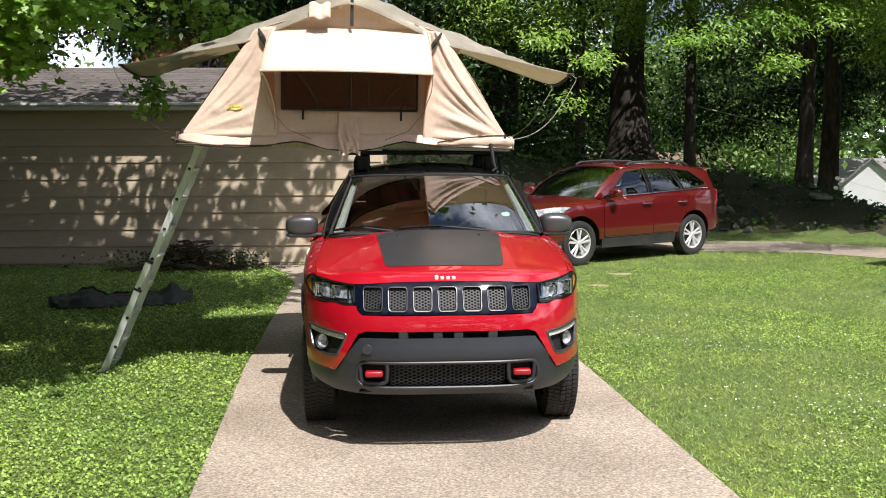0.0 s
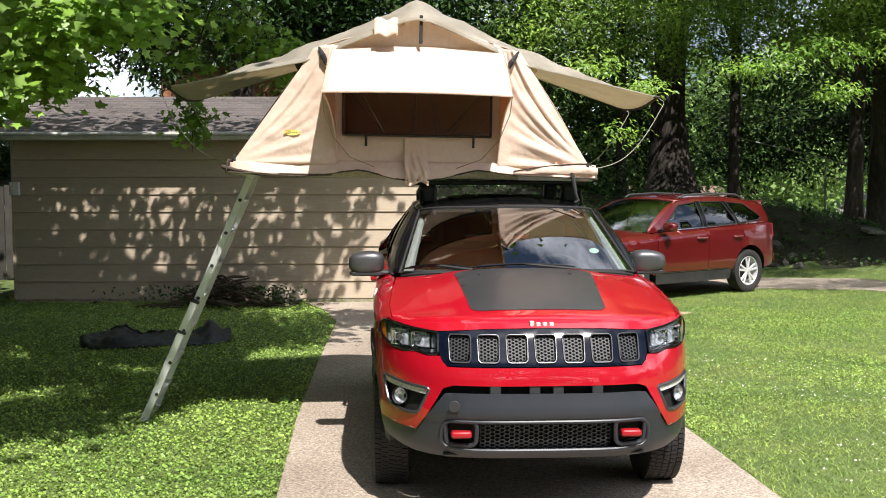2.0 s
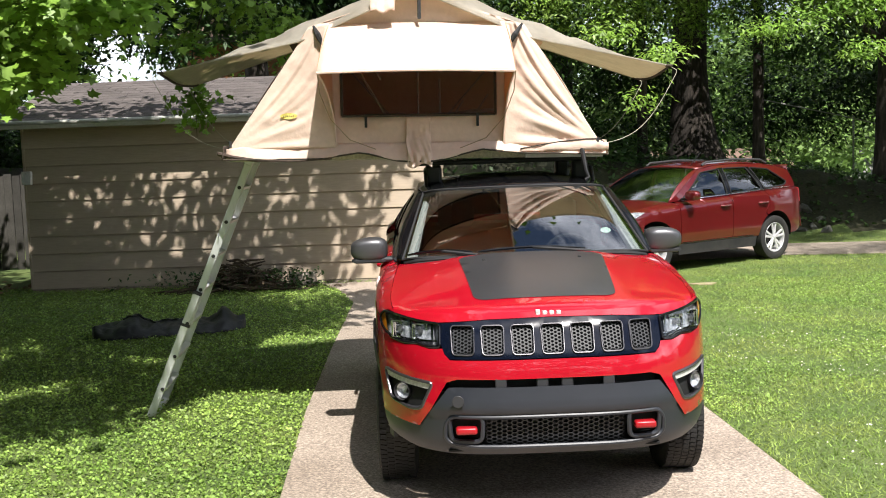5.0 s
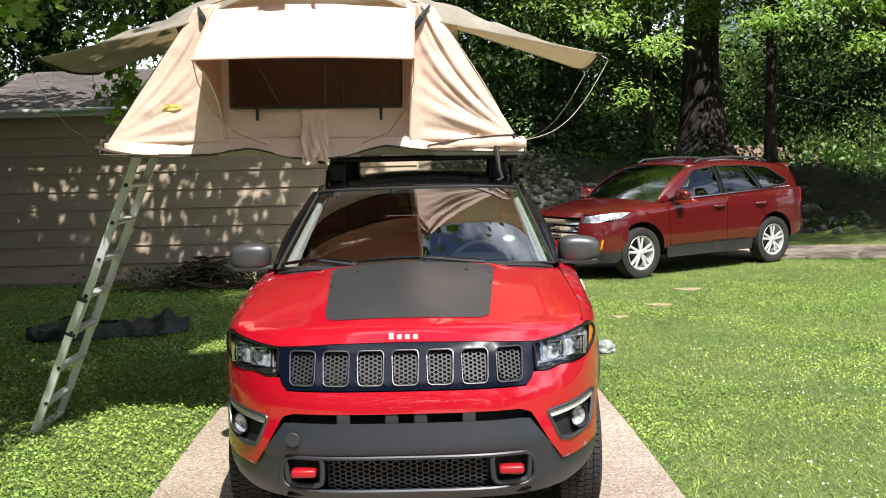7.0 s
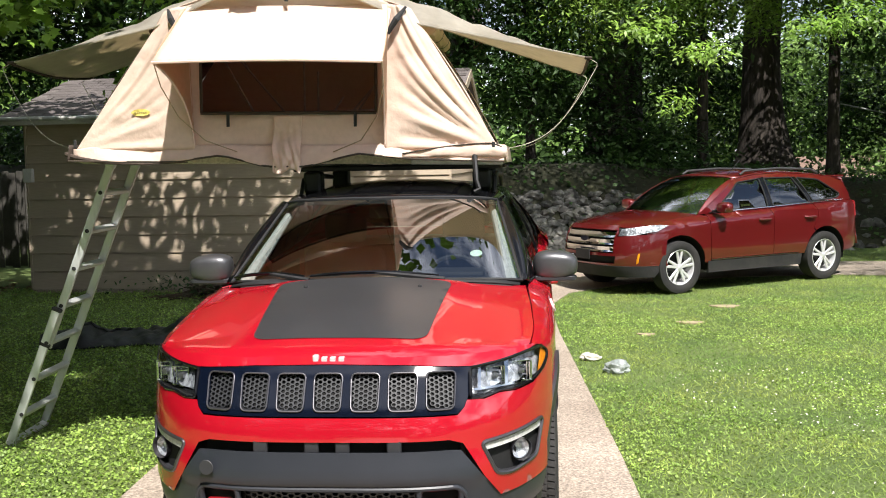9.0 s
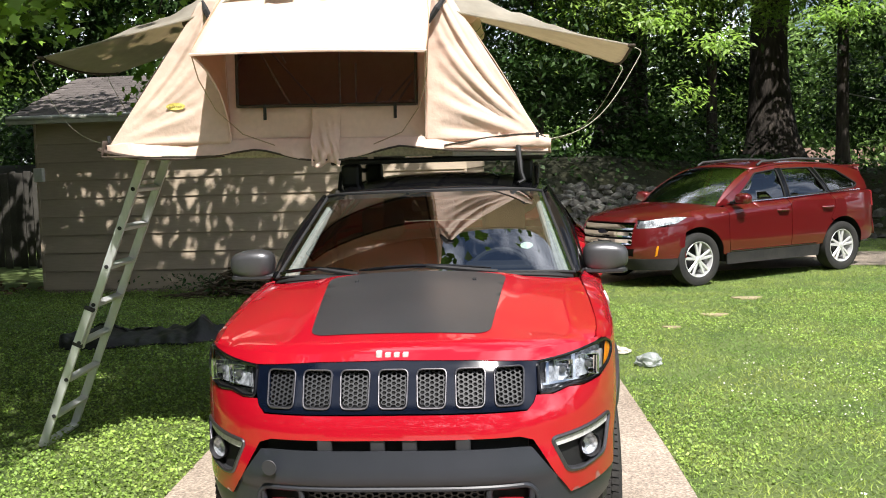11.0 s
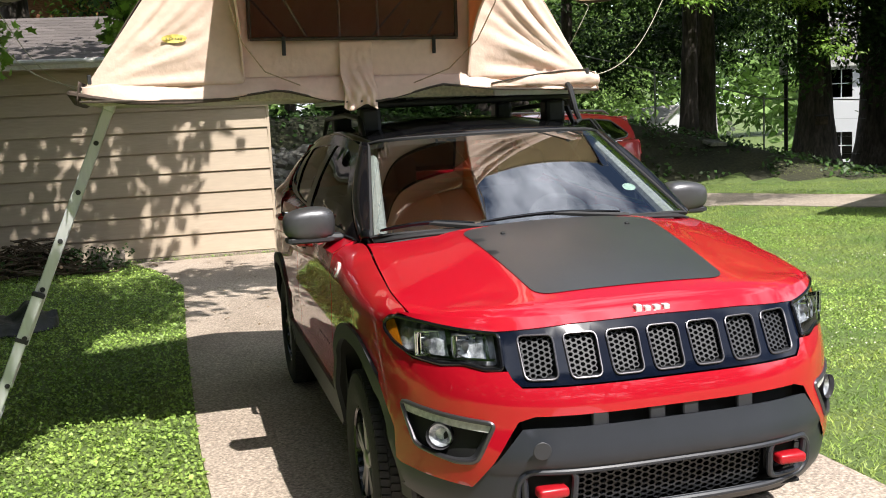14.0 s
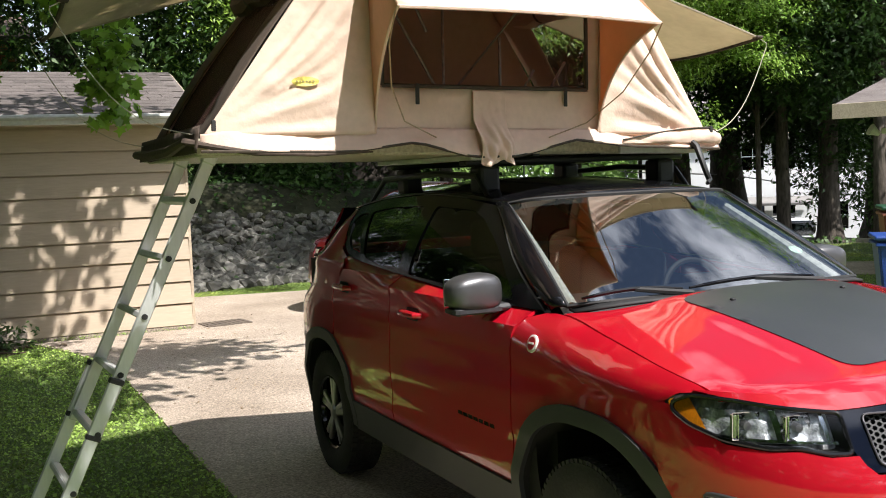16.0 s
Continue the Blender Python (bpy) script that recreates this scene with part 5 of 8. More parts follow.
part("print_bars", bm, M["dark_print"], badge)


# rain fly
def fly_z(d):
    return float(np.interp(abs(d), [0, 0.1, 0.72, 1.75], [3.05, 3.03, 2.775, 2.43]))


def fly(u, w):
    d = -1.76 + 3.5 * u
    a = abs(d) / 1.76
    y0, y1 = 2.04 + 0.30 * a ** 1.5, 3.56 - 0.1 * a
    y = y0 + (y1 - y0) * w
    sag = 0.05 * math.sin(math.pi * w) * a
    droop = 0.15 * max(0.0, 1 - w / 0.2) ** 1.5 * min(1.0, (1.0 - a) / 0.56) - 0.03 * math.exp(-(d / 0.07) ** 2) * math.sin(math.pi * min(1.0, w * 2.5)) ** 2
    return Vector((XC + d, y, fly_z(d) - sag * 0.7 - droop))


sheet("rain_fly", fly, 72, 34, M["fly"], tent, "grey-beige rain fly spread over both tent ends", folds=0.022, fold_scale=6)
bm = bmesh.new()
tube(bm, [fly(i / 36, 0.0) for i in range(37)], 0.006, 6)
tube(bm, [fly(i / 30, 1.0) for i in range(31)], 0.008, 6)
part("fly_hem", bm, M["fly"], tent)
for u in (0.0, 1.0):
    part("eave_pole", tubed([fly(u, i / 10) + Vector((0, 0, -0.008)) for i in range(11)], 0.009, 6), M["dark_trim"], tent)
    for w in (0.0, 1.0):
        c = fly(u, w)
        part("corner_tab", boxed(c + Vector((-0.022, -0.022, -0.008)), c + Vector((0.022, 0.022, 0.008)), 0.005), M["dark_trim"], tent)


def cord(a, b, sag, out, n=16):
    a, b = Vector(a), Vector(b)
    return [a.lerp(b, i / n) + Vector((out * math.sin(math.pi * i / n), 0, -sag * math.sin(math.pi * i / n))) for i in range(n + 1)]


for u, bx, sgn in ((0.0, -1.91, -1), (1.0, 0.63, 1)):
    for w, y in ((0.0, 2.2), (1.0, 3.4)):
        tip = fly(u, w)
        part("guy_cord", tubed([tip, tip + Vector((sgn * 0.05, -0.01, -0.03))] + cord(tip + Vector((sgn * 0.05, -0.01, -0.05)), (bx, y, 1.9), 0.12, sgn * 0.02), 0.0023, 5), M["cord"], tent, "thin pale guy cord")
M["tan_cord"] = surf("tan_cord", (0.40, 0.28, 0.16), None, 30, 0.7)
for x, k in ((-1.245, 1), (0.0, -1)):
    pts = [(x, 1.69, 2.36), (x + 0.005 * k, 1.78, 2.24), (x + 0.06 * k, 1.9, 2.08), (x + 0.17 * k, 2.03, 1.95), (x + 0.34 * k, 2.085, 1.885)]
    part("pull_cord", tubed(pts, 0.0032, 5), M["tan_cord"], tent, "thin tan pull cord of the awning")
for a, b in (((-1.05, 2.24, 2.48), (-0.83, 2.22, 2.1)), ((-0.93, 2.24, 2.48), (-0.87, 2.24, 2.36)), ((-0.38, 2.26, 2.1), (-0.31, 2.26, 2.21)), ((-0.24, 2.26, 2.1), (-0.14, 2.26, 2.25)), ((-0.62, 2.6, 1.9), (-0.62, 2.6, 2.9)), ((-0.47, 2.3, 1.95), (-0.47, 2.3, 2.36)), ((-0.62, 3.0, 1.9), (-1.3, 3.0, 2.68)), ((-0.62, 3.0, 1.9), (0.08, 3.0, 2.68))):
    part("inner_pole", tubed([a, b], 0.007, 6), M["steel"], tent, "dull steel inner tent pole")
M["bedding"] = surf("pale_grey_bedding", (0.45, 0.44, 0.43), (0.55, 0.54, 0.53), 5, 0.9)
sheet("mattress", lambda u, w: (-1.55 + 1.9 * u, 2.27 + 1.0 * w, 2.075 + 0.085 * float(smooth01(0.2, 0.8, u)) * (0.4 + 0.6 * w)), 24, 14, M["bedding"], tent, "pale bedding on the mattress inside the tent", 0.06, folds=0.03, fold_scale=5)


# skirt over the platform edge
def skirt_low(x):
    s = np.interp(x, [-1.93, -1.3, -1.0, -0.74, -0.5, -0.2, 0.1, 0.65], [1.83, 1.825, 1.865, 1.80, 1.80, 1.875, 1.845, 1.83])
    return float(s)


sheet("front_skirt", lambda u, w: (-1.91 + 2.55 * u, 2.135 - 0.055 * w * float(smooth01(-0.01, 0.09, u)) + 0.008 * math.sin(40 * u) * w * float(smooth01(0, 0.1, u)), (1.90 + 0.025 * float(smooth01(0, 0.08, u))) * (1 - w) + skirt_low(-1.91 + 2.55 * u) * w), 90, 10, M["canvas"], tent, "canvas skirt over the platform edge", folds=0.012, fold_scale=11)
part("skirt_binding", tubed([(-1.92 + 2.56 * i / 40, 2.078, skirt_low(-1.92 + 2.56 * i / 40)) for i in range(41)], 0.006, 6), M["dark_trim"], tent)
def flap(u, w):
    k = float(smooth01(0.15, 0.9, w))
    crease = 0.010 * math.sin(15 * u + 9 * w + 2.5 * math.sin(6 * w)) * k + 0.006 * math.sin(27 * u - 14 * w) * k
    return Vector((-0.70 + 0.165 * u + 0.008 * k * math.sin(7 * w + 2), 2.134 - 0.068 * float(smooth01(0.3, 0.75, w)) + crease, 2.095 - 0.325 * w - 0.016 * math.sin(7 * u) * w))


sheet("centre_panel", flap, 34, 34, M["canvas"], tent, "loose creased canvas flap hanging at the platform middle", thick=0.003, folds=0.007, fold_scale=14)
for side, bx in ((-1, -1.92), (1, 0.64)):
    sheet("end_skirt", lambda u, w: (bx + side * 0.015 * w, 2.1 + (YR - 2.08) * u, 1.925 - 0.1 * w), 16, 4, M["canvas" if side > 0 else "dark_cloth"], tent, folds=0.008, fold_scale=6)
def corner_fold(u, w):
    top = 1.872 + 0.06 * math.sin(min(1.0, 1.12 * u) * math.pi / 2) * (1 - 0.45 * float(smooth01(0.84, 1.0, u)))
    return Vector((0.06 + 0.595 * u, 2.078 - 0.014 * math.sin(math.pi * w) * u + 0.02 * float(smooth01(0.9, 1.0, u)), 1.857 + (top - 1.857) * w))


sheet("gathered_cover", corner_fold, 40, 10, M["canvas"], tent, "gathered fold of canvas at the corner", 0.005, folds=0.011, fold_scale=9)
part("fold_cord", tubed([corner_fold(i / 20, 1.0) + Vector((0, -0.006, 0.002)) for i in range(20)], 0.004, 5), M["dark_trim"], tent)
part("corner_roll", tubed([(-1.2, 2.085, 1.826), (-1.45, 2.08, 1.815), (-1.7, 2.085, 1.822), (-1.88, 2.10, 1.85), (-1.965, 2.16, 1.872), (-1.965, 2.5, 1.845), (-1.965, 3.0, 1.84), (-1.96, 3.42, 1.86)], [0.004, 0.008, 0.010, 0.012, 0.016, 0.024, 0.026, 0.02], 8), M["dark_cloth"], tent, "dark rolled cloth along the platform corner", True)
part("base_strip", boxed((0.1, 2.155, 1.812), (0.63, 2.172, 1.87), 0.004), M["aluminium"], tent, "bare aluminium platform edge")
# straps, buckles, vent
for x0, z0, x1, z1 in ((-1.3, 2.70, -1.24, 2.58), (0.08, 2.70, -0.02, 2.55)):
    part("shoulder_strap", tubed([(x0, 2.09, z0), ((x0 + x1) / 2, 2.05, (z0 + z1) / 2), (x1, 2.06, z1)], [0.008, 0.02, 0.014], 6), M["webbing"], tent, "black shoulder strap")
for x in (-0.97, -0.22):
    part("tie_loop", boxed((x - 0.009, 2.125, 2.03), (x + 0.009, 2.133, 2.12), 0.002), M["webbing"], tent)
part("ridge_strap", boxed((-0.612, 2.055, 2.735), (-0.588, 2.065, 2.93), 0.003), M["webbing"], tent)
sheet("vent_flap", lambda u, w: (-0.92 + 0.16 * u, 2.06 - 0.05 * w + 0.006 * math.sin(14 * u), 2.90 - 0.12 * w + 0.012 * math.sin(9 * u)), 8, 6, M["canvas"], tent, "small rolled vent flap", folds=0.012, fold_scale=12)
for p in ((-1.87, 2.07, 1.93), (0.58, 2.07, 1.92)):
    part("corner_buckle", boxed(Vector(p) - Vector((0.009, 0.006, 0.022)), Vector(p) + Vector((0.009, 0.006, 0.022)), 0.003), M["webbing"], tent)


# ---- ladder ----
def ladder():
    top, foot = Vector((-1.52, 7.86, 1.84)), Vector((-2.36, 8.02, 0.0))
    width = Vector((-0.04, 0.47, 0))
    run = foot - top
    lad = thing("ladder", pose(foot.x, foot.y, 0), "telescoping two-section aluminium ladder from tent to lawn", "ladder")
    d = run.normalized()
    n = d.cross(width.normalized()).normalized()
    frame_m = Matrix((width.normalized(), n, d)).transposed().to_4x4()
    length, w = run.length, width.length
    def rail(s, a, b, off, name):
        m = Matrix.Translation(top - foot) @ frame_m
        part(name, boxed((s - 0.012, -0.027 + off, a), (s + 0.012, 0.027 + off, b), 0.004, m), M["aluminium"], lad)
    for s in (0.0, w):
        rail(s, 0.0, length * 0.64, 0.0, "upper_rail")
    for s in (-0.031, w + 0.031):
        rail(s, length * 0.5, length, -0.012, "lower_rail")
    m = Matrix.Translation(top - foot) @ frame_m
    k = 0.2
    i = 0
    while k < length - 0.05:
        low = k > length * 0.6
        a, b = (-0.018, w + 0.018) if low else (0.014, w - 0.014)
        part("rung", boxed((a, -0.024, k - 0.014), (b, 0.024, k + 0.014), 0.005, m @ Matrix.Translation((0, 0, 0))), M["aluminium"], lad)
        for s in ((-0.046, w + 0.046) if low else (-0.015, w + 0.015)):
            part("rung_plug", lathe(bmesh.new(), [(0.0, -0.003), (0.013, -0.003), (0.013, 0.003), (0.0, 0.003)], 12, m @ Matrix.Translation((s, 0, k)) @ pose(0, 0, 0, 0, 90, 0)), M["webbing"], lad)
        k += 0.265
        i += 1
    part("foot_bar", boxed((-0.03, -0.03, length - 0.03), (w + 0.03, 0.02, length - 0.006), 0.004, m), M["aluminium"], lad)
    for s in (-0.03, w + 0.03):
        for k in (length * 0.505, length * 0.63):
            part("slide_clip", boxed((s - 0.016, -0.042, k - 0.012), (s + 0.016, 0.022, k + 0.012), 0.004, m), M["webbing"], lad)
    for s in (0.0, w):
        part("top_bracket", boxed((s - 0.02, -0.03, -0.05), (s + 0.02, 0.03, 0.03), 0.006, m), M["aluminium"], lad)


ladder()


# ---- dark red suv parked on the lane ----
M["alloy"] = surf("bright_alloy", (0.74, 0.74, 0.75), None, 6, 0.2, metal=0.4, fine=0.02)
EM = pose(1.477, 15.616, 0, 0, 0, -54.5) @ Matrix.Translation((0, 0.083, 0)) @ Matrix.Diagonal((0.965, 0.965, 0.945, 1))
M["suv_glass"] = glassy("parked_suv_glass", (0.11, 0.14, 0.16), 2.9)
# Grey mottling stands in for reflections inside this lamp.
M["suv_lamp"] = surf("parked_suv_lamp", (0.13, 0.135, 0.14), (0.36, 0.37, 0.38), 14, 0.35, metal=0.6, bump=0.6, bscale=30, fine=0.3)
M["maroon"] = surf("dark_red_metallic_paint", (0.13, 0.005, 0.007), (0.15, 0.006, 0.008), 1.2, 0.33, metal=0.35, coat=1.0, fine=0.0)
M["maroon"].node_tree.nodes["Principled BSDF"].inputs["Coat IOR"].default_value = 1.75
car = thing("parked_suv", EM, "dark red mid-size suv parked at the lawn edge", "car")
EW_Y, EW_X = [0.2, 0.35, 0.5, 0.7, 1.0, 1.5, 3.6, 4.2, 4.5, 4.7], [0.66, 0.75, 0.83, 0.895, 0.935, 0.955, 0.955, 0.93, 0.86, 0.70]
ET_Y, ET_Z = [0.2, 0.5, 0.8, 1.3, 1.6, 2.5, 3.6, 4.7], [0.90, 0.985, 1.03, 1.085, 1.10, 1.13, 1.175, 1.21]
ER_Y, ER_X, ER_Z = [0.2, 0.5, 0.8, 1.3, 1.7, 2.2, 4.7], [0.01, 0.07, 0.12, 0.15, 0.13, 0.10, 0.09], [0.04, 0.10, 0.13, 0.13, 0.12, 0.09, 0.07]


def e_top(y):
    return float(glide(y, ET_Y, ET_Z))


def e_edge(y):
    return float(glide(y, EW_Y, EW_X) - glide(y, ER_Y, ER_X))


def e_side(sgn, y, z, out=0.0):
    w, zt_ = float(glide(y, EW_Y, EW_X)), e_top(y)
    rx, rz = float(glide(y, ER_Y, ER_X)), float(glide(y, ER_Y, ER_Z))
    x = w - 0.05 * float(smooth01(0.6, 0.3, z)) - 0.015 * float(smooth01(0.85, 1.1, z))
    x += 0.008 * float(smooth01(0.90, 0.95, z)) * float(smooth01(1.05, 0.98, z))
    h = zt_ - z
    if h < rz:
        k = 1 - max(h, 0) / rz
        x -= rx * (1 - math.sqrt(max(0.0, 1 - k * k)))
    return (sgn * (x + out), y, z)


ERL_Y, ERL_Z = [1.4, 2.2, 2.6, 3.1, 3.7, 4.2, 4.5], [1.55, 1.585, 1.635, 1.65, 1.62, 1.56, 1.50]


def e_green(sgn, y, z, out=0.0):
    zr, xb = float(glide(y, ERL_Y, ERL_Z)), e_edge(y)
    t = (z - e_top(y)) / max(0.05, zr - e_top(y))
    return (sgn * (xb + (0.64 - xb) * t + 0.025 * math.sin(math.pi * min(1, max(0, t))) + out), y, z)


def e_nose(x, z, back=0.0):
    y = 0.85 * (1 - (1 - min(1, abs(x) / 0.945) ** 3.4) ** 0.55)
    return (x, y + float(glide(z, [0.25, 0.4, 0.55, 0.75, 0.9, 0.98], [0.12, 0.04, 0.0, 0.02, 0.08, 0.17])) + back, z)


EF, ERW, EH = 0.95, 3.774, 0.375
for sgn in (-1, 1):
    o = (sgn, 0, 0)
    sd = lambda y, z, sgn=sgn: e_side(sgn, y, z)
    ring = [(0.46, 0.5), (0.46, 0.97)] + [(y, e_top(y)) for y in np.linspace(0.52, 1.40, 14)] + [(1.46, 1.07), (1.47, 0.6), (1.50, 0.44), (1.46, 0.40)] + arc(EF, 0.39, 0.438, 5, 165, 20)
    panel("fender", ring, [], sd, 0.06, M["maroon"], car, out=o)
    ring = [(1.51, 0.44), (1.48, 0.6), (1.47, 1.07)] + [(y, e_top(y)) for y in np.linspace(1.50, 2.68, 10)] + [(2.68, 0.44)]
    fd = panel("front_door", ring, [], sd, 0.07, M["maroon"], car, out=o)
    ring = [(2.69, 0.44)] + [(y, e_top(y)) for y in np.linspace(2.69, 3.58, 8)] + [(3.60, 1.0), (3.50, 0.80)] + arc(ERW, 0.39, 0.438, 122, 174, 8)
    rd = panel("rear_door", ring, [], sd, 0.07, M["maroon"], car, out=o)
    ring = [(3.59, e_top(3.59)), (3.61, 1.0), (3.51, 0.81)] + arc(ERW, 0.39, 0.438, 119, 5, 16) + [(4.4, 0.44), (4.62, 0.5), (4.64, 1.0), (4.55, 1.2), (4.0, 1.19)]
    panel("quarter_panel", ring, [], sd, 0.07, M["maroon"], car, out=o)
    # Added black sheet that darkens the door gaps.
    panel("door_liner", [(1.4, 0.46), (1.4, 1.0), (3.6, 1.08), (3.4, 0.46)], [], lambda y, z, sgn=sgn: e_side(sgn, y, z, -0.03), 0.3, M["void"], car, thick=0)
    panel("sill_trim", [(1.44, 0.43), (3.28, 0.43), (3.26, 0.27), (1.46, 0.27)], [], lambda y, z, sgn=sgn: e_side(sgn, y, z, 0.012), 0.1, M["rubber"], car, "black sill trim", 0.02, o)
    part("sill_strip", tubed([e_side(sgn, 1.5 + 0.17 * i, 0.455, 0.004) for i in range(11)], 0.010, 6), M["chrome"], car, "bright strip along the doors")
    for cy in (EF, ERW):
        inner = [Vector(e_side(sgn, y, z, 0.0)) for y, z in arc(cy, 0.39, 0.441, 0, 180, 24)]
        bm = bmesh.new()
        a = [bm.verts.new(p) for p in inner]
        b = [bm.verts.new(Vector((sgn * 0.55, p.y, p.z))) for p in inner]
        for i in range(len(a) - 1):
            bm.faces.new((a[i], a[i + 1], b[i + 1], b[i]))
        part("wheel_well", bm, M["void"], car, smooth=True)
        wheel_parts(car, Matrix.Translation((sgn * 0.82, cy, EH)) @ pose(0, 0, 0, 0, 0, 0 if sgn > 0 else 180), EH, 0.225, 0.25, 5, M["alloy"], 0, 11)
    for door, y in ((fd, 2.50), (rd, 3.42)):
        p = Vector(e_side(sgn, y, 0.985))
        part("door_handle", tubed([p + Vector((0, -0.11, 0)), p + Vector((sgn * 0.035, -0.08, 0)), p + Vector((sgn * 0.035, 0.08, 0)), p + Vector((0, 0.11, 0))], 0.017, 8), M["maroon"], door, smooth=True)
    gh = lambda y, z, sgn=sgn: e_green(sgn, y, z)
    ring = [(1.36, 1.09), (2.2, 1.575), (2.6, 1.628), (3.1, 1.643), (3.7, 1.615), (4.2, 1.555), (4.42, 1.50), (4.5, 1.21)] + [(y, e_top(y) + 0.003) for y in np.linspace(4.3, 1.5, 13)]
    G = [rounded([(1.66, 1.135), (2.22, 1.525), (2.64, 1.572), (2.66, 1.155)], 0.03), rounded([(2.75, 1.17), (2.74, 1.575), (3.30, 1.575), (3.50, 1.21), (3.45, 1.19)], 0.03), rounded([(3.58, 1.21), (3.40, 1.568), (3.85, 1.53), (4.22, 1.30), (4.15, 1.25)], 0.04)]
    panel("cabin_side", ring, G, gh, 0.08, M["maroon"], car, "", 0.014, o)
    for g in G:
        panel("side_window", g, [], lambda y, z, sgn=sgn: e_green(sgn, y, z, -0.006), 0.1, M["suv_glass"], car, "dark side window", 0, o)
        d = dense(g, 0.08)
        part("window_seal", tubed([e_green(sgn, y, z, 0.001) for y, z in d + d[:1]], 0.012, 6, False), M["void"], car)
    for post in ([(2.66, 1.15), (2.63, 1.585), (2.745, 1.59), (2.76, 1.16)], [(3.51, 1.20), (3.31, 1.585), (3.39, 1.58), (3.585, 1.205)]):
        panel("door_pillar", post, [], lambda y, z, sgn=sgn: e_green(sgn, y, z, 0.004), 0.1, M["gloss_black"], car, "black window pillar", 0.006, o)
    c = Vector((sgn * 1.04, 1.64, 1.19))
    bm = bmesh.new()
    bmesh.ops.create_uvsphere(bm, u_segments=16, v_segments=10, radius=1.0)
    for v_ in bm.verts:
        q = Vector([math.copysign(abs(t) ** 0.7, t) for t in v_.co])
        v_.co = c + Vector((q.x * 0.13, q.y * 0.08, q.z * 0.078))
    mir = part("door_mirror", bm, M["maroon"], car, smooth=True)
    part("mirror_arm", boxed((min(sgn * 0.82, sgn * 1.0), 1.60, 1.115), (max(sgn * 0.82, sgn * 1.0), 1.68, 1.15), 0.01), M["void"], mir)
    rail = [(sgn * 0.60, 2.35, 1.64), (sgn * 0.60, 2.45, 1.69), (sgn * 0.60, 3.1, 1.715), (sgn * 0.60, 3.8, 1.69), (sgn * 0.60, 3.95, 1.63)]
    part("roof_rail", tubed(rail, 0.018, 8), M["mirror_cap"], car, "grey roof rail", True)
    part("belt_strip", tubed([e_green(sgn, 1.55 + 0.27 * i, e_top(1.55 + 0.27 * i) + 0.018, 0.008) for i in range(11)], 0.009, 6), M["chrome"], car, "bright strip under the side windows")
    # lamps
    HL2 = [(sgn * x, z) for x, z in ((0.57, 0.93), (0.70, 0.955), (0.85, 0.985), (0.905, 0.975), (0.88, 0.90), (0.74, 0.845), (0.57, 0.835))]
    hl2 = panel("headlight", HL2, [], lambda x, z: e_nose(x, z, 0.02), 0.05, M["suv_lamp"], car, "clear wraparound headlight", 0, (0, -1, 0))
    panel("lens", HL2, [], lambda x, z: e_nose(x, z, -0.006), 0.05, M["lens"], hl2, "", 0, (sgn * 0.4, -1, 0))
    panel("fog_marker", [(sgn * x, z) for x, z in ((0.80, 0.60), (0.812, 0.60), (0.795, 0.47), (0.775, 0.45))], [], lambda x, z: e_nose(x, z, -0.006), 0.05, M["amber"], car, "narrow amber bumper light", 0)
    panel("tail_light", [(4.46, 0.95), (4.58, 0.95), (4.58, 1.17), (4.48, 1.19)], [], lambda y, z, sgn=sgn: e_side(sgn, y, z, 0.006), 0.05, M["hook_red"], car, "red tail light", 0, o)
panel("front_bumper", [(-0.93, 0.42), (0.93, 0.42), (0.93, 0.86), (0.58, 0.835), (0.55, 0.93), (0.5, 0.98), (-0.5, 0.98), (-0.55, 0.93), (-0.58, 0.835), (-0.93, 0.86)], [[(-0.55, 0.60), (0.55, 0.60), (0.54, 0.92), (-0.54, 0.92)], [(-0.55, 0.45), (0.55, 0.45), (0.58, 0.56), (-0.58, 0.56)]], e_nose, 0.05, M["maroon"], car, "", 0.012, (0, -1, 0))
panel("chin", [(-0.93, 0.42), (0.93, 0.42), (0.86, 0.26), (-0.86, 0.26)], [], lambda x, z: e_nose(x, z, -0.01), 0.08, M["rubber"], car, "black lower bumper", 0.01, (0, -1, 0))
panel("grille_backing", [(-0.62, 0.44), (0.62, 0.44), (0.58, 0.94), (-0.58, 0.94)], [], lambda x, z: e_nose(x, z, 0.05), 0.1, M["void"], car, thick=0)
for z0 in (0.62, 0.72, 0.82):
    panel("chrome_bar", rounded([(-0.54, z0), (0.54, z0), (0.54, z0 + 0.07), (-0.54, z0 + 0.07)], 0.015), [], lambda x, z: e_nose(x, z, 0.0 + 0.02 * math.sin((z - z0) / 0.07 * math.pi)), 0.04, M["chrome"], car, "broad chrome grille bar", 0.012, (0, -1, 0))
bm = bmesh.new()
bmesh.ops.create_circle(bm, cap_ends=True, segments=24, radius=1.0)
for v_ in bm.verts:
    v_.co = Vector(e_nose(v_.co.x * 0.09, 0.79 + v_.co.y * 0.035, -0.015))
part("oval_badge", bm, M["navy"], car, "plain dark oval badge")
part("front_plate", boxed((-0.16, -0.03, 0.50), (0.16, -0.012, 0.64), 0.005), M["dash"], car, "dark front plate holder")


def e_hood(x, y):
    zc = float(glide(y, [0.1, 0.3, 0.5, 1.0, 1.45], [0.965, 1.02, 1.06, 1.13, 1.165]))
    k = min(1, abs(x) / e_edge(max(y, 0.25)))
    return (x, y, zc - (zc - e_top(y)) * k ** 2.6)


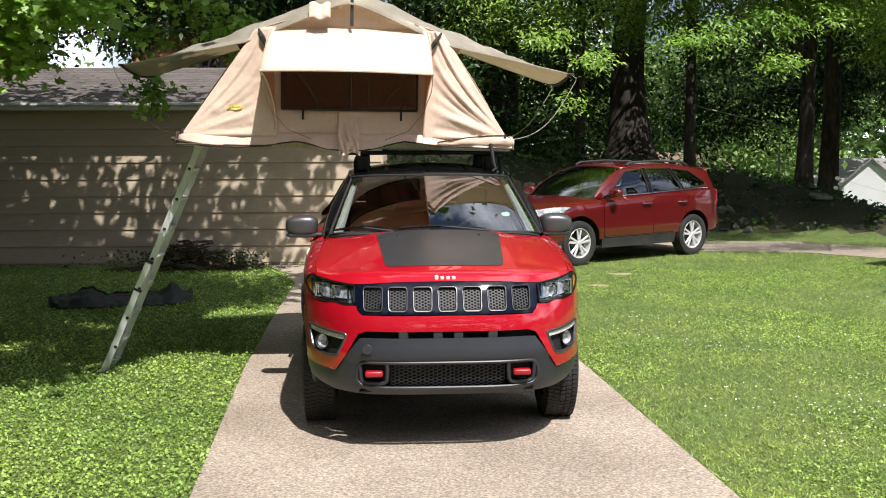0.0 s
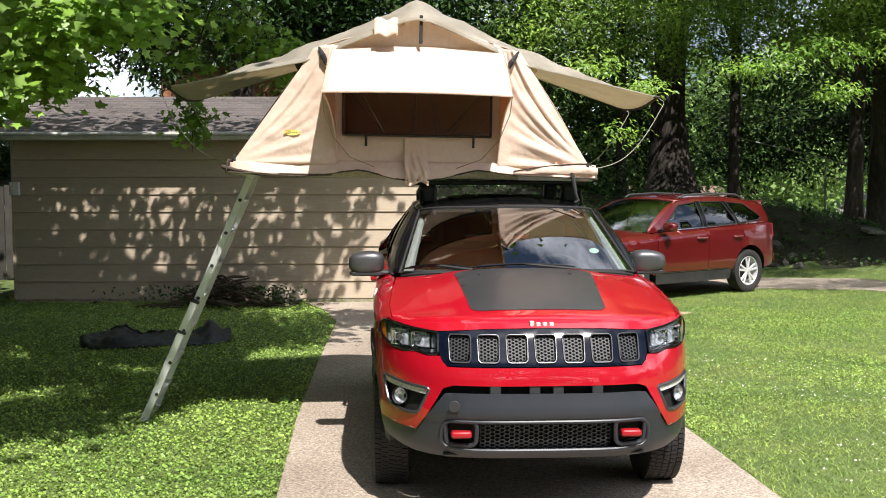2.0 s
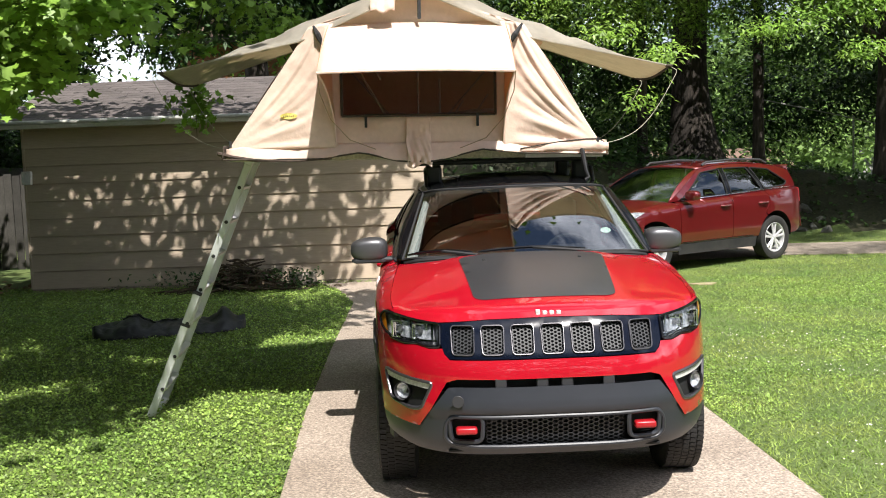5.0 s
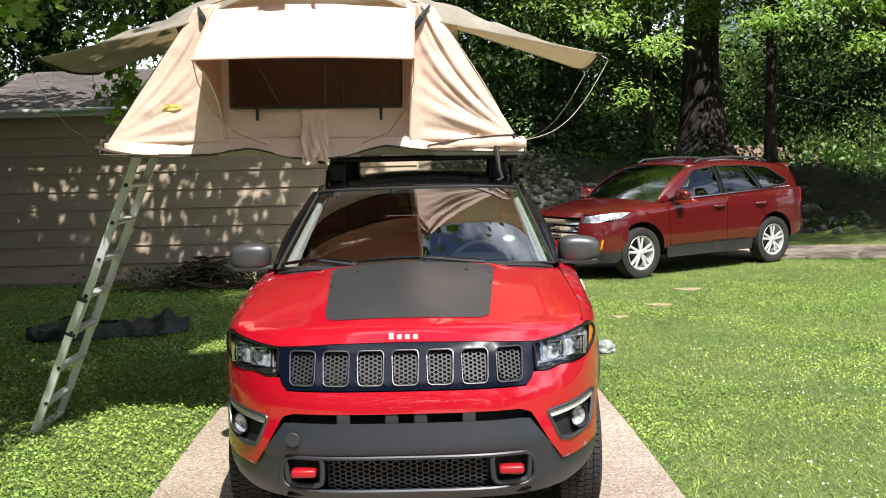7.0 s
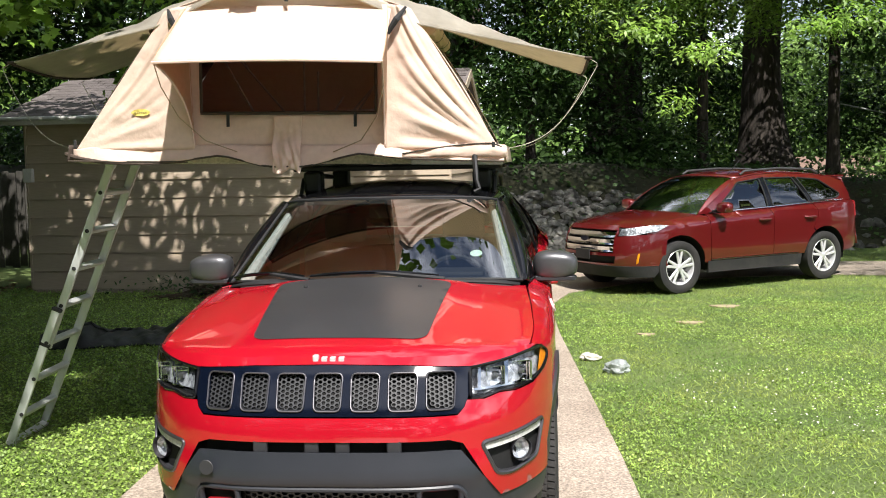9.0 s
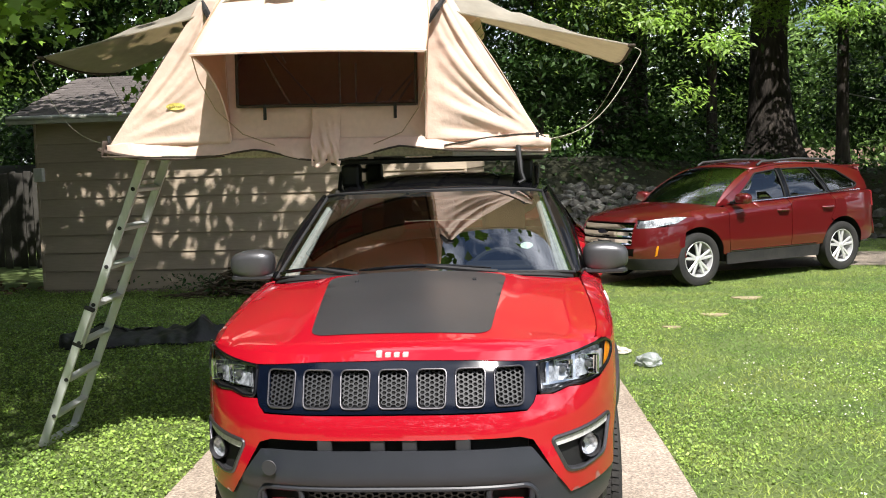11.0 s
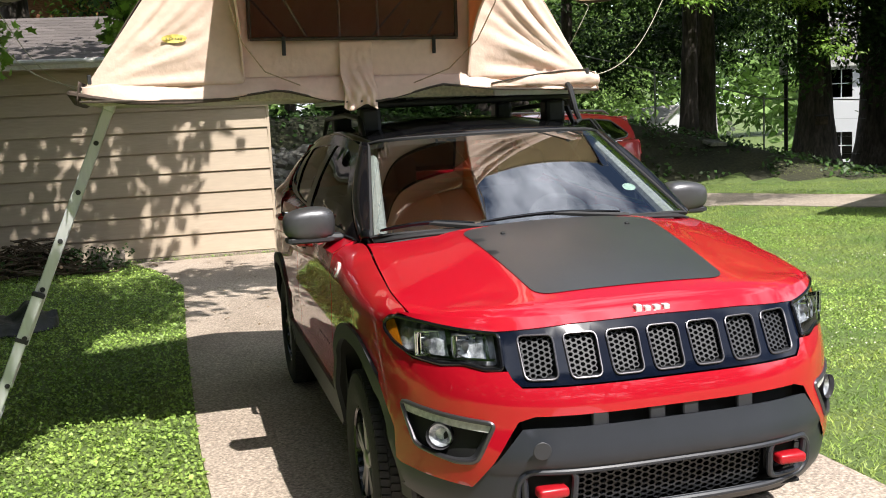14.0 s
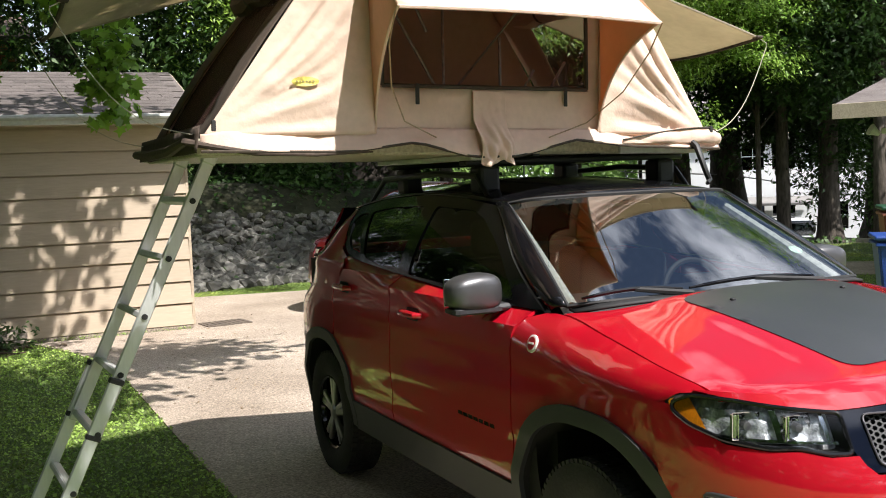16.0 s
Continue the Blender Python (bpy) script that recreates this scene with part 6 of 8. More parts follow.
ring = [(x, e_nose(x, 0.985)[1]) for x in np.linspace(-0.72, 0.72, 25)] + [(e_edge(y) - 0.004, y) for y in np.linspace(0.55, 1.34, 12)] + [(x, 1.10 + 0.27 * (x / 0.8) ** 2) for x in np.linspace(0.78, -0.78, 17)] + [(-e_edge(y) + 0.004, y) for y in np.linspace(1.34, 0.55, 12)]
panel("hood", ring, [], e_hood, 0.07, M["maroon"], car, "", 0.012, (0, 0, 1))


def e_wind(u, w):
    k = 2 * u - 1
    return Vector((0.79 * k, 1.12 + 0.24 * k * k, 1.135 - 0.05 * k * k)).lerp(Vector((0.62 * k, 2.06 + 0.12 * k * k, 1.622 - 0.03 * k * k)), w) + Vector((0, -0.05, 0.045)) * 4 * w * (1 - w)


sheet_out(sheet("windshield", e_wind, 14, 8, M["windshield"], car, "raked windshield", 0), (0, -1, 1))
for sgn, u in ((-1, 0), (1, 1)):
    sheet("windshield_pillar", lambda a, w: e_wind(u, w).lerp(Vector(e_green(sgn, 1.36 + 0.84 * w, 1.09 + 0.485 * w)), a), 4, 8, M["maroon"], car, "", 0.012)


def e_roof(u, w):
    k = 2 * u - 1
    y0 = 2.062 + 0.125 * k * k
    y = y0 + (4.45 - y0) * w
    zc = float(glide(y, [2.06, 2.5, 3.1, 3.8, 4.45], [1.624, 1.685, 1.70, 1.655, 1.56]))
    x = 0.642 * k
    return Vector((x, y, zc - (zc - float(glide(y, ERL_Y, ERL_Z))) * abs(k) ** 2.6))


sheet("roof", e_roof, 16, 16, M["maroon"], car, "", 0.012)
sheet("tailgate", lambda u, w: Vector((0.80 * (2 * u - 1) * (1 - 0.2 * w), 4.64 - 0.2 * w * w, 0.5 + 1.05 * w)), 8, 8, M["maroon"], car, "", 0.012)
part("spoiler", boxed((-0.58, 4.36, 1.55), (0.58, 4.58, 1.585), 0.012), M["maroon"], car)
bm = bmesh.new()
box(bm, (-0.65, 0.35, 0.28), (0.65, 4.5, 0.6))
box(bm, (-0.85, 1.45, 0.3), (0.85, 3.3, 0.55))
box(bm, (-0.6, 0.4, 0.5), (0.6, 1.5, 0.95))
box(bm, (-0.8, 1.5, 0.9), (0.8, 1.75, 1.10))
part("underbody", bm, M["void"], car, "dark underbody")
for x in (-0.38, 0.38):
    st = part("front_seat", boxed((x - 0.25, 2.5, 0.7), (x + 0.25, 2.68, 1.25), 0.06, None, 2), M["seat_cloth"], car, smooth=True)
    part("headrest", boxed((x - 0.13, 2.56, 1.27), (x + 0.13, 2.67, 1.44), 0.04, None, 2), M["seat_cloth"], st, smooth=True)
part("aerial", tubed([(0.45, 2.25, 1.63), (0.50, 2.45, 1.85)], 0.006, 5), M["void"], car, "short roof aerial")


# ---- trees and woods ----
def trunk_mesh(base, r, tall, lean=(0, 0), limbs=(), seed=0, flare=1.6, sides=14):
    """A tapered trunk with a flared foot and limbs (start height, direction, length, radius)."""
    bm = bmesh.new()
    rng = random.Random(seed)
    base = Vector(base)
    def path(s):
        return base + Vector((lean[0] * s + 0.04 * r * 4 * math.sin(s * 0.7 + seed), lean[1] * s, s))
    n = 14
    hs = [-0.3, 0, 0.12, 0.3, 0.6] + [0.6 + (tall - 0.6) * (i / n) for i in range(1, n + 1)]
    tube(bm, [path(s) for s in hs], [r * (1 + (flare - 1) * math.exp(-max(s, 0) * 2.4 / max(r * 3, 0.3)) - 0.55 * max(s, 0) / tall) for s in hs], sides)
    for h, d, ln, lr in limbs:
        d = Vector(d).normalized()
        pts = [path(h) + d * ln * t + Vector((0.05 * rng.uniform(-1, 1) * ln * t, 0.05 * rng.uniform(-1, 1) * ln * t, 0.12 * ln * t * t)) for t in (0, 0.2, 0.45, 0.7, 1)]
        tube(bm, pts, [lr, lr * 0.85, lr * 0.65, lr * 0.42, lr * 0.15], 8)
        for t in (0.45, 0.7):
            q = pts[2] if t < 0.5 else pts[3]
            e = (d + Vector((rng.uniform(-1, 1), rng.uniform(-1, 1), rng.uniform(-0.2, 0.8)))).normalized()
            tube(bm, [q, q + e * ln * 0.25, q + e * ln * 0.45 + Vector((0, 0, -0.03 * ln))], [lr * 0.4, lr * 0.25, lr * 0.08], 6)
    for v in bm.verts:
        c = noise.noise(Vector((v.co.x * 5, v.co.y * 5, v.co.z * 1.2)))
        v.co += Vector((v.co.x - base.x, v.co.y - base.y, 0)).normalized() * c * r * 0.12
    return bm


def crown_points(blobs, clumps, per, spread, seed, flat=0.55):
    """Leaf places in clumps through a set of ellipsoids (centre, radii), denser towards the outside."""
    rng = np.random.default_rng(seed)
    vol = np.array([b[1][0] * b[1][1] * b[1][2] for b in blobs]) ** 0.8
    pick = rng.choice(len(blobs), clumps, p=vol / vol.sum())
    c = np.array([b[0] for b in blobs], float)[pick]
    r = np.array([b[1] for b in blobs], float)[pick]
    d = rng.normal(size=(clumps, 3))
    d /= np.linalg.norm(d, axis=1, keepdims=True)
    at = c + d * r * (rng.uniform(0, 1, (clumps, 1)) ** 0.4)
    size = rng.uniform(0.6, 1.4, (clumps, 1, 1)) * spread
    off = rng.normal(size=(clumps, per, 3)) * size * np.array([1, 1, flat])
    pts = (at[:, None] + off).reshape(-1, 3)
    nrm = rng.normal(size=pts.shape) * 0.55 + np.array([0, 0, 1.0]) + np.repeat(d, per, 0) * 0.45
    return pts, nrm


def tree(name, label, x, y, r, tall, blobs, clumps, per, spread, leaf, material, seed, lean=(0, 0), limbs=(), aspect=0.45, lobes=0, flare=1.6, droop=0.0):
    z = float(height(x, y))
    t = thing(name, pose(0, 0, 0), label, "tree")
    # trunks right of x 10.5 take the lightened bark
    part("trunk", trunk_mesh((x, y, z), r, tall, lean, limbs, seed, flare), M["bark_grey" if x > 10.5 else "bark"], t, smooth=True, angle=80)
    pts, nrm = crown_points(blobs, clumps, per, spread, seed)
    spin = None
    if droop:
        rng = np.random.default_rng(seed + 5)
        spin = rng.normal(size=pts.shape) * np.array([1, 1, 0.5]) + np.array([0, 0, -droop])
    put("crown", leaf_mesh("crown", pts, nrm, leaf, material, aspect, lobes, seed, spin), t)
    return t


wood = "tall shade tree with a furrowed dark trunk"
# (x, y, radius, trunk height, crown centre height, crown radii, clumps)
WOODS = [
    (5.95, 26.5, 0.48, 12, 10.0, (4.2, 3.5, 5.0), 900),
    (7.15, 25.0, 0.14, 9, 7.5, (2.6, 2.2, 3.4), 420),
    (9.75, 24.2, 0.2, 9, 8.0, (3.0, 2.6, 3.6), 520),
    (11.05, 26.0, 0.25, 12, 9.5, (4.0, 3.4, 4.6), 800),
    (13.4, 25.0, 0.42, 11, 8.2, (3.6, 3.0, 4.2), 800),
    (15.9, 26.0, 0.46, 11, 8.5, (3.8, 3.0, 4.2), 750),
    (15.2, 20.0, 0.16, 9, 7.0, (2.8, 2.6, 3.4), 500),
    (18.6, 23.0, 0.45, 11, 8.5, (4.0, 3.4, 4.6), 800),
    (2.4, 27.0, 0.4, 12, 9.5, (4.0, 3.4, 5.0), 850),
    (-1.0, 25.0, 0.3, 12, 9.0, (3.6, 3.2, 4.6), 750),
    (4.2, 24.0, 0.12, 9, 7.0, (2.6, 2.2, 3.6), 460),
    (0.6, 23.2, 0.1, 8, 6.0, (2.2, 2.0, 3.0), 420),
    (-4.5, 24.5, 0.3, 12, 8.5, (4.0, 3.0, 5.0), 800),
    (-8.5, 23.0, 0.35, 12, 8.0, (4.0, 3.4, 5.0), 800),
    (-12.0, 20.0, 0.35, 12, 7.5, (4.0, 4.0, 5.0), 700),
    (3.2, 31.0, 0.3, 12, 8.0, (4.5, 3.0, 6.0), 700),
    (-3.0, 31.0, 0.3, 12, 8.0, (5.0, 3.0, 6.0), 700),
    (13.75, 22.2, 0.07, 7, 5.0, (1.6, 1.4, 1.8), 160),
    (14.65, 22.4, 0.17, 9, 6.5, (2.0, 1.8, 2.2), 220),
    (15.7, 22.0, 0.25, 10, 7.0, (2.4, 2.0, 2.6), 260),
    (20.5, 24.0, 0.3, 10, 7.5, (4.0, 3.4, 4.4), 600),
]
for i, (x, y, r, tall, ch, cr, n) in enumerate(WOODS):
    rng = random.Random(i)
    z = float(height(x, y))
    blobs = [((x, y, z + ch), cr)] + [((x + rng.uniform(-1, 1) * cr[0] * 0.8, y + rng.uniform(-1, 1) * cr[1] * 0.7, z + ch + rng.uniform(-0.75, 0.5) * cr[2]), (cr[0] * 0.5, cr[1] * 0.5, cr[2] * 0.35)) for _ in range(5)]
    limbs = [(tall * rng.uniform(0.35, 0.6), (rng.uniform(-1, 1), rng.uniform(-1, 0.6), rng.uniform(0.4, 0.9)), rng.uniform(2.5, 4.0), r * 0.45) for _ in range(4)]
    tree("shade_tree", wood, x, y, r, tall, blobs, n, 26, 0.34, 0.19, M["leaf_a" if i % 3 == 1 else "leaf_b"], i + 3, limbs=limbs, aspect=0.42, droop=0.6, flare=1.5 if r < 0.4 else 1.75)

# understorey on the bank, and far woods
rng = np.random.default_rng(11)
blobs = [((x, foot_y(x) + rng.uniform(2.5, 9), rng.uniform(1.4, 4.2) if x > -1.0 else rng.uniform(1.4, 2.6)), (rng.uniform(1.0, 2.0), rng.uniform(0.8, 1.5), rng.uniform(0.8, 1.8) if x > -1.0 else 0.9)) for x in rng.uniform(-13, 4.2, 32)]
pts, nrm = crown_points(blobs, 2500, 19, 0.3, 12)
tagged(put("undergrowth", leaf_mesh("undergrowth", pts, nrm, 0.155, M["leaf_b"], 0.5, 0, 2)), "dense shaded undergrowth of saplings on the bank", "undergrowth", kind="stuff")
blobs = [((x, rng.uniform(62, 90), rng.uniform(2, 9)), (rng.uniform(4, 8), rng.uniform(3, 5), rng.uniform(4, 8))) for x in np.linspace(-70, 110, 60)]
blobs = [b if abs(b[0][0] - 0.46 * b[0][1]) > 6.5 else ((b[0][0], b[0][1], 9.0), (6.0, 4.0, 5.5)) for b in blobs]
blobs = [b if not -0.39 < b[0][0] / b[0][1] < -0.24 else ((b[0][0], b[0][1], 2.8), (5.5, 3.0, 4.8)) for b in blobs]
pts, nrm = crown_points(blobs, 5200, 9, 0.9, 13)
blobs += [((x, rng.uniform(165, 185), 6), (14, 6, 11)) for x in np.linspace(40, 130, 9)]
pts2, nrm2 = crown_points(blobs[-9:], 900, 14, 1.6, 33)
pts, nrm = np.concatenate([pts, pts2]), np.concatenate([nrm, nrm2])
tagged(put("far_woods", leaf_mesh("far_woods", pts, nrm, np.where(pts[:, 1] > 130, 1.8, 0.98), M["far_leaf"], 0.6, 0, 3)), "far sunlit line of green trees", "woods", kind="stuff")

# low front foliage that hangs before the trunks, with unseen shading boughs above it
rng = np.random.default_rng(15)
FRONT = [
    ((5.0, 22.5, 5.5), (2.0, 1.3, 1.2)), ((7.6, 21.0, 5.3), (2.2, 1.4, 1.2)), ((11.9, 21.6, 5.2), (2.6, 1.5, 1.5)),
    ((8.6, 19.3, 6.2), (3.0, 2.0, 1.5)), ((3.0, 23.0, 5.6), (2.2, 1.6, 1.8)), 
    ((-5.0, 22.6, 6.2), (3.0, 1.4, 1.5)), ((6.2, 19.5, 7.0), (3.2, 2.4, 1.6)), ((-9.4, 20.0, 6.0), (2.6, 2.0, 1.7)),
    # last two in this row: unseen boughs added to shade the bank
    ((12.8, 21.2, 5.6), (2.1, 1.3, 1.7)), ((2.0, 17.2, 6.6), (3.4, 1.5, 0.7)), ((7.0, 17.0, 6.7), (3.0, 1.6, 0.7)),
]
# High boughs out of view, added to cast shade on bank, trunks and lane.
FRONT += [((x, float(foot_y(x - 2.0)) - 4.1, 8.6), (1.9, 1.25, 0.5)) for x in (1.6, 4.4, 7.2, 10.0)]
FRONT += [((9.6, 12.9, 8.6), (1.9, 0.9, 0.45)), ((13.0, 11.4, 8.6), (1.7, 0.9, 0.45))]
FRONT += [((x, y, 8.8), (1.7, 1.3, 0.5)) for x, y in ((6.5, 20.3), (10.0, 20.6), (13.5, 22.6), (16.5, 20.3))]
FRONT += [((x, float(foot_y(x - 2.0)) - 2.5, 8.9), (1.6, 1.0, 0.45)) for x in (0.6, 3.2, 5.8)]
FRONT += [((c[0] + rng.uniform(-1, 1) * r[0], c[1] + rng.uniform(-1, 0.4) * r[1], c[2] + rng.uniform(-0.9, 0.6) * r[2]), (r[0] * 0.42, r[1] * 0.45, r[2] * 0.4)) for c, r in FRONT for _ in range(5)]
pts, nrm = crown_points(FRONT, 7100, 26, 0.22, 16)
nrm = nrm + np.array([0.15, -0.5, 0.1])
spin = rng.normal(size=pts.shape) * np.array([1, 1, 0.4]) + np.array([0, 0, -0.8])
tagged(put("hanging_foliage", leaf_mesh("hanging_foliage", pts, nrm, 0.118, M["leaf_a"], 0.34, 0, 17, spin)), "bright drooping foliage of the shade trees", "foliage", kind="stuff")

# sunlit sprays that hang before the woods
SPRAYS = [((2.5, 17.2, 3.70), (0.35, 0.3, 0.2), 12), ((3.3, 17.2, 3.35), (0.2, 0.2, 0.14), 8), ((2.9, 17.2, 2.62), (0.12, 0.14, 0.12), 4),
          ((5.0, 17.2, 3.62), (0.3, 0.3, 0.14), 12), ((5.6, 17.1, 3.85), (0.5, 0.3, 0.3), 12), ((6.4, 17.2, 3.95), (0.5, 0.3, 0.3), 12), ((6.6, 17.2, 3.3), (0.3, 0.3, 0.14), 11), ((7.5, 17.2, 4.0), (0.5, 0.3, 0.4), 7),
          ((10.6, 19.7, 4.2), (0.7, 0.4, 0.35), 26), ((11.6, 19.7, 3.9), (0.7, 0.4, 0.35), 34), ((12.4, 19.8, 3.7), (0.5, 0.4, 0.35), 26), ((10.0, 19.8, 4.9), (0.7, 0.4, 0.4), 18), ((12.2, 19.7, 4.8), (0.9, 0.4, 0.4), 32), ((13.6, 20.0, 5.0), (0.9, 0.4, 0.45), 24), ((8.6, 20.0, 4.6), (0.6, 0.4, 0.4), 14), ((11.4, 19.8, 5.6), (1.4, 0.5, 0.4), 30), ((10.6, 20.0, 2.6), (0.4, 0.3, 0.3), 12)]
pp, nn = [], []
for i, (c, r, n) in enumerate(SPRAYS):
    a, b = crown_points([(c, r)], n, 30, 0.17, 170 + i, 0.45)
    pp.append(a)
    nn.append(b * 0.6 + np.array([0.2, -0.7, 0.5]))
pts, nrm = np.concatenate(pp), np.concatenate(nn)
spin = rng.normal(size=pts.shape) * np.array([1, 0.6, 0.4]) + np.array([0, -0.2, -0.8])
tagged(put("sunlit_sprays", leaf_mesh("sunlit_sprays", pts, nrm, 0.105, M["maple"], 0.36, 0, 181, spin)), "bright sunlit sprays of leaves before the woods", "foliage", kind="stuff")

# foliage coloured dark for shade towards the white house, and foliage beyond the crest of the bank
SHADE = [((1.2, 22.6, 4.6), (1.6, 1.2, 1.6)), ((-1.4, 23.0, 5.0), (2.4, 1.4, 2.0)), ((3.6, 23.0, 4.4), (1.6, 1.0, 1.2)), ((7.4, 23.6, 4.6), (1.6, 1.0, 1.0)), ((0.0, 22.4, 3.4), (1.6, 0.9, 1.2)), ((13.2, 24.5, 4.2), (1.9, 1.0, 1.9)), ((15.2, 24.2, 4.1), (1.8, 1.2, 2.0)), ((17.4, 24, 3.9), (1.8, 1.2, 2.0)), ((19.6, 23.5, 4.0), (2.0, 1.2, 2.3)), ((14.5, 25.4, 6.6), (3.0, 1.5, 1.8)), ((18.2, 24.4, 6.6), (3.2, 1.5, 1.9)), ((11.6, 25.4, 5.4), (1.6, 1.0, 1.5)), ((22.0, 22.5, 4.4), (2.2, 1.5, 3.0)), ((12.0, 28, 4.1), (1.8, 1.0, 1.7)), ((14.4, 30, 4.6), (2.0, 1.0, 2.2)), ((10.4, 28, 5.0), (1.5, 1.0, 1.3)), ((-5.0, 21, 6.2), (4.0, 1.0, 1.5)), ((-9.0, 20.2, 6.4), (3.0, 1.0, 1.7)), ((-1.5, 21.5, 6.0), (2.4, 1.0, 1.4)), ((13.0, 23.2, 2.9), (1.1, 0.8, 0.8)), ((15.0, 23.0, 2.8), (1.2, 0.8, 0.9)), ((16.8, 23.0, 2.7), (1.2, 0.8, 0.9)), ((18.5, 22.8, 2.6), (1.2, 0.8, 1.0)), ((15.9, 22.6, 1.1), (0.8, 0.6, 0.9)), ((17.5, 22.4, 1.2), (1.2, 0.6, 1.0)), ((19.4, 22.0, 1.3), (1.3, 0.6, 1.1)), ((12.3, 23.6, 2.2), (0.5, 0.6, 0.6)), ((14.3, 23.4, 2.1), (0.4, 0.6, 0.6))]
pts, nrm = crown_points(SHADE, 4300, 17, 0.26, 26)
LOW = [((17.2, 24.3, 3.0), (2.3, 0.9, 1.1)), ((20.2, 24.0, 2.9), (2.4, 1.0, 1.2)), ((14.9, 23.6, 3.2), (1.2, 0.8, 1.0)), ((22.6, 23.0, 2.8), (1.8, 1.0, 1.6)), ((18.6, 22.6, 0.2), (1.3, 0.6, 0.6)), ((20.6, 22.0, 0.2), (1.2, 0.6, 0.8))]
LOW += [((15.8, 22.0, 2.5), (1.0, 0.8, 1.3)), ((8.6, 29.0, 2.9), (1.0, 0.8, 1.5)), ((10.4, 29.2, 3.1), (1.3, 0.8, 1.4)), ((12.2, 29.4, 3.4), (1.2, 0.8, 1.3)), ((6.2, 28.6, 3.2), (1.2, 0.8, 1.7)), ((4.4, 27.6, 3.8), (1.3, 0.8, 1.5)), ((16.9, 24.3, 1.9), (1.4, 0.6, 0.4)), ((19.5, 24.0, 1.8), (1.5, 0.6, 0.5)), ((15.0, 21.4, 5.4), (2.4, 1.4, 1.3)), ((17.5, 20.6, 5.0), (2.4, 1.6, 1.5)), ((14.5, 20.5, 4.4), (2.4, 1.8, 1.8)), ((19.0, 17.0, 4.6), (2.6, 1.8, 1.8)), ((17.4, 21.2, 6.5), (2.6, 1.5, 1.3))]
more = crown_points(LOW, 3700, 18, 0.24, 36)
pts, nrm = np.concatenate([pts, more[0]]), np.concatenate([nrm, more[1]])
BEHIND = [((-7.6, 21.4, 4.85), (2.6, 0.6, 0.9)), ((-4.6, 21.4, 5.0), (1.8, 0.6, 0.85)), ((-9.8, 21.4, 4.2), (1.2, 0.6, 1.2)), ((-8.0, 21.4, 3.9), (0.7, 0.5, 0.5)), ((-5.5, 21.2, 4.15), (0.45, 0.4, 0.35)), ((-2.4, 21.4, 5.3), (1.2, 0.6, 0.9))]
more = crown_points(BEHIND, 760, 24, 0.24, 39)
pts, nrm = np.concatenate([pts, more[0]]), np.concatenate([nrm, more[1]])
spin = rng.normal(size=pts.shape) * np.array([1, 1, 0.4]) + np.array([0, 0, -0.8])
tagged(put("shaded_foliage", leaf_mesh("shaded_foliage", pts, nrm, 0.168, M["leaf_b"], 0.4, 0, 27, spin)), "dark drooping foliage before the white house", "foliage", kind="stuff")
BEYOND = [((8.0, 36, 3.2), (2.5, 1.5, 2.2)), ((13.0, 40, 2.4), (3.0, 1.5, 2.0)), ((10.4, 34, 4.6), (2.4, 1.5, 1.6)), ((16.8, 44, 3.4), (2.6, 1.5, 2.0)), ((5.0, 36, 3.2), (2.5, 1.5, 2.2)), ((21.0, 42, 5.5), (3.0, 1.5, 2.0))]
pts, nrm = crown_points(BEYOND, 900, 26, 0.5, 28)
tagged(put("sunlit_saplings", leaf_mesh("sunlit_saplings", pts, nrm, 0.22, M["far_leaf"], 0.6, 0, 29)), "sunlit saplings beyond the crest of the bank", "foliage", kind="stuff")

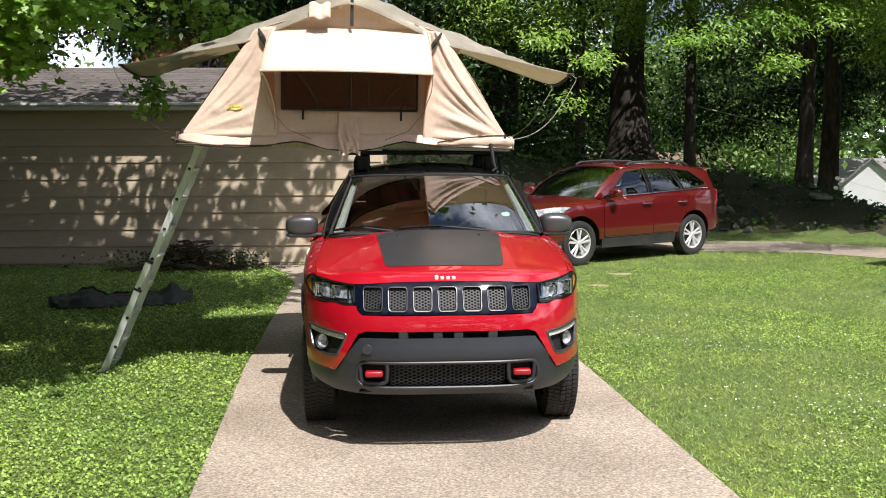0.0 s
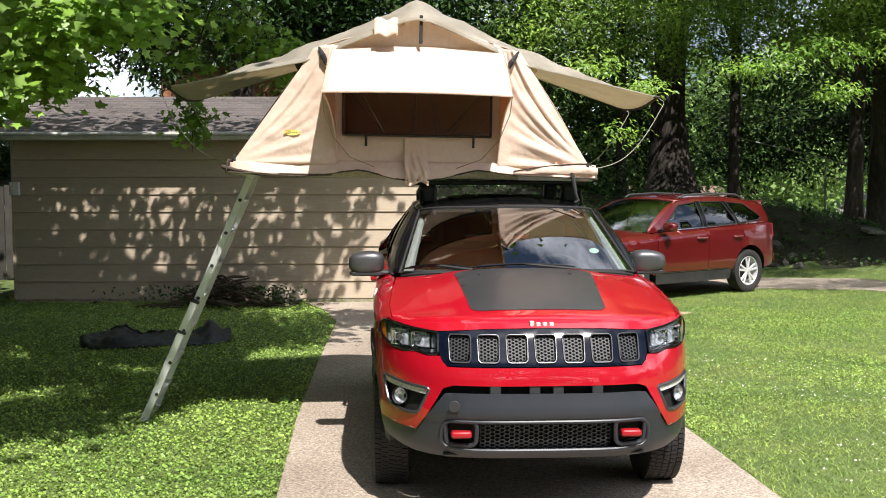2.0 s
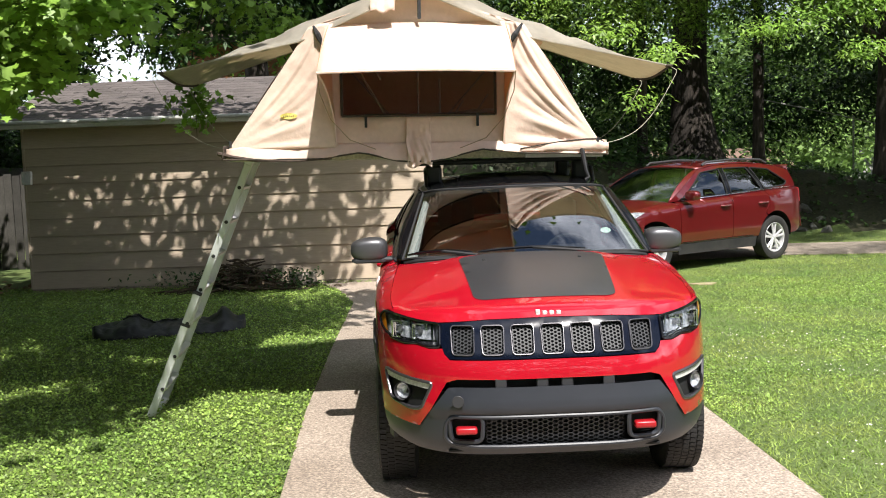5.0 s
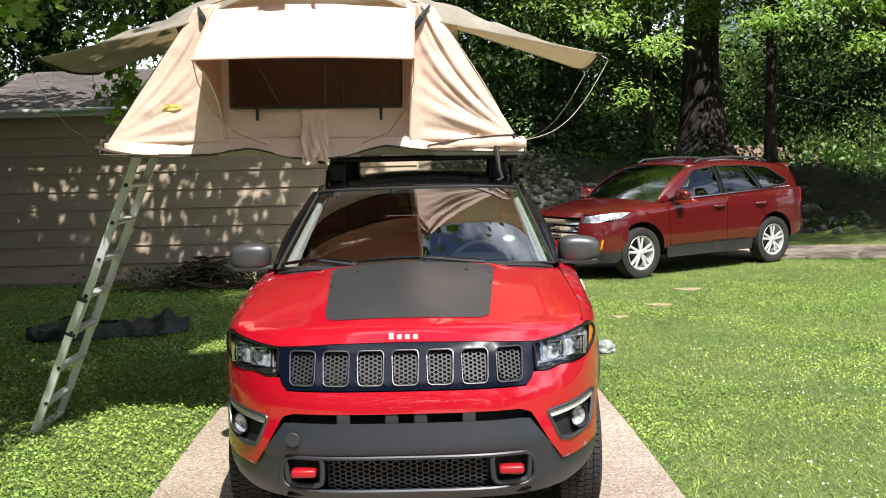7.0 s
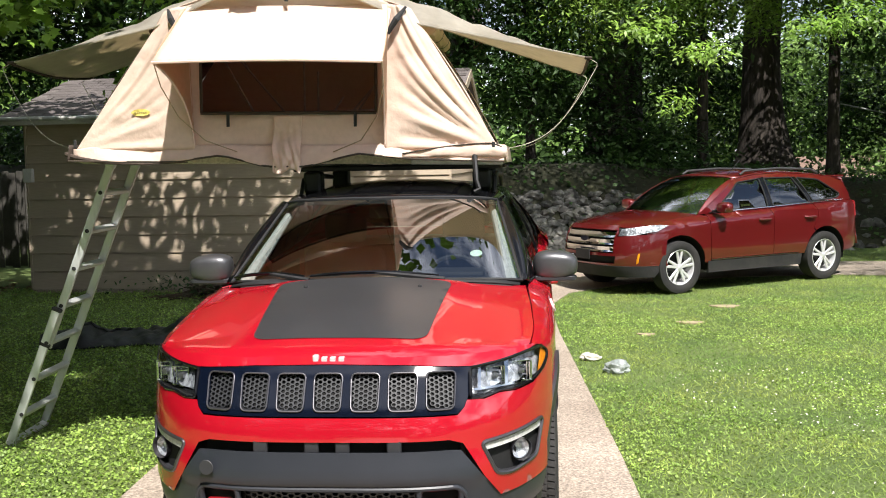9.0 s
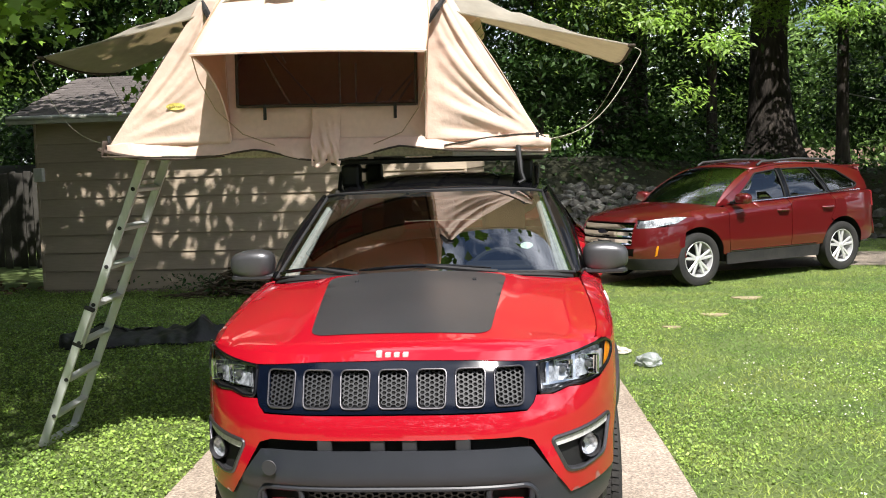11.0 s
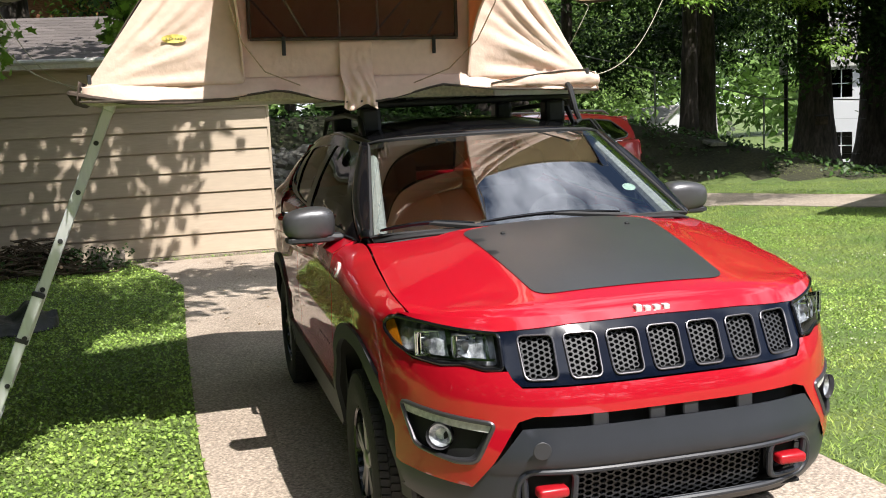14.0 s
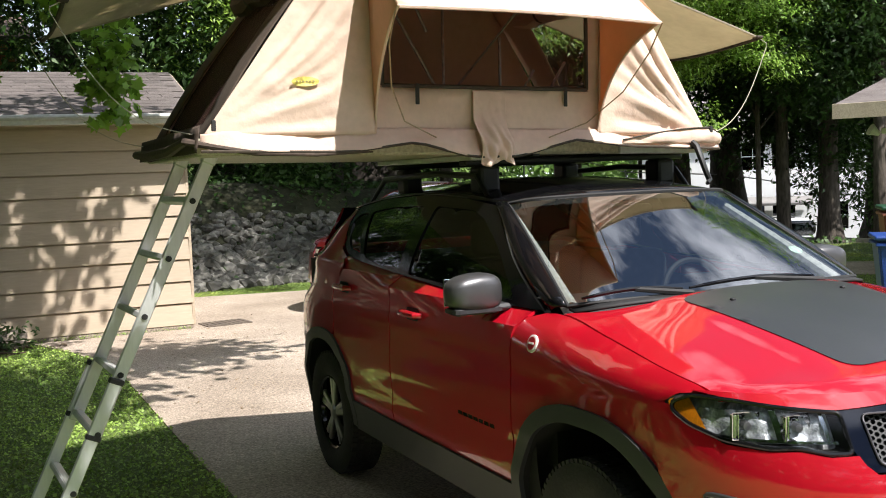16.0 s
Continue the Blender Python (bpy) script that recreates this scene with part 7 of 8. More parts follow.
# maple over the garage side lawn: its boughs hang low beside the tent
MAPLE = [
    # low boughs: centre, radii, clumps
    ((-2.66, 7.8, 3.0), (0.58, 0.2, 0.24), 40), ((-3.3, 7.95, 2.6), (0.42, 0.3, 0.24), 40), ((-3.1, 8.3, 3.35), (0.8, 0.4, 0.25), 44), ((-3.7, 10.2, 3.7), (1.2, 1.0, 0.5), 70), ((-5.4, 12.2, 3.9), (1.6, 1.2, 0.9), 60),
    ((-6.4, 13.6, 4.4), (1.6, 1.4, 1.2), 62), ((-8.5, 15.5, 4.0), (1.8, 2.0, 1.8), 130),
]
SHADING_CROWN = [
    # high crown placed out of view to shade lawn and wall: centre, radii, clumps
    ((-3.7, 8.9, 5.7), (2.2, 1.8, 0.6), 215), ((-1.3, 8.9, 5.9), (0.9, 1.6, 0.5), 100), ((-5.6, 10.5, 6.0), (2.4, 2.6, 1.0), 150), ((-5.0, 12.9, 5.9), (3.2, 1.6, 0.7), 120), ((-1.2, 13.0, 6.0), (1.5, 1.2, 0.5), 62),
    ((-4.9, 5.6, 5.6), (1.3, 1.6, 0.5), 90), ((-4.4, 7.3, 5.8), (0.9, 1.0, 0.5), 60), ((-2.6, 9.9, 6.0), (1.8, 1.4, 0.6), 210), ((-6.8, 8.0, 6.0), (2.4, 2.4, 1.2), 160), ((0.5, 10.3, 5.6), (1.1, 0.8, 0.3), 60),
    ((-1.0, 6.5, 5.8), (0.35, 0.5, 0.25), 10), ((-2.95, 6.0, 5.8), (0.35, 0.45, 0.25), 36), ((-3.4, 12.2, 4.95), (2.8, 0.6, 0.28), 200), ((-5.6, 10.6, 4.9), (1.6, 1.2, 0.4), 110), ((-0.9, 8.6, 5.7), (0.9, 0.8, 0.3), 64),  ((-1.4, 7.5, 5.8), (0.6, 0.6, 0.3), 60), ((-1.7, 8.3, 5.9), (0.9, 0.8, 0.3), 95), ((-1.8, 4.4, 5.8), (0.7, 0.6, 0.3), 40), ((-1.95, 7.35, 5.8), (0.9, 0.45, 0.3), 60), ((-6.9, 12.5, 6.0), (2.0, 1.3, 0.7), 70), ((-4.0, 12.2, 6.4), (1.4, 0.8, 0.5), 24), ((-6.2, 6.8, 8.4), (2.6, 4.6, 1.2), 420), ((-5.6, 0.4, 8.6), (2.4, 2.8, 1.0), 200), ((-1.2, 5.3, 5.8), (0.4, 0.5, 0.2), 42), ((-9.0, 12.0, 7.5), (2.2, 2.6, 1.5), 200),
]
z0 = float(height(-6.8, 9.6))
maple = thing("maple_tree", pose(0, 0, 0), "spreading maple tree with bright lobed green leaves", "tree")
limbs = [(3.0, (1, -0.25, 0.3), 4.2, 0.13), (3.4, (1, 0.35, 0.3), 5.0, 0.12), (3.2, (0.6, -0.8, 0.5), 3.2, 0.11), (3.8, (0.5, 0.8, 0.5), 4.0, 0.1), (4.2, (1, 0.1, 0.35), 6.5, 0.1)]
part("trunk", trunk_mesh((-6.8, 9.6, z0), 0.26, 6.5, (0, 0), limbs, 31), M["bark"], maple, smooth=True, angle=80)
pp, nn, leaf_size = [], [], []
for i, (c, r, n) in enumerate(MAPLE):
    a, b = crown_points([(c, r)], n, 20, 0.16 if i < 3 else 0.2, 40 + i)
    pp.append(a)
    nn.append(b + np.array([0.45, -1.5, 0.9]) * (i < 3))
    leaf_size += [0.088 if i < 3 else 0.125] * len(a)
put("bough", leaf_mesh("bough", np.concatenate(pp), np.concatenate(nn), np.array(leaf_size), M["maple"], 0.45, 5, 41), maple, "low boughs of lobed leaves")
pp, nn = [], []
for i, (c, r, n) in enumerate(SHADING_CROWN):
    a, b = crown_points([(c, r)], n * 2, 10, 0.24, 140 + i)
    # drop leaves that would shade the tent
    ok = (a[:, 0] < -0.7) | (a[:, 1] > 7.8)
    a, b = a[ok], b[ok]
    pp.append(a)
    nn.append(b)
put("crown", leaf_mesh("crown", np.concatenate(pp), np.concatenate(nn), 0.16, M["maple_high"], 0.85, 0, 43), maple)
pp, nn = [], []
for i, (c, r, n) in enumerate((((-1.60, 10.9, 2.52), (0.13, 0.16, 0.42), 34), ((-1.73, 10.9, 3.05), (0.28, 0.3, 0.26), 26), ((-2.18, 10.9, 3.40), (0.4, 0.4, 0.25), 16), ((-2.63, 10.9, 2.45), (0.16, 0.16, 0.36), 16), ((-2.73, 10.9, 3.00), (0.25, 0.25, 0.25), 9))):
    a, b = crown_points([(c, r)], n, 12, 0.07, 70 + i)
    pp.append(a)
    nn.append(b + np.array([0, -0.5, -0.3]))
put("hanging_bough", leaf_mesh("hanging_bough", np.concatenate(pp), np.concatenate(nn), 0.08, M["maple"], 0.45, 5, 71), maple, "low hanging bough of maple leaves")
part("twig", tubed([(-2.38, 10.8, 3.80), (-1.88, 10.9, 3.30), (-1.63, 10.9, 2.60), (-1.53, 10.95, 2.25)], [0.014, 0.01, 0.006, 0.003], 6), M["bark"], maple)
part("twig", tubed([(-2.38, 10.8, 3.60), (-2.63, 10.9, 3.00), (-2.63, 10.9, 2.10)], [0.01, 0.007, 0.003], 6), M["bark"], maple)

# belt of trees added out of view, beside and behind the yard, to block skylight
rng = np.random.default_rng(18)
belt = [((x, y, rng.uniform(1.0, 2.6)), (rng.uniform(2, 3.4), rng.uniform(2, 3.4), rng.uniform(1.8, 2.8))) for x, y in
        [(-17 + rng.uniform(-2, 2), yy) for yy in np.linspace(-24, 18, 16)] + [(xx, -24 + rng.uniform(-2, 2)) for xx in np.linspace(-14, 24, 12)] + [(27 + rng.uniform(-2, 2), yy) for yy in np.linspace(-22, 2, 8)] + [(-10.5, 2.0), (-11, -3.5), (-12, 6.5), (-9.5, -9)]]
belt += [((-14 + rng.uniform(-1.5, 1.5), yy, rng.uniform(4, 7)), (2.6, 2.4, 3.4)) for yy in np.linspace(-8, 18, 10)]
belt += [((-11.5 + 0.8 * (k % 2), yy, 10.0), (2.2, 2.2, 2.6)) for k, yy in enumerate(np.linspace(-7, 13, 8))]
# tall rows raised to keep low skylight off the garage wall
belt += [((xx, -22 + rng.uniform(-2, 2), zz + rng.uniform(-1, 1)), (3.2, 2.4, 3.4)) for zz in (6.5, 11.5, 16.5) for xx in np.linspace(-20, 24, 11)]
belt += [((-18 + rng.uniform(-1.5, 1.5), yy, zz), (2.4, 3.2, 3.4)) for zz in (7.0, 12.0) for yy in np.linspace(-18, 12, 8)]
belt += [((-10.8, yy, 6.5), (2.2, 2.4, 4.0)) for yy in (1.0, 4.5, 8.0, 11.5, 14.5)]
pts, nrm = crown_points(belt, 9400, 7, 0.8, 19)
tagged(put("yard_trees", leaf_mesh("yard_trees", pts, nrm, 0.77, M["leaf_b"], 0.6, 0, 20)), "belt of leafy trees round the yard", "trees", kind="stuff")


# ---- lawn blades ----
rng = np.random.default_rng(21)
DRIVE = DRIVE_L + [(-0.3, 15.8), (-0.25, 19.3), (1.9, 18.9), (3.6, 19.3), (5.2, 19.6)] + DRIVE_R[::-1]
LANE = [(5.2, 17.62), (7.0, 17.3), (8.2, 15.9), (10, 14.4), (16, 11.0), (40, 0), (42, 4), (17, 13.0), (11, 16.2), (9.2, 17.6), (7.7, 19.3), (5.2, 19.58)]


def blades(name, pts, tall, wide, material, seed):
    """Single grass blades, each a bent sliver."""
    rg = np.random.default_rng(seed)
    n = len(pts)
    a = rg.uniform(0, 2 * np.pi, n)
    side = np.stack([np.cos(a), np.sin(a), np.zeros(n)], 1)
    lean = rg.normal(size=(n, 3)) * np.array([0.75, 0.75, 0.12]) + np.array([0, 0, 0.62])
    h = (tall * rg.uniform(0.5, 1.35, n))[:, None]
    w = (wide * rg.uniform(0.6, 1.4, n))[:, None]
    v = np.stack([pts - side * w, pts + side * w, pts + lean * h], 1).reshape(-1, 3)
    me = bpy.data.meshes.new(name)
    me.vertices.add(3 * n)
    me.vertices.foreach_set("co", v.ravel())
    me.loops.add(3 * n)
    me.loops.foreach_set("vertex_index", np.arange(3 * n))
    me.polygons.add(n)
    me.polygons.foreach_set("loop_start", np.arange(0, 3 * n, 3))
    me.polygons.foreach_set("loop_total", np.full(n, 3))
    me.materials.append(material)
    me.update(calc_edges=True)
    return me


def lawn(n, x0, x1, y0, y1, near):
    u = rng.uniform(0, 1, n)
    y = y0 + (y1 - y0) * u ** near
    x = rng.uniform(x0, x1, n)
    ok = ~in_poly(x, y, DRIVE) & ~in_poly(x, y, LANE) & ~((x > GX0) & (x < GX1) & (y > GY0))
    x, y = x[ok], y[ok]
    return np.stack([x, y, height(x, y)], 1)


pts = np.concatenate([lawn(150000, -8, 1, 3.2, 16.5, 1.35), lawn(390000, 1.0, 12, 3.6, 18.0, 1.75), lawn(14000, -0.5, 4, 19.0, 20.4, 1), lawn(95000, -8, 10, -4.0, 3.6, 0.8), lawn(22000, 4.5, 14, 17.5, 21.5, 1)])
tagged(put("lawn_grass", blades("lawn_grass", pts, 0.034, 0.0037, M["grass"], 5)), "mown green lawn grass", "grass", kind="stuff")
wide = lawn(190000, 1.0, 10, 3.6, 15, 1.4)
patch = np.sin(1.9 * wide[:, 0] + 1.1 * np.sin(1.3 * wide[:, 1])) + np.sin(1.6 * wide[:, 1] - 0.7 * wide[:, 0] + 2.0) + 0.7 * np.sin(4.1 * wide[:, 0] + 3.3 * wide[:, 1])
wide = wide[patch + rng.normal(size=len(wide)) * 0.7 > 0.25]
pts = np.concatenate([lawn(185000, -8, 0, 3.2, 16.2, 1.4), lawn(24000, -8, 0, -4.0, 3.2, 0.7), wide])
pts[:, 2] += rng.uniform(0.008, 0.038, len(pts))
nrm = rng.normal(size=pts.shape) * 0.5 + np.array([0, 0, 1.0])
tagged(put("ground_cover", leaf_mesh("ground_cover", pts, nrm, np.where(pts[:, 0] < 1.0, 0.024, 0.019), M["clover_leaf"], 0.85, 0, 6)), "low broad-leaved clover mixed into the lawn", "clover", kind="stuff")
pts = lawn(4200, 1.6, 9.5, 4.2, 12.0, 1.2)
pts = pts[np.sin(2.3 * pts[:, 0] + 1.0) + np.sin(1.9 * pts[:, 1] + 0.8 * pts[:, 0]) > 0.35]
pts[:, 2] += 0.042
nrm = rng.normal(size=pts.shape) * 0.3 + np.array([0, 0, 1.0])
tagged(put("clover_flowers", leaf_mesh("clover_flowers", pts, nrm, 0.016, M["clover"], 1.0, 0, 7)), "scattered white clover flowers in the lawn", "flowers", kind="stuff")


# ---- things on the lawn and by the garage ----
M["black_cloth"] = surf("black_vinyl_cloth", (0.008, 0.008, 0.010), (0.016, 0.016, 0.018), 5, 0.5, bump=0.2, bscale=25, fine=0.2)
M["stick"] = surf("dead_branch", (0.05, 0.035, 0.022), (0.13, 0.095, 0.06), 6, 0.9, bump=0.4, bscale=50, fine=0.3, spread=-0.4)
M["dead_leaf"] = surf("dry_leaf", (0.16, 0.10, 0.05), (0.28, 0.19, 0.10), 3, 0.8, spread=-0.4)
M["bag"] = surf("thin_clear_plastic", (0.36, 0.40, 0.38), (0.62, 0.66, 0.64), 14, 0.25, fine=0.1, through_light=0.4)
M["paper"] = surf("crumpled_paper", (0.45, 0.42, 0.36), (0.56, 0.52, 0.45), 12, 0.9, fine=0.1)
M["bare"] = surf("bare_dry_earth", (0.34, 0.27, 0.17), (0.42, 0.34, 0.22), 5, 0.95, bump=0.4, bscale=40, fine=0.3)
M["block"] = surf("old_concrete_block", (0.26, 0.22, 0.18), (0.34, 0.29, 0.24), 5, 0.95, bump=0.4, bscale=40, fine=0.2)
M["iron"] = surf("rusty_iron_plate", (0.10, 0.08, 0.065), (0.15, 0.12, 0.095), 8, 0.8, bump=0.3, bscale=60, fine=0.3)
M["galv"] = surf("galvanised_pipe", (0.34, 0.35, 0.35), (0.42, 0.43, 0.43), 6, 0.5, metal=0.6)
M["wire"] = surf("overhead_wire", (0.02, 0.02, 0.02), None, 6, 0.6)
M["house_white"] = surf("white_house_siding", (0.72, 0.73, 0.74), (0.78, 0.79, 0.80), 0.6, 0.6, fine=0.03)
M["house_roof"] = surf("grey_house_roof", (0.20, 0.19, 0.185), (0.26, 0.25, 0.24), 1, 0.9, fine=0.15)
M["brown_roof"] = surf("brown_house_roof", (0.16, 0.10, 0.075), (0.21, 0.14, 0.10), 1, 0.9, fine=0.15)
M["blue_bin"] = surf("blue_bin_plastic", (0.012, 0.045, 0.22), (0.016, 0.055, 0.26), 3, 0.45)
M["green_lid"] = surf("dark_green_plastic", (0.012, 0.06, 0.03), None, 3, 0.5)
M["brown_bin"] = surf("red_brown_plastic", (0.20, 0.07, 0.04), (0.24, 0.085, 0.05), 3, 0.6)
M["dark_fence"] = surf("dark_weathered_fence", (0.045, 0.042, 0.035), (0.075, 0.07, 0.06), 3, 0.9, spread=0.3)
M["car_blue"] = surf("pale_blue_car_paint", (0.25, 0.34, 0.5), None, 3, 0.3, coat=1.0)
M["car_white"] = surf("white_car_paint", (0.75, 0.77, 0.8), None, 3, 0.3, coat=1.0)


def cover():
    """A long crumpled black cover lying on the grass."""
    def at(u, w):
        a = u * 1.62 - 0.81
        half = 0.40 * math.sqrt(max(0.05, 1 - (2 * u - 1) ** 6)) + 0.05 * noise.noise(Vector((u * 6, 1, 2)))
        k = 2 * w - 1
        hill = max(0.0, 1 - abs(k) ** 2.2)
        hump = 0.10 + 0.11 * max(0, noise.noise(Vector((u * 5 + 3, 0.4, 7)))) + 0.09 * math.exp(-((u - 0.28) / 0.07) ** 2) + 0.11 * math.exp(-((u - 0.86) / 0.06) ** 2)
        z = 0.02 + hill * hump + 0.05 * hill * noise.noise(Vector((u * 11, w * 4, 3))) + 0.02 * noise.noise(Vector((u * 25, w * 9, 5)))
        return Vector((a, k * half + 0.10 * math.sin(3 * u), max(0.012, z)))
    t = thing("tent_cover", pose(-3.25, 11.75, 0, 0, 0, 16), "crumpled black vinyl tent cover lying on the grass", "cover")
    sheet("cloth", at, 70, 26, M["black_cloth"], t, "", 0.006)
    part("strap", tubed([at(0.2 + 0.012 * i, 0.5 + 0.025 * math.sin(i)) + Vector((0, 0, 0.012)) for i in range(30)], 0.012, 5), M["webbing"], t, "black strap on the cover")


cover()


def brush():
    rng = random.Random(8)
    bm = bmesh.new()
    for _ in range(260):
        x, y = rng.gauss(0, 0.42), rng.gauss(0, 0.16)
        top = max(0.04, 0.48 * math.exp(-(x / 0.5) ** 2 - (y / 0.35) ** 2))
        z = rng.uniform(0.02, top)
        a, ln = rng.uniform(0, math.pi * 2), rng.uniform(0.12, 0.5)
        d = Vector((math.cos(a), 0.5 * math.sin(a), rng.uniform(-0.25, 0.45))) * ln / 2
        p = Vector((x, y, z))
        lo = p - d
        lo.z = max(0.01, lo.z)
        r = rng.uniform(0.006, 0.022)
        tube(bm, [lo, p + Vector((rng.uniform(-0.03, 0.03), rng.uniform(-0.02, 0.02), 0.02)), p + d], [r, r * 0.9, r * 0.5], 5)
    ob = part("brush_pile", bm, M["stick"])
    ob.matrix_basis = pose(-3.2, 15.25, 0)
    tagged(ob, "heap of dead branches and roots against the garage", "brush pile", kind="stuff")
    rg = np.random.default_rng(9)
    p = np.stack([np.minimum(rg.normal(-3.1, 0.7, 900), rg.uniform(-2.5, -2.05, 900)), rg.normal(15.35, 0.16, 900), rg.uniform(0.03, 0.30, 900)], 1)
    tagged(put("weeds", leaf_mesh("weeds", p, rg.normal(size=p.shape) * 0.6 + np.array([0, -0.3, 1]), 0.07, M["leaf_b"], 0.5, 0, 10)), "green weeds growing along the garage wall", "weeds", kind="stuff")
    p = np.stack([rg.uniform(-9.5, -6.6, 260), rg.uniform(14.6, 16.6, 260), rg.uniform(0.02, 0.1, 260)], 1)
    tagged(put("leaf_litter", leaf_mesh("leaf_litter", p, rg.normal(size=p.shape) * 0.4 + np.array([0, 0, 1]), 0.12, M["dead_leaf"], 0.6, 0, 11)), "dry fallen leaves beside the garage", "leaves", kind="stuff")


brush()


def crumple(name, m, size, material, label, category, seed, high):
    bm = bmesh.new()
    bmesh.ops.create_icosphere(bm, subdivisions=3, radius=1.0)
    for v_ in bm.verts:
        k = 1 + 0.45 * noise.noise(v_.co * 1.9 + Vector((seed, 0, 0))) + 0.22 * noise.noise(v_.co * 5 + Vector((0, seed, 0)))
        v_.co = Vector((v_.co.x * size * k, v_.co.y * size * 0.75 * k, max(0.0, (v_.co.z * 0.6 + 0.35) * high * k)))
    ob = part(name, bm, material)
    ob.matrix_basis = m
    return tagged(ob, label, category)


crumple("plastic_bag", pose(1.70, 10.42, 0.005), 0.11, M["bag"], "crumpled clear plastic bag on the grass", "bag", 3, 0.10)
crumple("paper_scrap", pose(1.50, 10.95, 0.005), 0.09, M["paper"], "crumpled pale paper scrap at the driveway edge", "paper", 5, 0.06)
for x, y, r in ((2.64, 13.06, 0.13), (2.1, 12.3, 0.08), (3.2, 14.3, 0.16)):
    bm = bmesh.new()
    ring = [bm.verts.new((x + r * (1 + 0.3 * math.sin(3 * a)) * math.cos(a), y + r * 0.8 * math.sin(a) * (1 + 0.2 * math.cos(2 * a)), 0.012)) for a in (2 * math.pi * i / 20 for i in range(20))]
    bm.faces.new(ring)
    r_ = bmesh.ops.extrude_face_region(bm, geom=bm.faces[:])
    bmesh.ops.translate(bm, vec=(0, 0, -0.05), verts=[v for v in r_["geom"] if isinstance(v, bmesh.types.BMVert)])
    tagged(part("bare_patch", bm, M["bare"]), "small bare dry patch in the lawn", "ground", kind="structure")
for i in range(2):
    ob = part("concrete_block", boxed((-0.2, -0.1, 0), (0.2, 0.1, 0.1), 0.012), M["block"])
    ob.matrix_basis = pose(-2.35, 15.58, 0.1 * i, 0, 0, 4 + 3 * i)
    tagged(ob, "old grey concrete block by the garage wall", "block", "blocks by the wall")
grate = thing("drain_plate", pose(0.12, 15.98, 0.012, 0, 0, 8), "rusty iron drain plate set in the driveway", "drain")
part("plate", boxed((-0.28, -0.2, 0), (0.28, 0.2, 0.012), 0.003), M["iron"], grate)
for i in range(7):
    part("bar", boxed((-0.24 + 0.075 * i, -0.17, 0.012), (-0.21 + 0.075 * i, 0.17, 0.018), 0.002), M["iron"], grate)
# twigs and leaf crumbs on the concrete
rg = np.random.default_rng(14)
p = np.stack([rg.uniform(-1.5, 0.6, 260), rg.uniform(11.0, 18.0, 260), np.full(260, 0.017)], 1)
p = p[in_poly(p[:, 0], p[:, 1], DRIVE)]
tagged(put("drive_litter", leaf_mesh("drive_litter", p, rg.normal(size=p.shape) * 0.15 + np.array([0, 0, 1]), 0.035, M["dead_leaf"], 0.5, 0, 15)), "dry leaf crumbs on the concrete", "leaves", kind="stuff")


# ---- fence, wires, bins, houses ----
fence = thing("wire_fence", pose(0, 0, 0), "galvanised pipe posts and top rail of a wire fence", "fence")
line = [(7.6, 26.4), (9.9, 26.4), (12.6, 25.9), (16.0, 25.9), (19.4, 25.9), (22.8, 25.9)]
tops = []
for x, y in line:
    z = float(height(x, y))
    part("post", tubed([(x, y, z - 0.1), (x, y, z + 1.72)], 0.024, 8), M["galv"], fence)
    part("cap", lathe(bmesh.new(), [(0.03, 0), (0.03, 0.02), (0.015, 0.04), (0.0, 0.045)], 10, Matrix.Translation((x, y, z + 1.71))), M["galv"], fence)
    tops.append((x, y, z + 1.68))
part("top_rail", tubed(tops, 0.016, 6), M["galv"], fence)
for k in (0.3, 0.75, 1.2):
    part("strand", tubed([(x, y, z - 1.68 + k) for x, y, z in tops], 0.003, 4), M["galv"], fence)
for a, b, sag in (((2, 44, 5.2), (26, 30, 4.4), 0.8), ((2, 44, 4.6), (26, 30, 3.8), 0.9), ((1, 40, 6.3), (28, 27, 4.9), 0.7)):
    ob = part("overhead_wire", tubed(cord(a, b, sag, 0.0, 18), 0.014, 4), M["wire"])
    tagged(ob, "thin black overhead wire", "wire", "overhead wires")
box_z = float(height(13.4, 25.0))
bird = thing("nest_box", pose(13.25, 24.42, box_z + 1.1), "small wooden box fixed to the tree trunk", "box")
part("body", boxed((-0.11, -0.1, 0), (0.11, 0.1, 0.2), 0.006), M["stick"], bird)
part("roof", boxed((-0.14, -0.14, 0.2), (0.14, 0.12, 0.225), 0.004, pose(0, 0, 0, 4)), M["dark_fence"], bird)


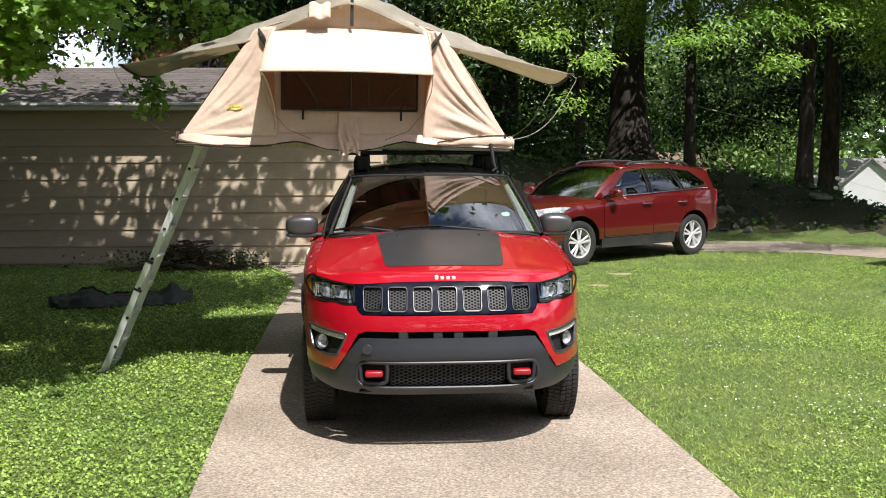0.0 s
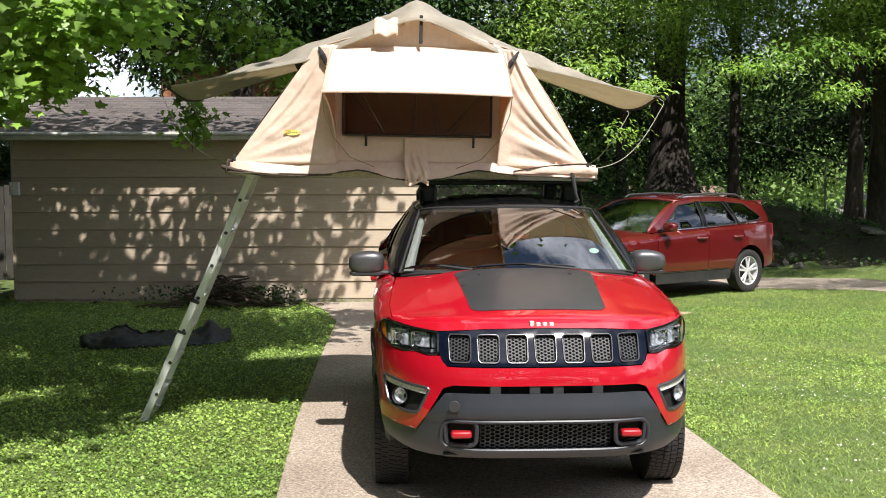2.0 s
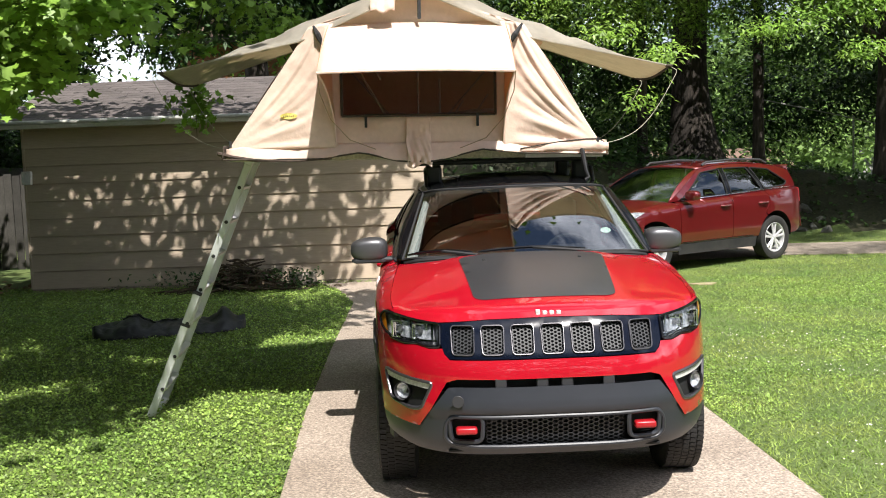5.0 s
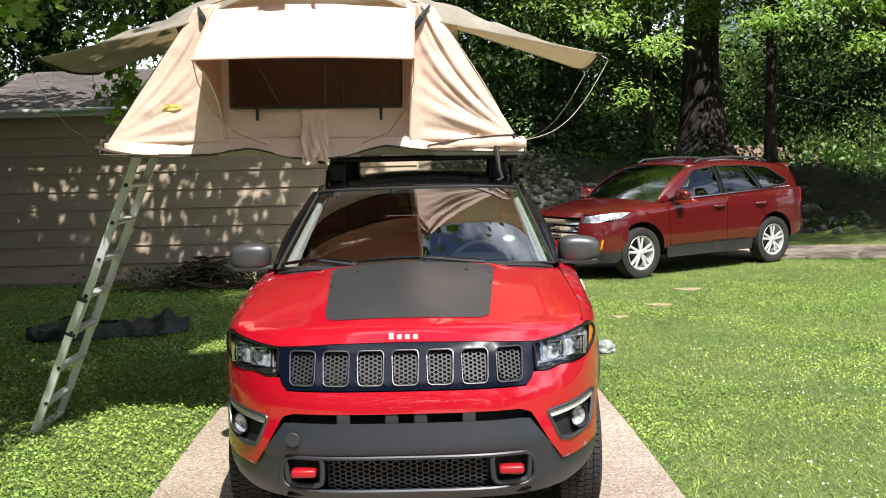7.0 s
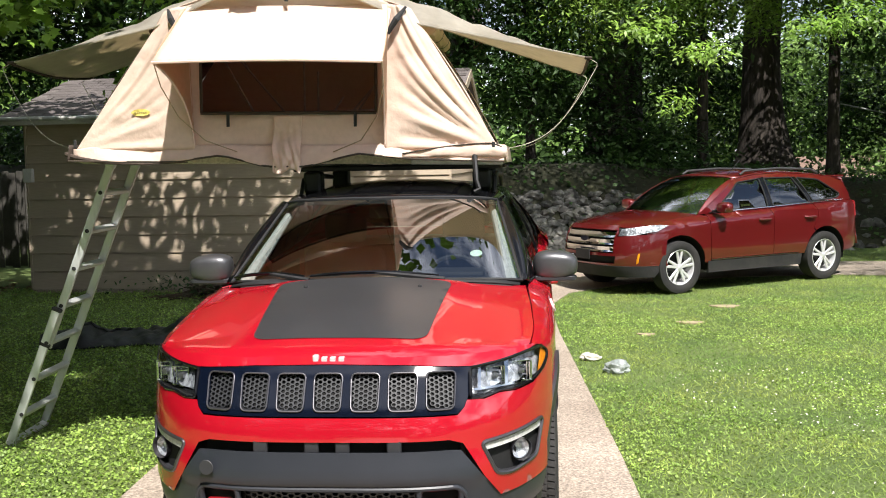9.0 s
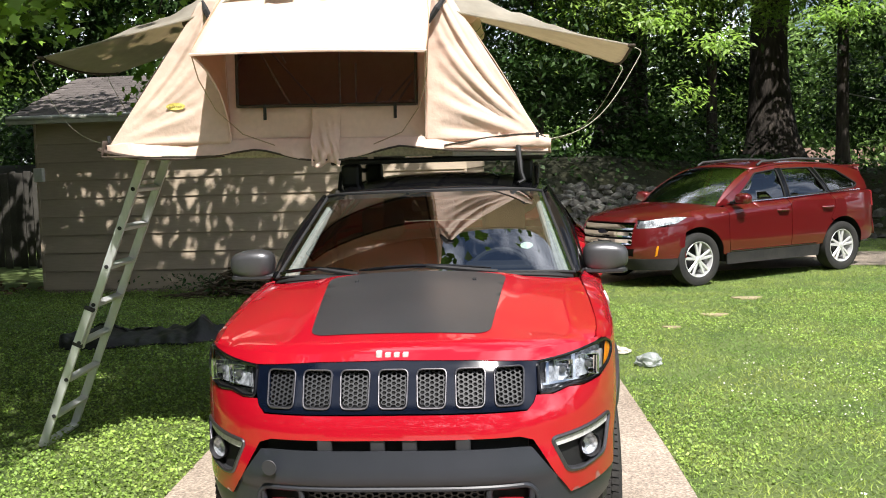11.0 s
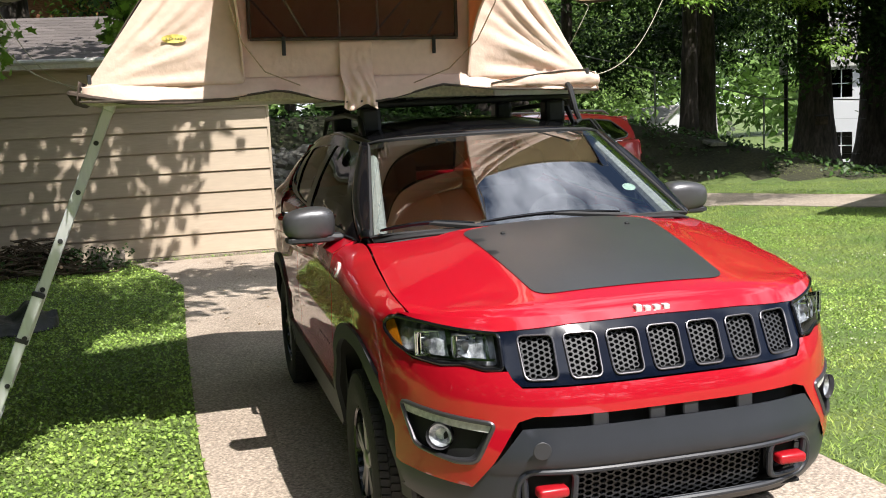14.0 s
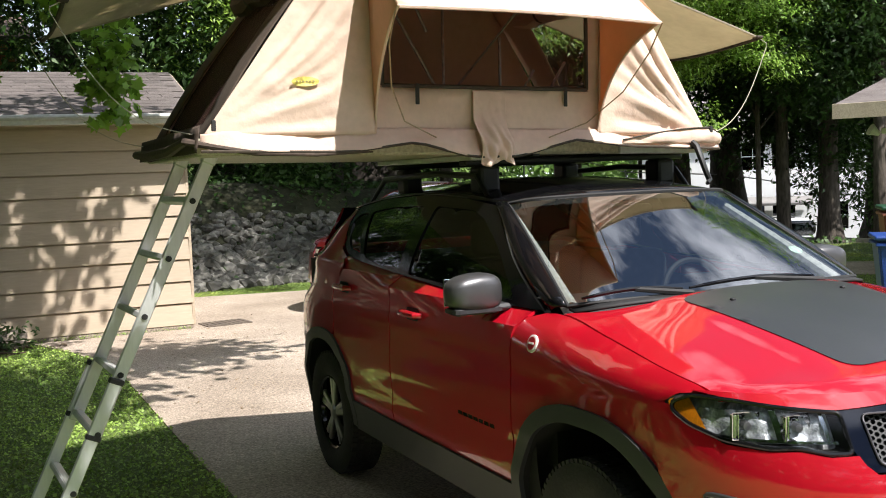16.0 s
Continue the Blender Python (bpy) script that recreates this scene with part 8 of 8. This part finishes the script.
def bin_thing(m, body, lid, high, label):
    b = thing("wheelie_bin", m, label, "bin")
    bm = bmesh.new()
    for k, (h, w) in enumerate(((0.08, 0.22), (high, 0.29))):
        ring = [bm.verts.new((sx * w, sy * w * 1.05, h)) for sx, sy in ((-1, -1), (1, -1), (1, 1), (-1, 1))]
        if k:
            for i in range(4):
                bm.faces.new((low_ring[i], low_ring[(i + 1) % 4], ring[(i + 1) % 4], ring[i]))
            bm.faces.new(ring)
        else:
            low_ring = ring
            bm.faces.new(ring[::-1])
    bmesh.ops.bevel(bm, geom=bm.edges[:], offset=0.025, segments=2, affect="EDGES")
    part("body", bm, body, b)
    part("lid", boxed((-0.32, -0.35, high), (0.32, 0.34, high + 0.05), 0.02, None, 2), lid, b)
    part("rim", boxed((-0.31, -0.33, high - 0.07), (0.31, 0.33, high - 0.03), 0.01), body, b)
    for sx in (-0.24, 0.24):
        part("wheel", lathe(bmesh.new(), [(0.0, -0.03), (0.09, -0.03), (0.1, -0.02), (0.1, 0.02), (0.09, 0.03), (0.0, 0.03)], 16, Matrix.Translation((sx, 0.25, 0.1)) @ pose(0, 0, 0, 0, 90, 0)), M["rubber"], b)


bin_thing(pose(6.75, 11.75, 0, 0, 0, -40), M["blue_bin"], M["blue_bin"], 0.84, "blue plastic recycling bin beside the house")
bin_thing(pose(7.75, 12.6, 0, 0, 0, -40), M["brown_bin"], M["green_lid"], 1.1, "red-brown bin with a dark green lid")


def house(name, m, w, d, eave, rise, wall, roof, label, windows, over=0.4, base=-1.0, edge="white_paint"):
    """A gabled house, ridge along x, front at -y, with recessed framed windows (x, z, width, height)."""
    h = thing(name, m, label, "house")
    holes = [[(x - a / 2, z - b / 2), (x + a / 2, z - b / 2), (x + a / 2, z + b / 2), (x - a / 2, z + b / 2)] for x, z, a, b in windows]
    v, f = flat_patch([(-w / 2, base), (w / 2, base), (w / 2, eave), (-w / 2, eave)], holes, lambda x, z: (x, 0, z), 1.2)
    put("front_wall", mesh("front_wall", v, f, wall), h).modifiers.new("thickness", "SOLIDIFY").thickness = -0.15
    for sx in (-w / 2, w / 2):
        bm = bmesh.new()
        bm.faces.new([bm.verts.new(p) for p in ((sx, 0, base), (sx, d, base), (sx, d, eave), (sx, d / 2, eave + rise), (sx, 0, eave))])
        r_ = bmesh.ops.extrude_face_region(bm, geom=bm.faces[:])
        bmesh.ops.translate(bm, vec=(-0.1 if sx > 0 else 0.1, 0, 0), verts=[q for q in r_["geom"] if isinstance(q, bmesh.types.BMVert)])
        part("gable_wall", bm, wall, h)
    part("rear_wall", boxed((-w / 2, d - 0.15, base), (w / 2, d, eave)), wall, h)
    s = rise / (d / 2)
    for sy, y0 in ((1, -over), (-1, d + over)):
        bm = bmesh.new()
        q = [(-w / 2 - over, y0, eave - over * s), (w / 2 + over, y0, eave - over * s), (w / 2 + over, d / 2, eave + rise), (-w / 2 - over, d / 2, eave + rise)]
        a = [bm.verts.new(p) for p in q] + [bm.verts.new((p[0], p[1], p[2] + 0.14)) for p in q]
        for t in ((0, 1, 2, 3), (4, 7, 6, 5), (0, 4, 5, 1), (1, 5, 6, 2), (2, 6, 7, 3), (3, 7, 4, 0)):
            bm.faces.new([a[i] for i in t])
        part("roof", bm, roof, h)
    part("fascia", boxed((-w / 2 - over, -over - 0.03, eave - over * s - 0.05), (w / 2 + over, -over - 0.004, eave - over * s + 0.15), 0.004), M[edge], h)
    for x, z, a, b in windows:
        win = part("window", boxed((x - a / 2, 0.06, z - b / 2), (x + a / 2, 0.08, z + b / 2)), M["side_glass"], h)
        for lo, hi in (((x - a / 2 - 0.08, -0.03, z - b / 2 - 0.08), (x + a / 2 + 0.08, 0.05, z - b / 2)), ((x - a / 2 - 0.08, -0.03, z + b / 2), (x + a / 2 + 0.08, 0.05, z + b / 2 + 0.08)), ((x - a / 2 - 0.08, -0.03, z - b / 2), (x - a / 2, 0.05, z + b / 2)), ((x + a / 2, -0.03, z - b / 2), (x + a / 2 + 0.08, 0.05, z + b / 2)), ((x - 0.02, 0.0, z - b / 2), (x + 0.02, 0.05, z + b / 2)), ((x - a / 2, 0.0, z - 0.02), (x + a / 2, 0.05, z + 0.02))):
            part("frame", boxed(lo, hi), M["house_white"], win)
        # Black sheet stands in for the unlit room behind the glass.
        part("dark_room", boxed((x - a / 2 - 0.1, 0.9, z - b / 2 - 0.1), (x + a / 2 + 0.1, 0.95, z + b / 2 + 0.1)), M["void"], win)
    return h


wh = house("white_house", pose(29.5, 39.5, -2.2, 0, 0, -42), 12, 8, 5.2, 2.2, M["house_white"], M["house_roof"], "white clapboard house with a grey roof behind the trees", [(x, z, 0.95, 1.2) for x in (-4.6, -2.2, -0.9, 0.4, 2.6, 4.8) for z in (1.5, 4.2)])
part("porch_roof", boxed((-3.0, -1.6, 2.3), (1.6, 0.0, 2.42), 0.02, pose(0, 0, 0, 8)), M["house_roof"], wh, "grey porch roof")
for x in (-2.8, -0.7, 1.4):
    part("porch_post", boxed((x - 0.07, -1.5, -0.6), (x + 0.07, -1.36, 2.15), 0.01), M["house_white"], wh)
h2 = house("white_cottage", pose(39.1, 88.1, -3.7, 0, 0, -24.7), 8.4, 6, 2.6, 2.0, M["house_white"], M["house_roof"], "far white cottage with grey roof and a front gable", [(-2.6, 1.3, 0.9, 1.2)], 0.4, -2.6)
wing = house("cottage_wing", pose(42.7, 87.0, -3.7, 0, 0, 65.3), 4.0, 4.6, 2.6, 2.1, M["house_white"], M["house_roof"], "front gable of the far cottage", [(0.0, 1.3, 0.8, 1.1)], 0.3, -2.6)
for ob in list(wing.children):
    ob.parent = h2
    ob.matrix_basis = h2.matrix_basis.inverted() @ wing.matrix_basis @ ob.matrix_basis
bpy.data.objects.remove(wing)
house("brown_roofed_house", pose(15.3, 60.0, -2.2, 0, 0, -4), 7.6, 7, 2.7, 1.05, M["siding"], M["brown_roof"], "far low house with a brown roof", [(-2.5, 1.5, 1.2, 1.2), (2.5, 1.5, 1.2, 1.2)])
M["brick_wall"] = surf("orange_brown_brick", (0.30, 0.125, 0.06), (0.40, 0.18, 0.09), 3.0, 0.85, bump=0.4, bscale=12, fine=0.25, stretch=(1, 1, 3))
house("brick_house", pose(-5.0, 32.0, 0, 0, 0, 2), 6.6, 7, 5.6, 1.0, M["brick_wall"], M["brown_roof"], "orange-brown house seen over the garage roof", [], 0.5, -0.6, "dark_fence")
house("neighbour_house", pose(11.17, 10.04, 0, 0, 0, -60), 8.2, 7.0, 2.47, 0.62, M["siding"], M["shingle"], "tan house corner with a shingled eave and floodlights", [(-1.5, 1.2, 1.2, 1.2)], 0.9, 0.0, "soffit")


lamp = thing("flood_light", pose(11.17, 10.04, 0, 0, 0, -60) @ pose(-4.45, -0.35, 2.03), "white twin floodlight under the house eave", "lamp")
part("bracket", boxed((-0.06, -0.05, 0.02), (0.06, 0.05, 0.10), 0.01), M["white_paint"], lamp)
for sx in (-1, 1):
    part("lamp_head", lathe(bmesh.new(), [(0.0, 0.0), (0.03, 0.0), (0.05, 0.06), (0.085, 0.13), (0.08, 0.14), (0.0, 0.125)], 16, Matrix.Translation((sx * 0.1, 0, 0.02)) @ pose(0, 0, 0, 60, 0, sx * 55)), M["white_paint"], lamp, "white floodlight head", True)


# post by the trees, slab and blossoms on the bank
z = float(height(14.5, 28.0))
post = thing("utility_post", pose(14.5, 28.0, z), "thin grey post with a pale box at its top", "post")
part("pole", tubed([(0, 0, -0.1), (0, 0, 2.75 - z)], 0.055, 10), M["dark_fence"], post)
part("meter_box", boxed((-0.19, -0.1, 2.2 - z), (-0.03, 0.04, 2.62 - z), 0.02), M["white_paint"], post, "pale meter box")
part("cap", lathe(bmesh.new(), [(0.065, 0), (0.065, 0.03), (0.0, 0.06)], 12, Matrix.Translation((0, 0, 2.74 - z))), M["galv"], post)
z = float(height(9.45, 22.5))
sl = part("stone_slab", boxed((-0.22, -0.15, -0.03), (0.22, 0.15, 0.05), 0.02, None, 2), M["rock"])
sl.matrix_basis = pose(9.45, 22.5, z + 0.03, 14, 3, 12)
tagged(sl, "flat pale stone slab lying on the bank", "stone")
for i, (dx, dz) in enumerate(((0.0, 0.42), (0.07, 0.3), (-0.03, 0.2))):
    z = float(height(9.85 + dx, 22.6))
    fl = thing("white_flower", pose(9.85 + dx, 22.6, z), "white blossom on a thin stalk by the trunk", "flower", "blossoms by the trunk")
    part("stalk", tubed([(0, 0, -0.03), (0.01, 0, dz * 0.5), (0, -0.02, dz)], 0.005, 5), M["leaf_b"], fl)
    part("blossom", lathe(bmesh.new(), [(0.0, -0.02), (0.035, -0.01), (0.06, 0.015), (0.05, 0.03), (0.02, 0.025), (0.0, 0.03)], 10, Matrix.Translation((0, -0.02, dz)) @ pose(0, 0, 0, 55)), M["clover"], fl, "white petals", True)


# ---- cars parked far off ----
def far_car(m, paint, label):
    c = thing("far_car", m, label, "car", "cars parked far off")
    for lo, hi, name, mat, bev in (((-2.2, -0.85, 0.35), (2.2, 0.85, 0.85), "body", paint, 0.16), ((-1.2, -0.75, 0.83), (1.3, 0.75, 1.38), "cabin", M["side_glass"], 0.2), ((-0.95, -0.66, 1.34), (1.0, 0.66, 1.42), "roof", paint, 0.03)):
        part(name, boxed(lo, hi, bev, None, 3), mat, c, smooth=True)
    for x in (-1.35, 1.35):
        for y in (-0.8, 0.8):
            part("wheel", lathe(bmesh.new(), [(0.0, -0.1), (0.3, -0.1), (0.33, -0.06), (0.33, 0.06), (0.3, 0.1), (0.0, 0.1)], 18, Matrix.Translation((x, y, 0.33)) @ pose(0, 0, 0, 90)), M["rubber"], c)


for x, y, rot, paint, label in ((21.6, 32.5, 60, M["car_blue"], "pale blue car parked beyond the fence"), (24.0, 32.6, 60, M["car_white"], "white car parked beyond the fence")):
    far_car(pose(x, y, float(height(x, y)), 0, 0, rot), paint, label)

# board fence to the side of the garage
bf = thing("board_fence", pose(0, 0, 0), "dark weathered board fence beside the garage", "fence")
bd = mesh("board", *[(lambda b: ([v.co[:] for v in b.verts], [[v.index for v in f.verts] for f in b.faces]))(b) for b in [boxed((-0.07, -0.012, 0), (0.07, 0.012, 1.75), 0.004)] if not b.verts.index_update()][0], M["dark_fence"])
for i in range(26):
    put("board", bd, bf, m=pose(-10.6 + 0.15 * i, 19.6 + 0.01 * (i % 3), 0.03 * (i % 2)))
part("rail", boxed((-10.7, 19.62, 0.4), (-6.7, 19.66, 0.5)), M["dark_fence"], bf)
part("rail", boxed((-10.7, 19.62, 1.3), (-6.7, 19.66, 1.4)), M["dark_fence"], bf)


# ---- rocks of the bank ----
def rock_mesh(seed):
    bm = bmesh.new()
    bmesh.ops.create_icosphere(bm, subdivisions=1, radius=1.0)
    for v_ in bm.verts:
        k = 1 + 0.38 * noise.noise(v_.co * 1.4 + Vector((seed * 3.1, 0, 0)))
        v_.co = Vector((v_.co.x * 1.15, v_.co.y * 0.85, v_.co.z * 0.62)) * k
    me = bpy.data.meshes.new("rock")
    bm.to_mesh(me)
    bm.free()
    me.materials.append(M["rock"])
    return me


shapes = [rock_mesh(i) for i in range(8)]
bank_ob = tagged(new("rock_bank"), "loose grey limestone rocks piled on the bank", "rocks", kind="structure")
rng = random.Random(77)
rest_v, rest_f = [], []
for i in range(1350):
    near = i < 300
    x = rng.uniform(-0.6, 4.2) if near else rng.uniform(-2.0, 4.5) + 3.5 * rng.random() ** 2.2
    s = 1.5 * rng.random() ** 1.2 - 0.2
    y = float(foot_y(x)) + s
    size = rng.uniform(0.075, 0.19) * (1.15 if s < 0.8 else 0.85) * (1.0 if x < 6 else 0.8)
    m = Matrix.Translation((x, y, float(height(x, y)) + size * 0.16)) @ pose(0, 0, 0, rng.uniform(-30, 30) + 20, rng.uniform(-25, 25), rng.uniform(0, 360)) @ Matrix.Diagonal((size, size, size, 1))
    if near:
        put("rock", shapes[i % 8], bank_ob, m=m)
    else:
        me = shapes[i % 8]
        k = len(rest_v)
        rest_v += [tuple(m @ v.co) for v in me.vertices]
        rest_f += [tuple(k + j for j in p.vertices) for p in me.polygons]
tagged(put("rubble", mesh("rubble", rest_v, rest_f, M["rocks_rest"])), "grey limestone rubble along the foot of the bank", "rubble", kind="stuff")

rg = np.random.default_rng(23)
x = rg.uniform(-3, 14, 4600)
s_ = rg.uniform(0.2, 3.6, 4600) ** 1.15
y = foot_y(x) + s_
p = np.stack([x, y, height(x, y) + rg.uniform(0.02, 0.16, 4600)], 1)
keep = np.array([noise.noise(Vector((a * 1.1, b * 1.4, 0))) > (-0.05 if b - foot_y(a) < 1.3 else -0.5) for a, b in zip(x, y)])
tagged(put("bank_ivy", leaf_mesh("bank_ivy", p[keep], rg.normal(size=p[keep].shape) * 0.5 + np.array([0, -0.5, 1]), 0.11, M["leaf_b"], 0.7, 0, 24)), "creeping green ivy patches on the rocky bank", "ivy", kind="stuff")

# ---- roof shingles, course by course ----
tab = mesh("shingle", [(0, 0, 0.004), (0.296, 0, 0.004), (0.296, 0.2, 0.0), (0, 0.2, 0.0), (0, 0, -0.006), (0.296, 0, -0.006)], [(0, 1, 2, 3), (4, 5, 1, 0), (1, 5, 2), (0, 3, 4)], M["shingle"])
run = math.hypot(RIDGE_Y - GY0 + oy, RIDGE - EAVE - 0.08)
tilt = math.degrees(math.atan2(RIDGE - EAVE - 0.08, RIDGE_Y - GY0 + oy))
courses = 14
for c in range(courses):
    for i in range(21):
        x = GX0 - ox + 0.008 + 0.3 * i + (0.15 if c % 2 else 0.0) + 0.02 * math.sin(i * 7 + c)
        if x + 0.3 > GX1 + ox:
            continue
        p = Matrix.Translation((x, GY0 - oy, EAVE + 0.08)) @ pose(0, 0, 0, tilt) @ Matrix.Translation((0, run * c / courses - 0.01, 0.009))
        put("shingle", tab, roof_ob, m=p)
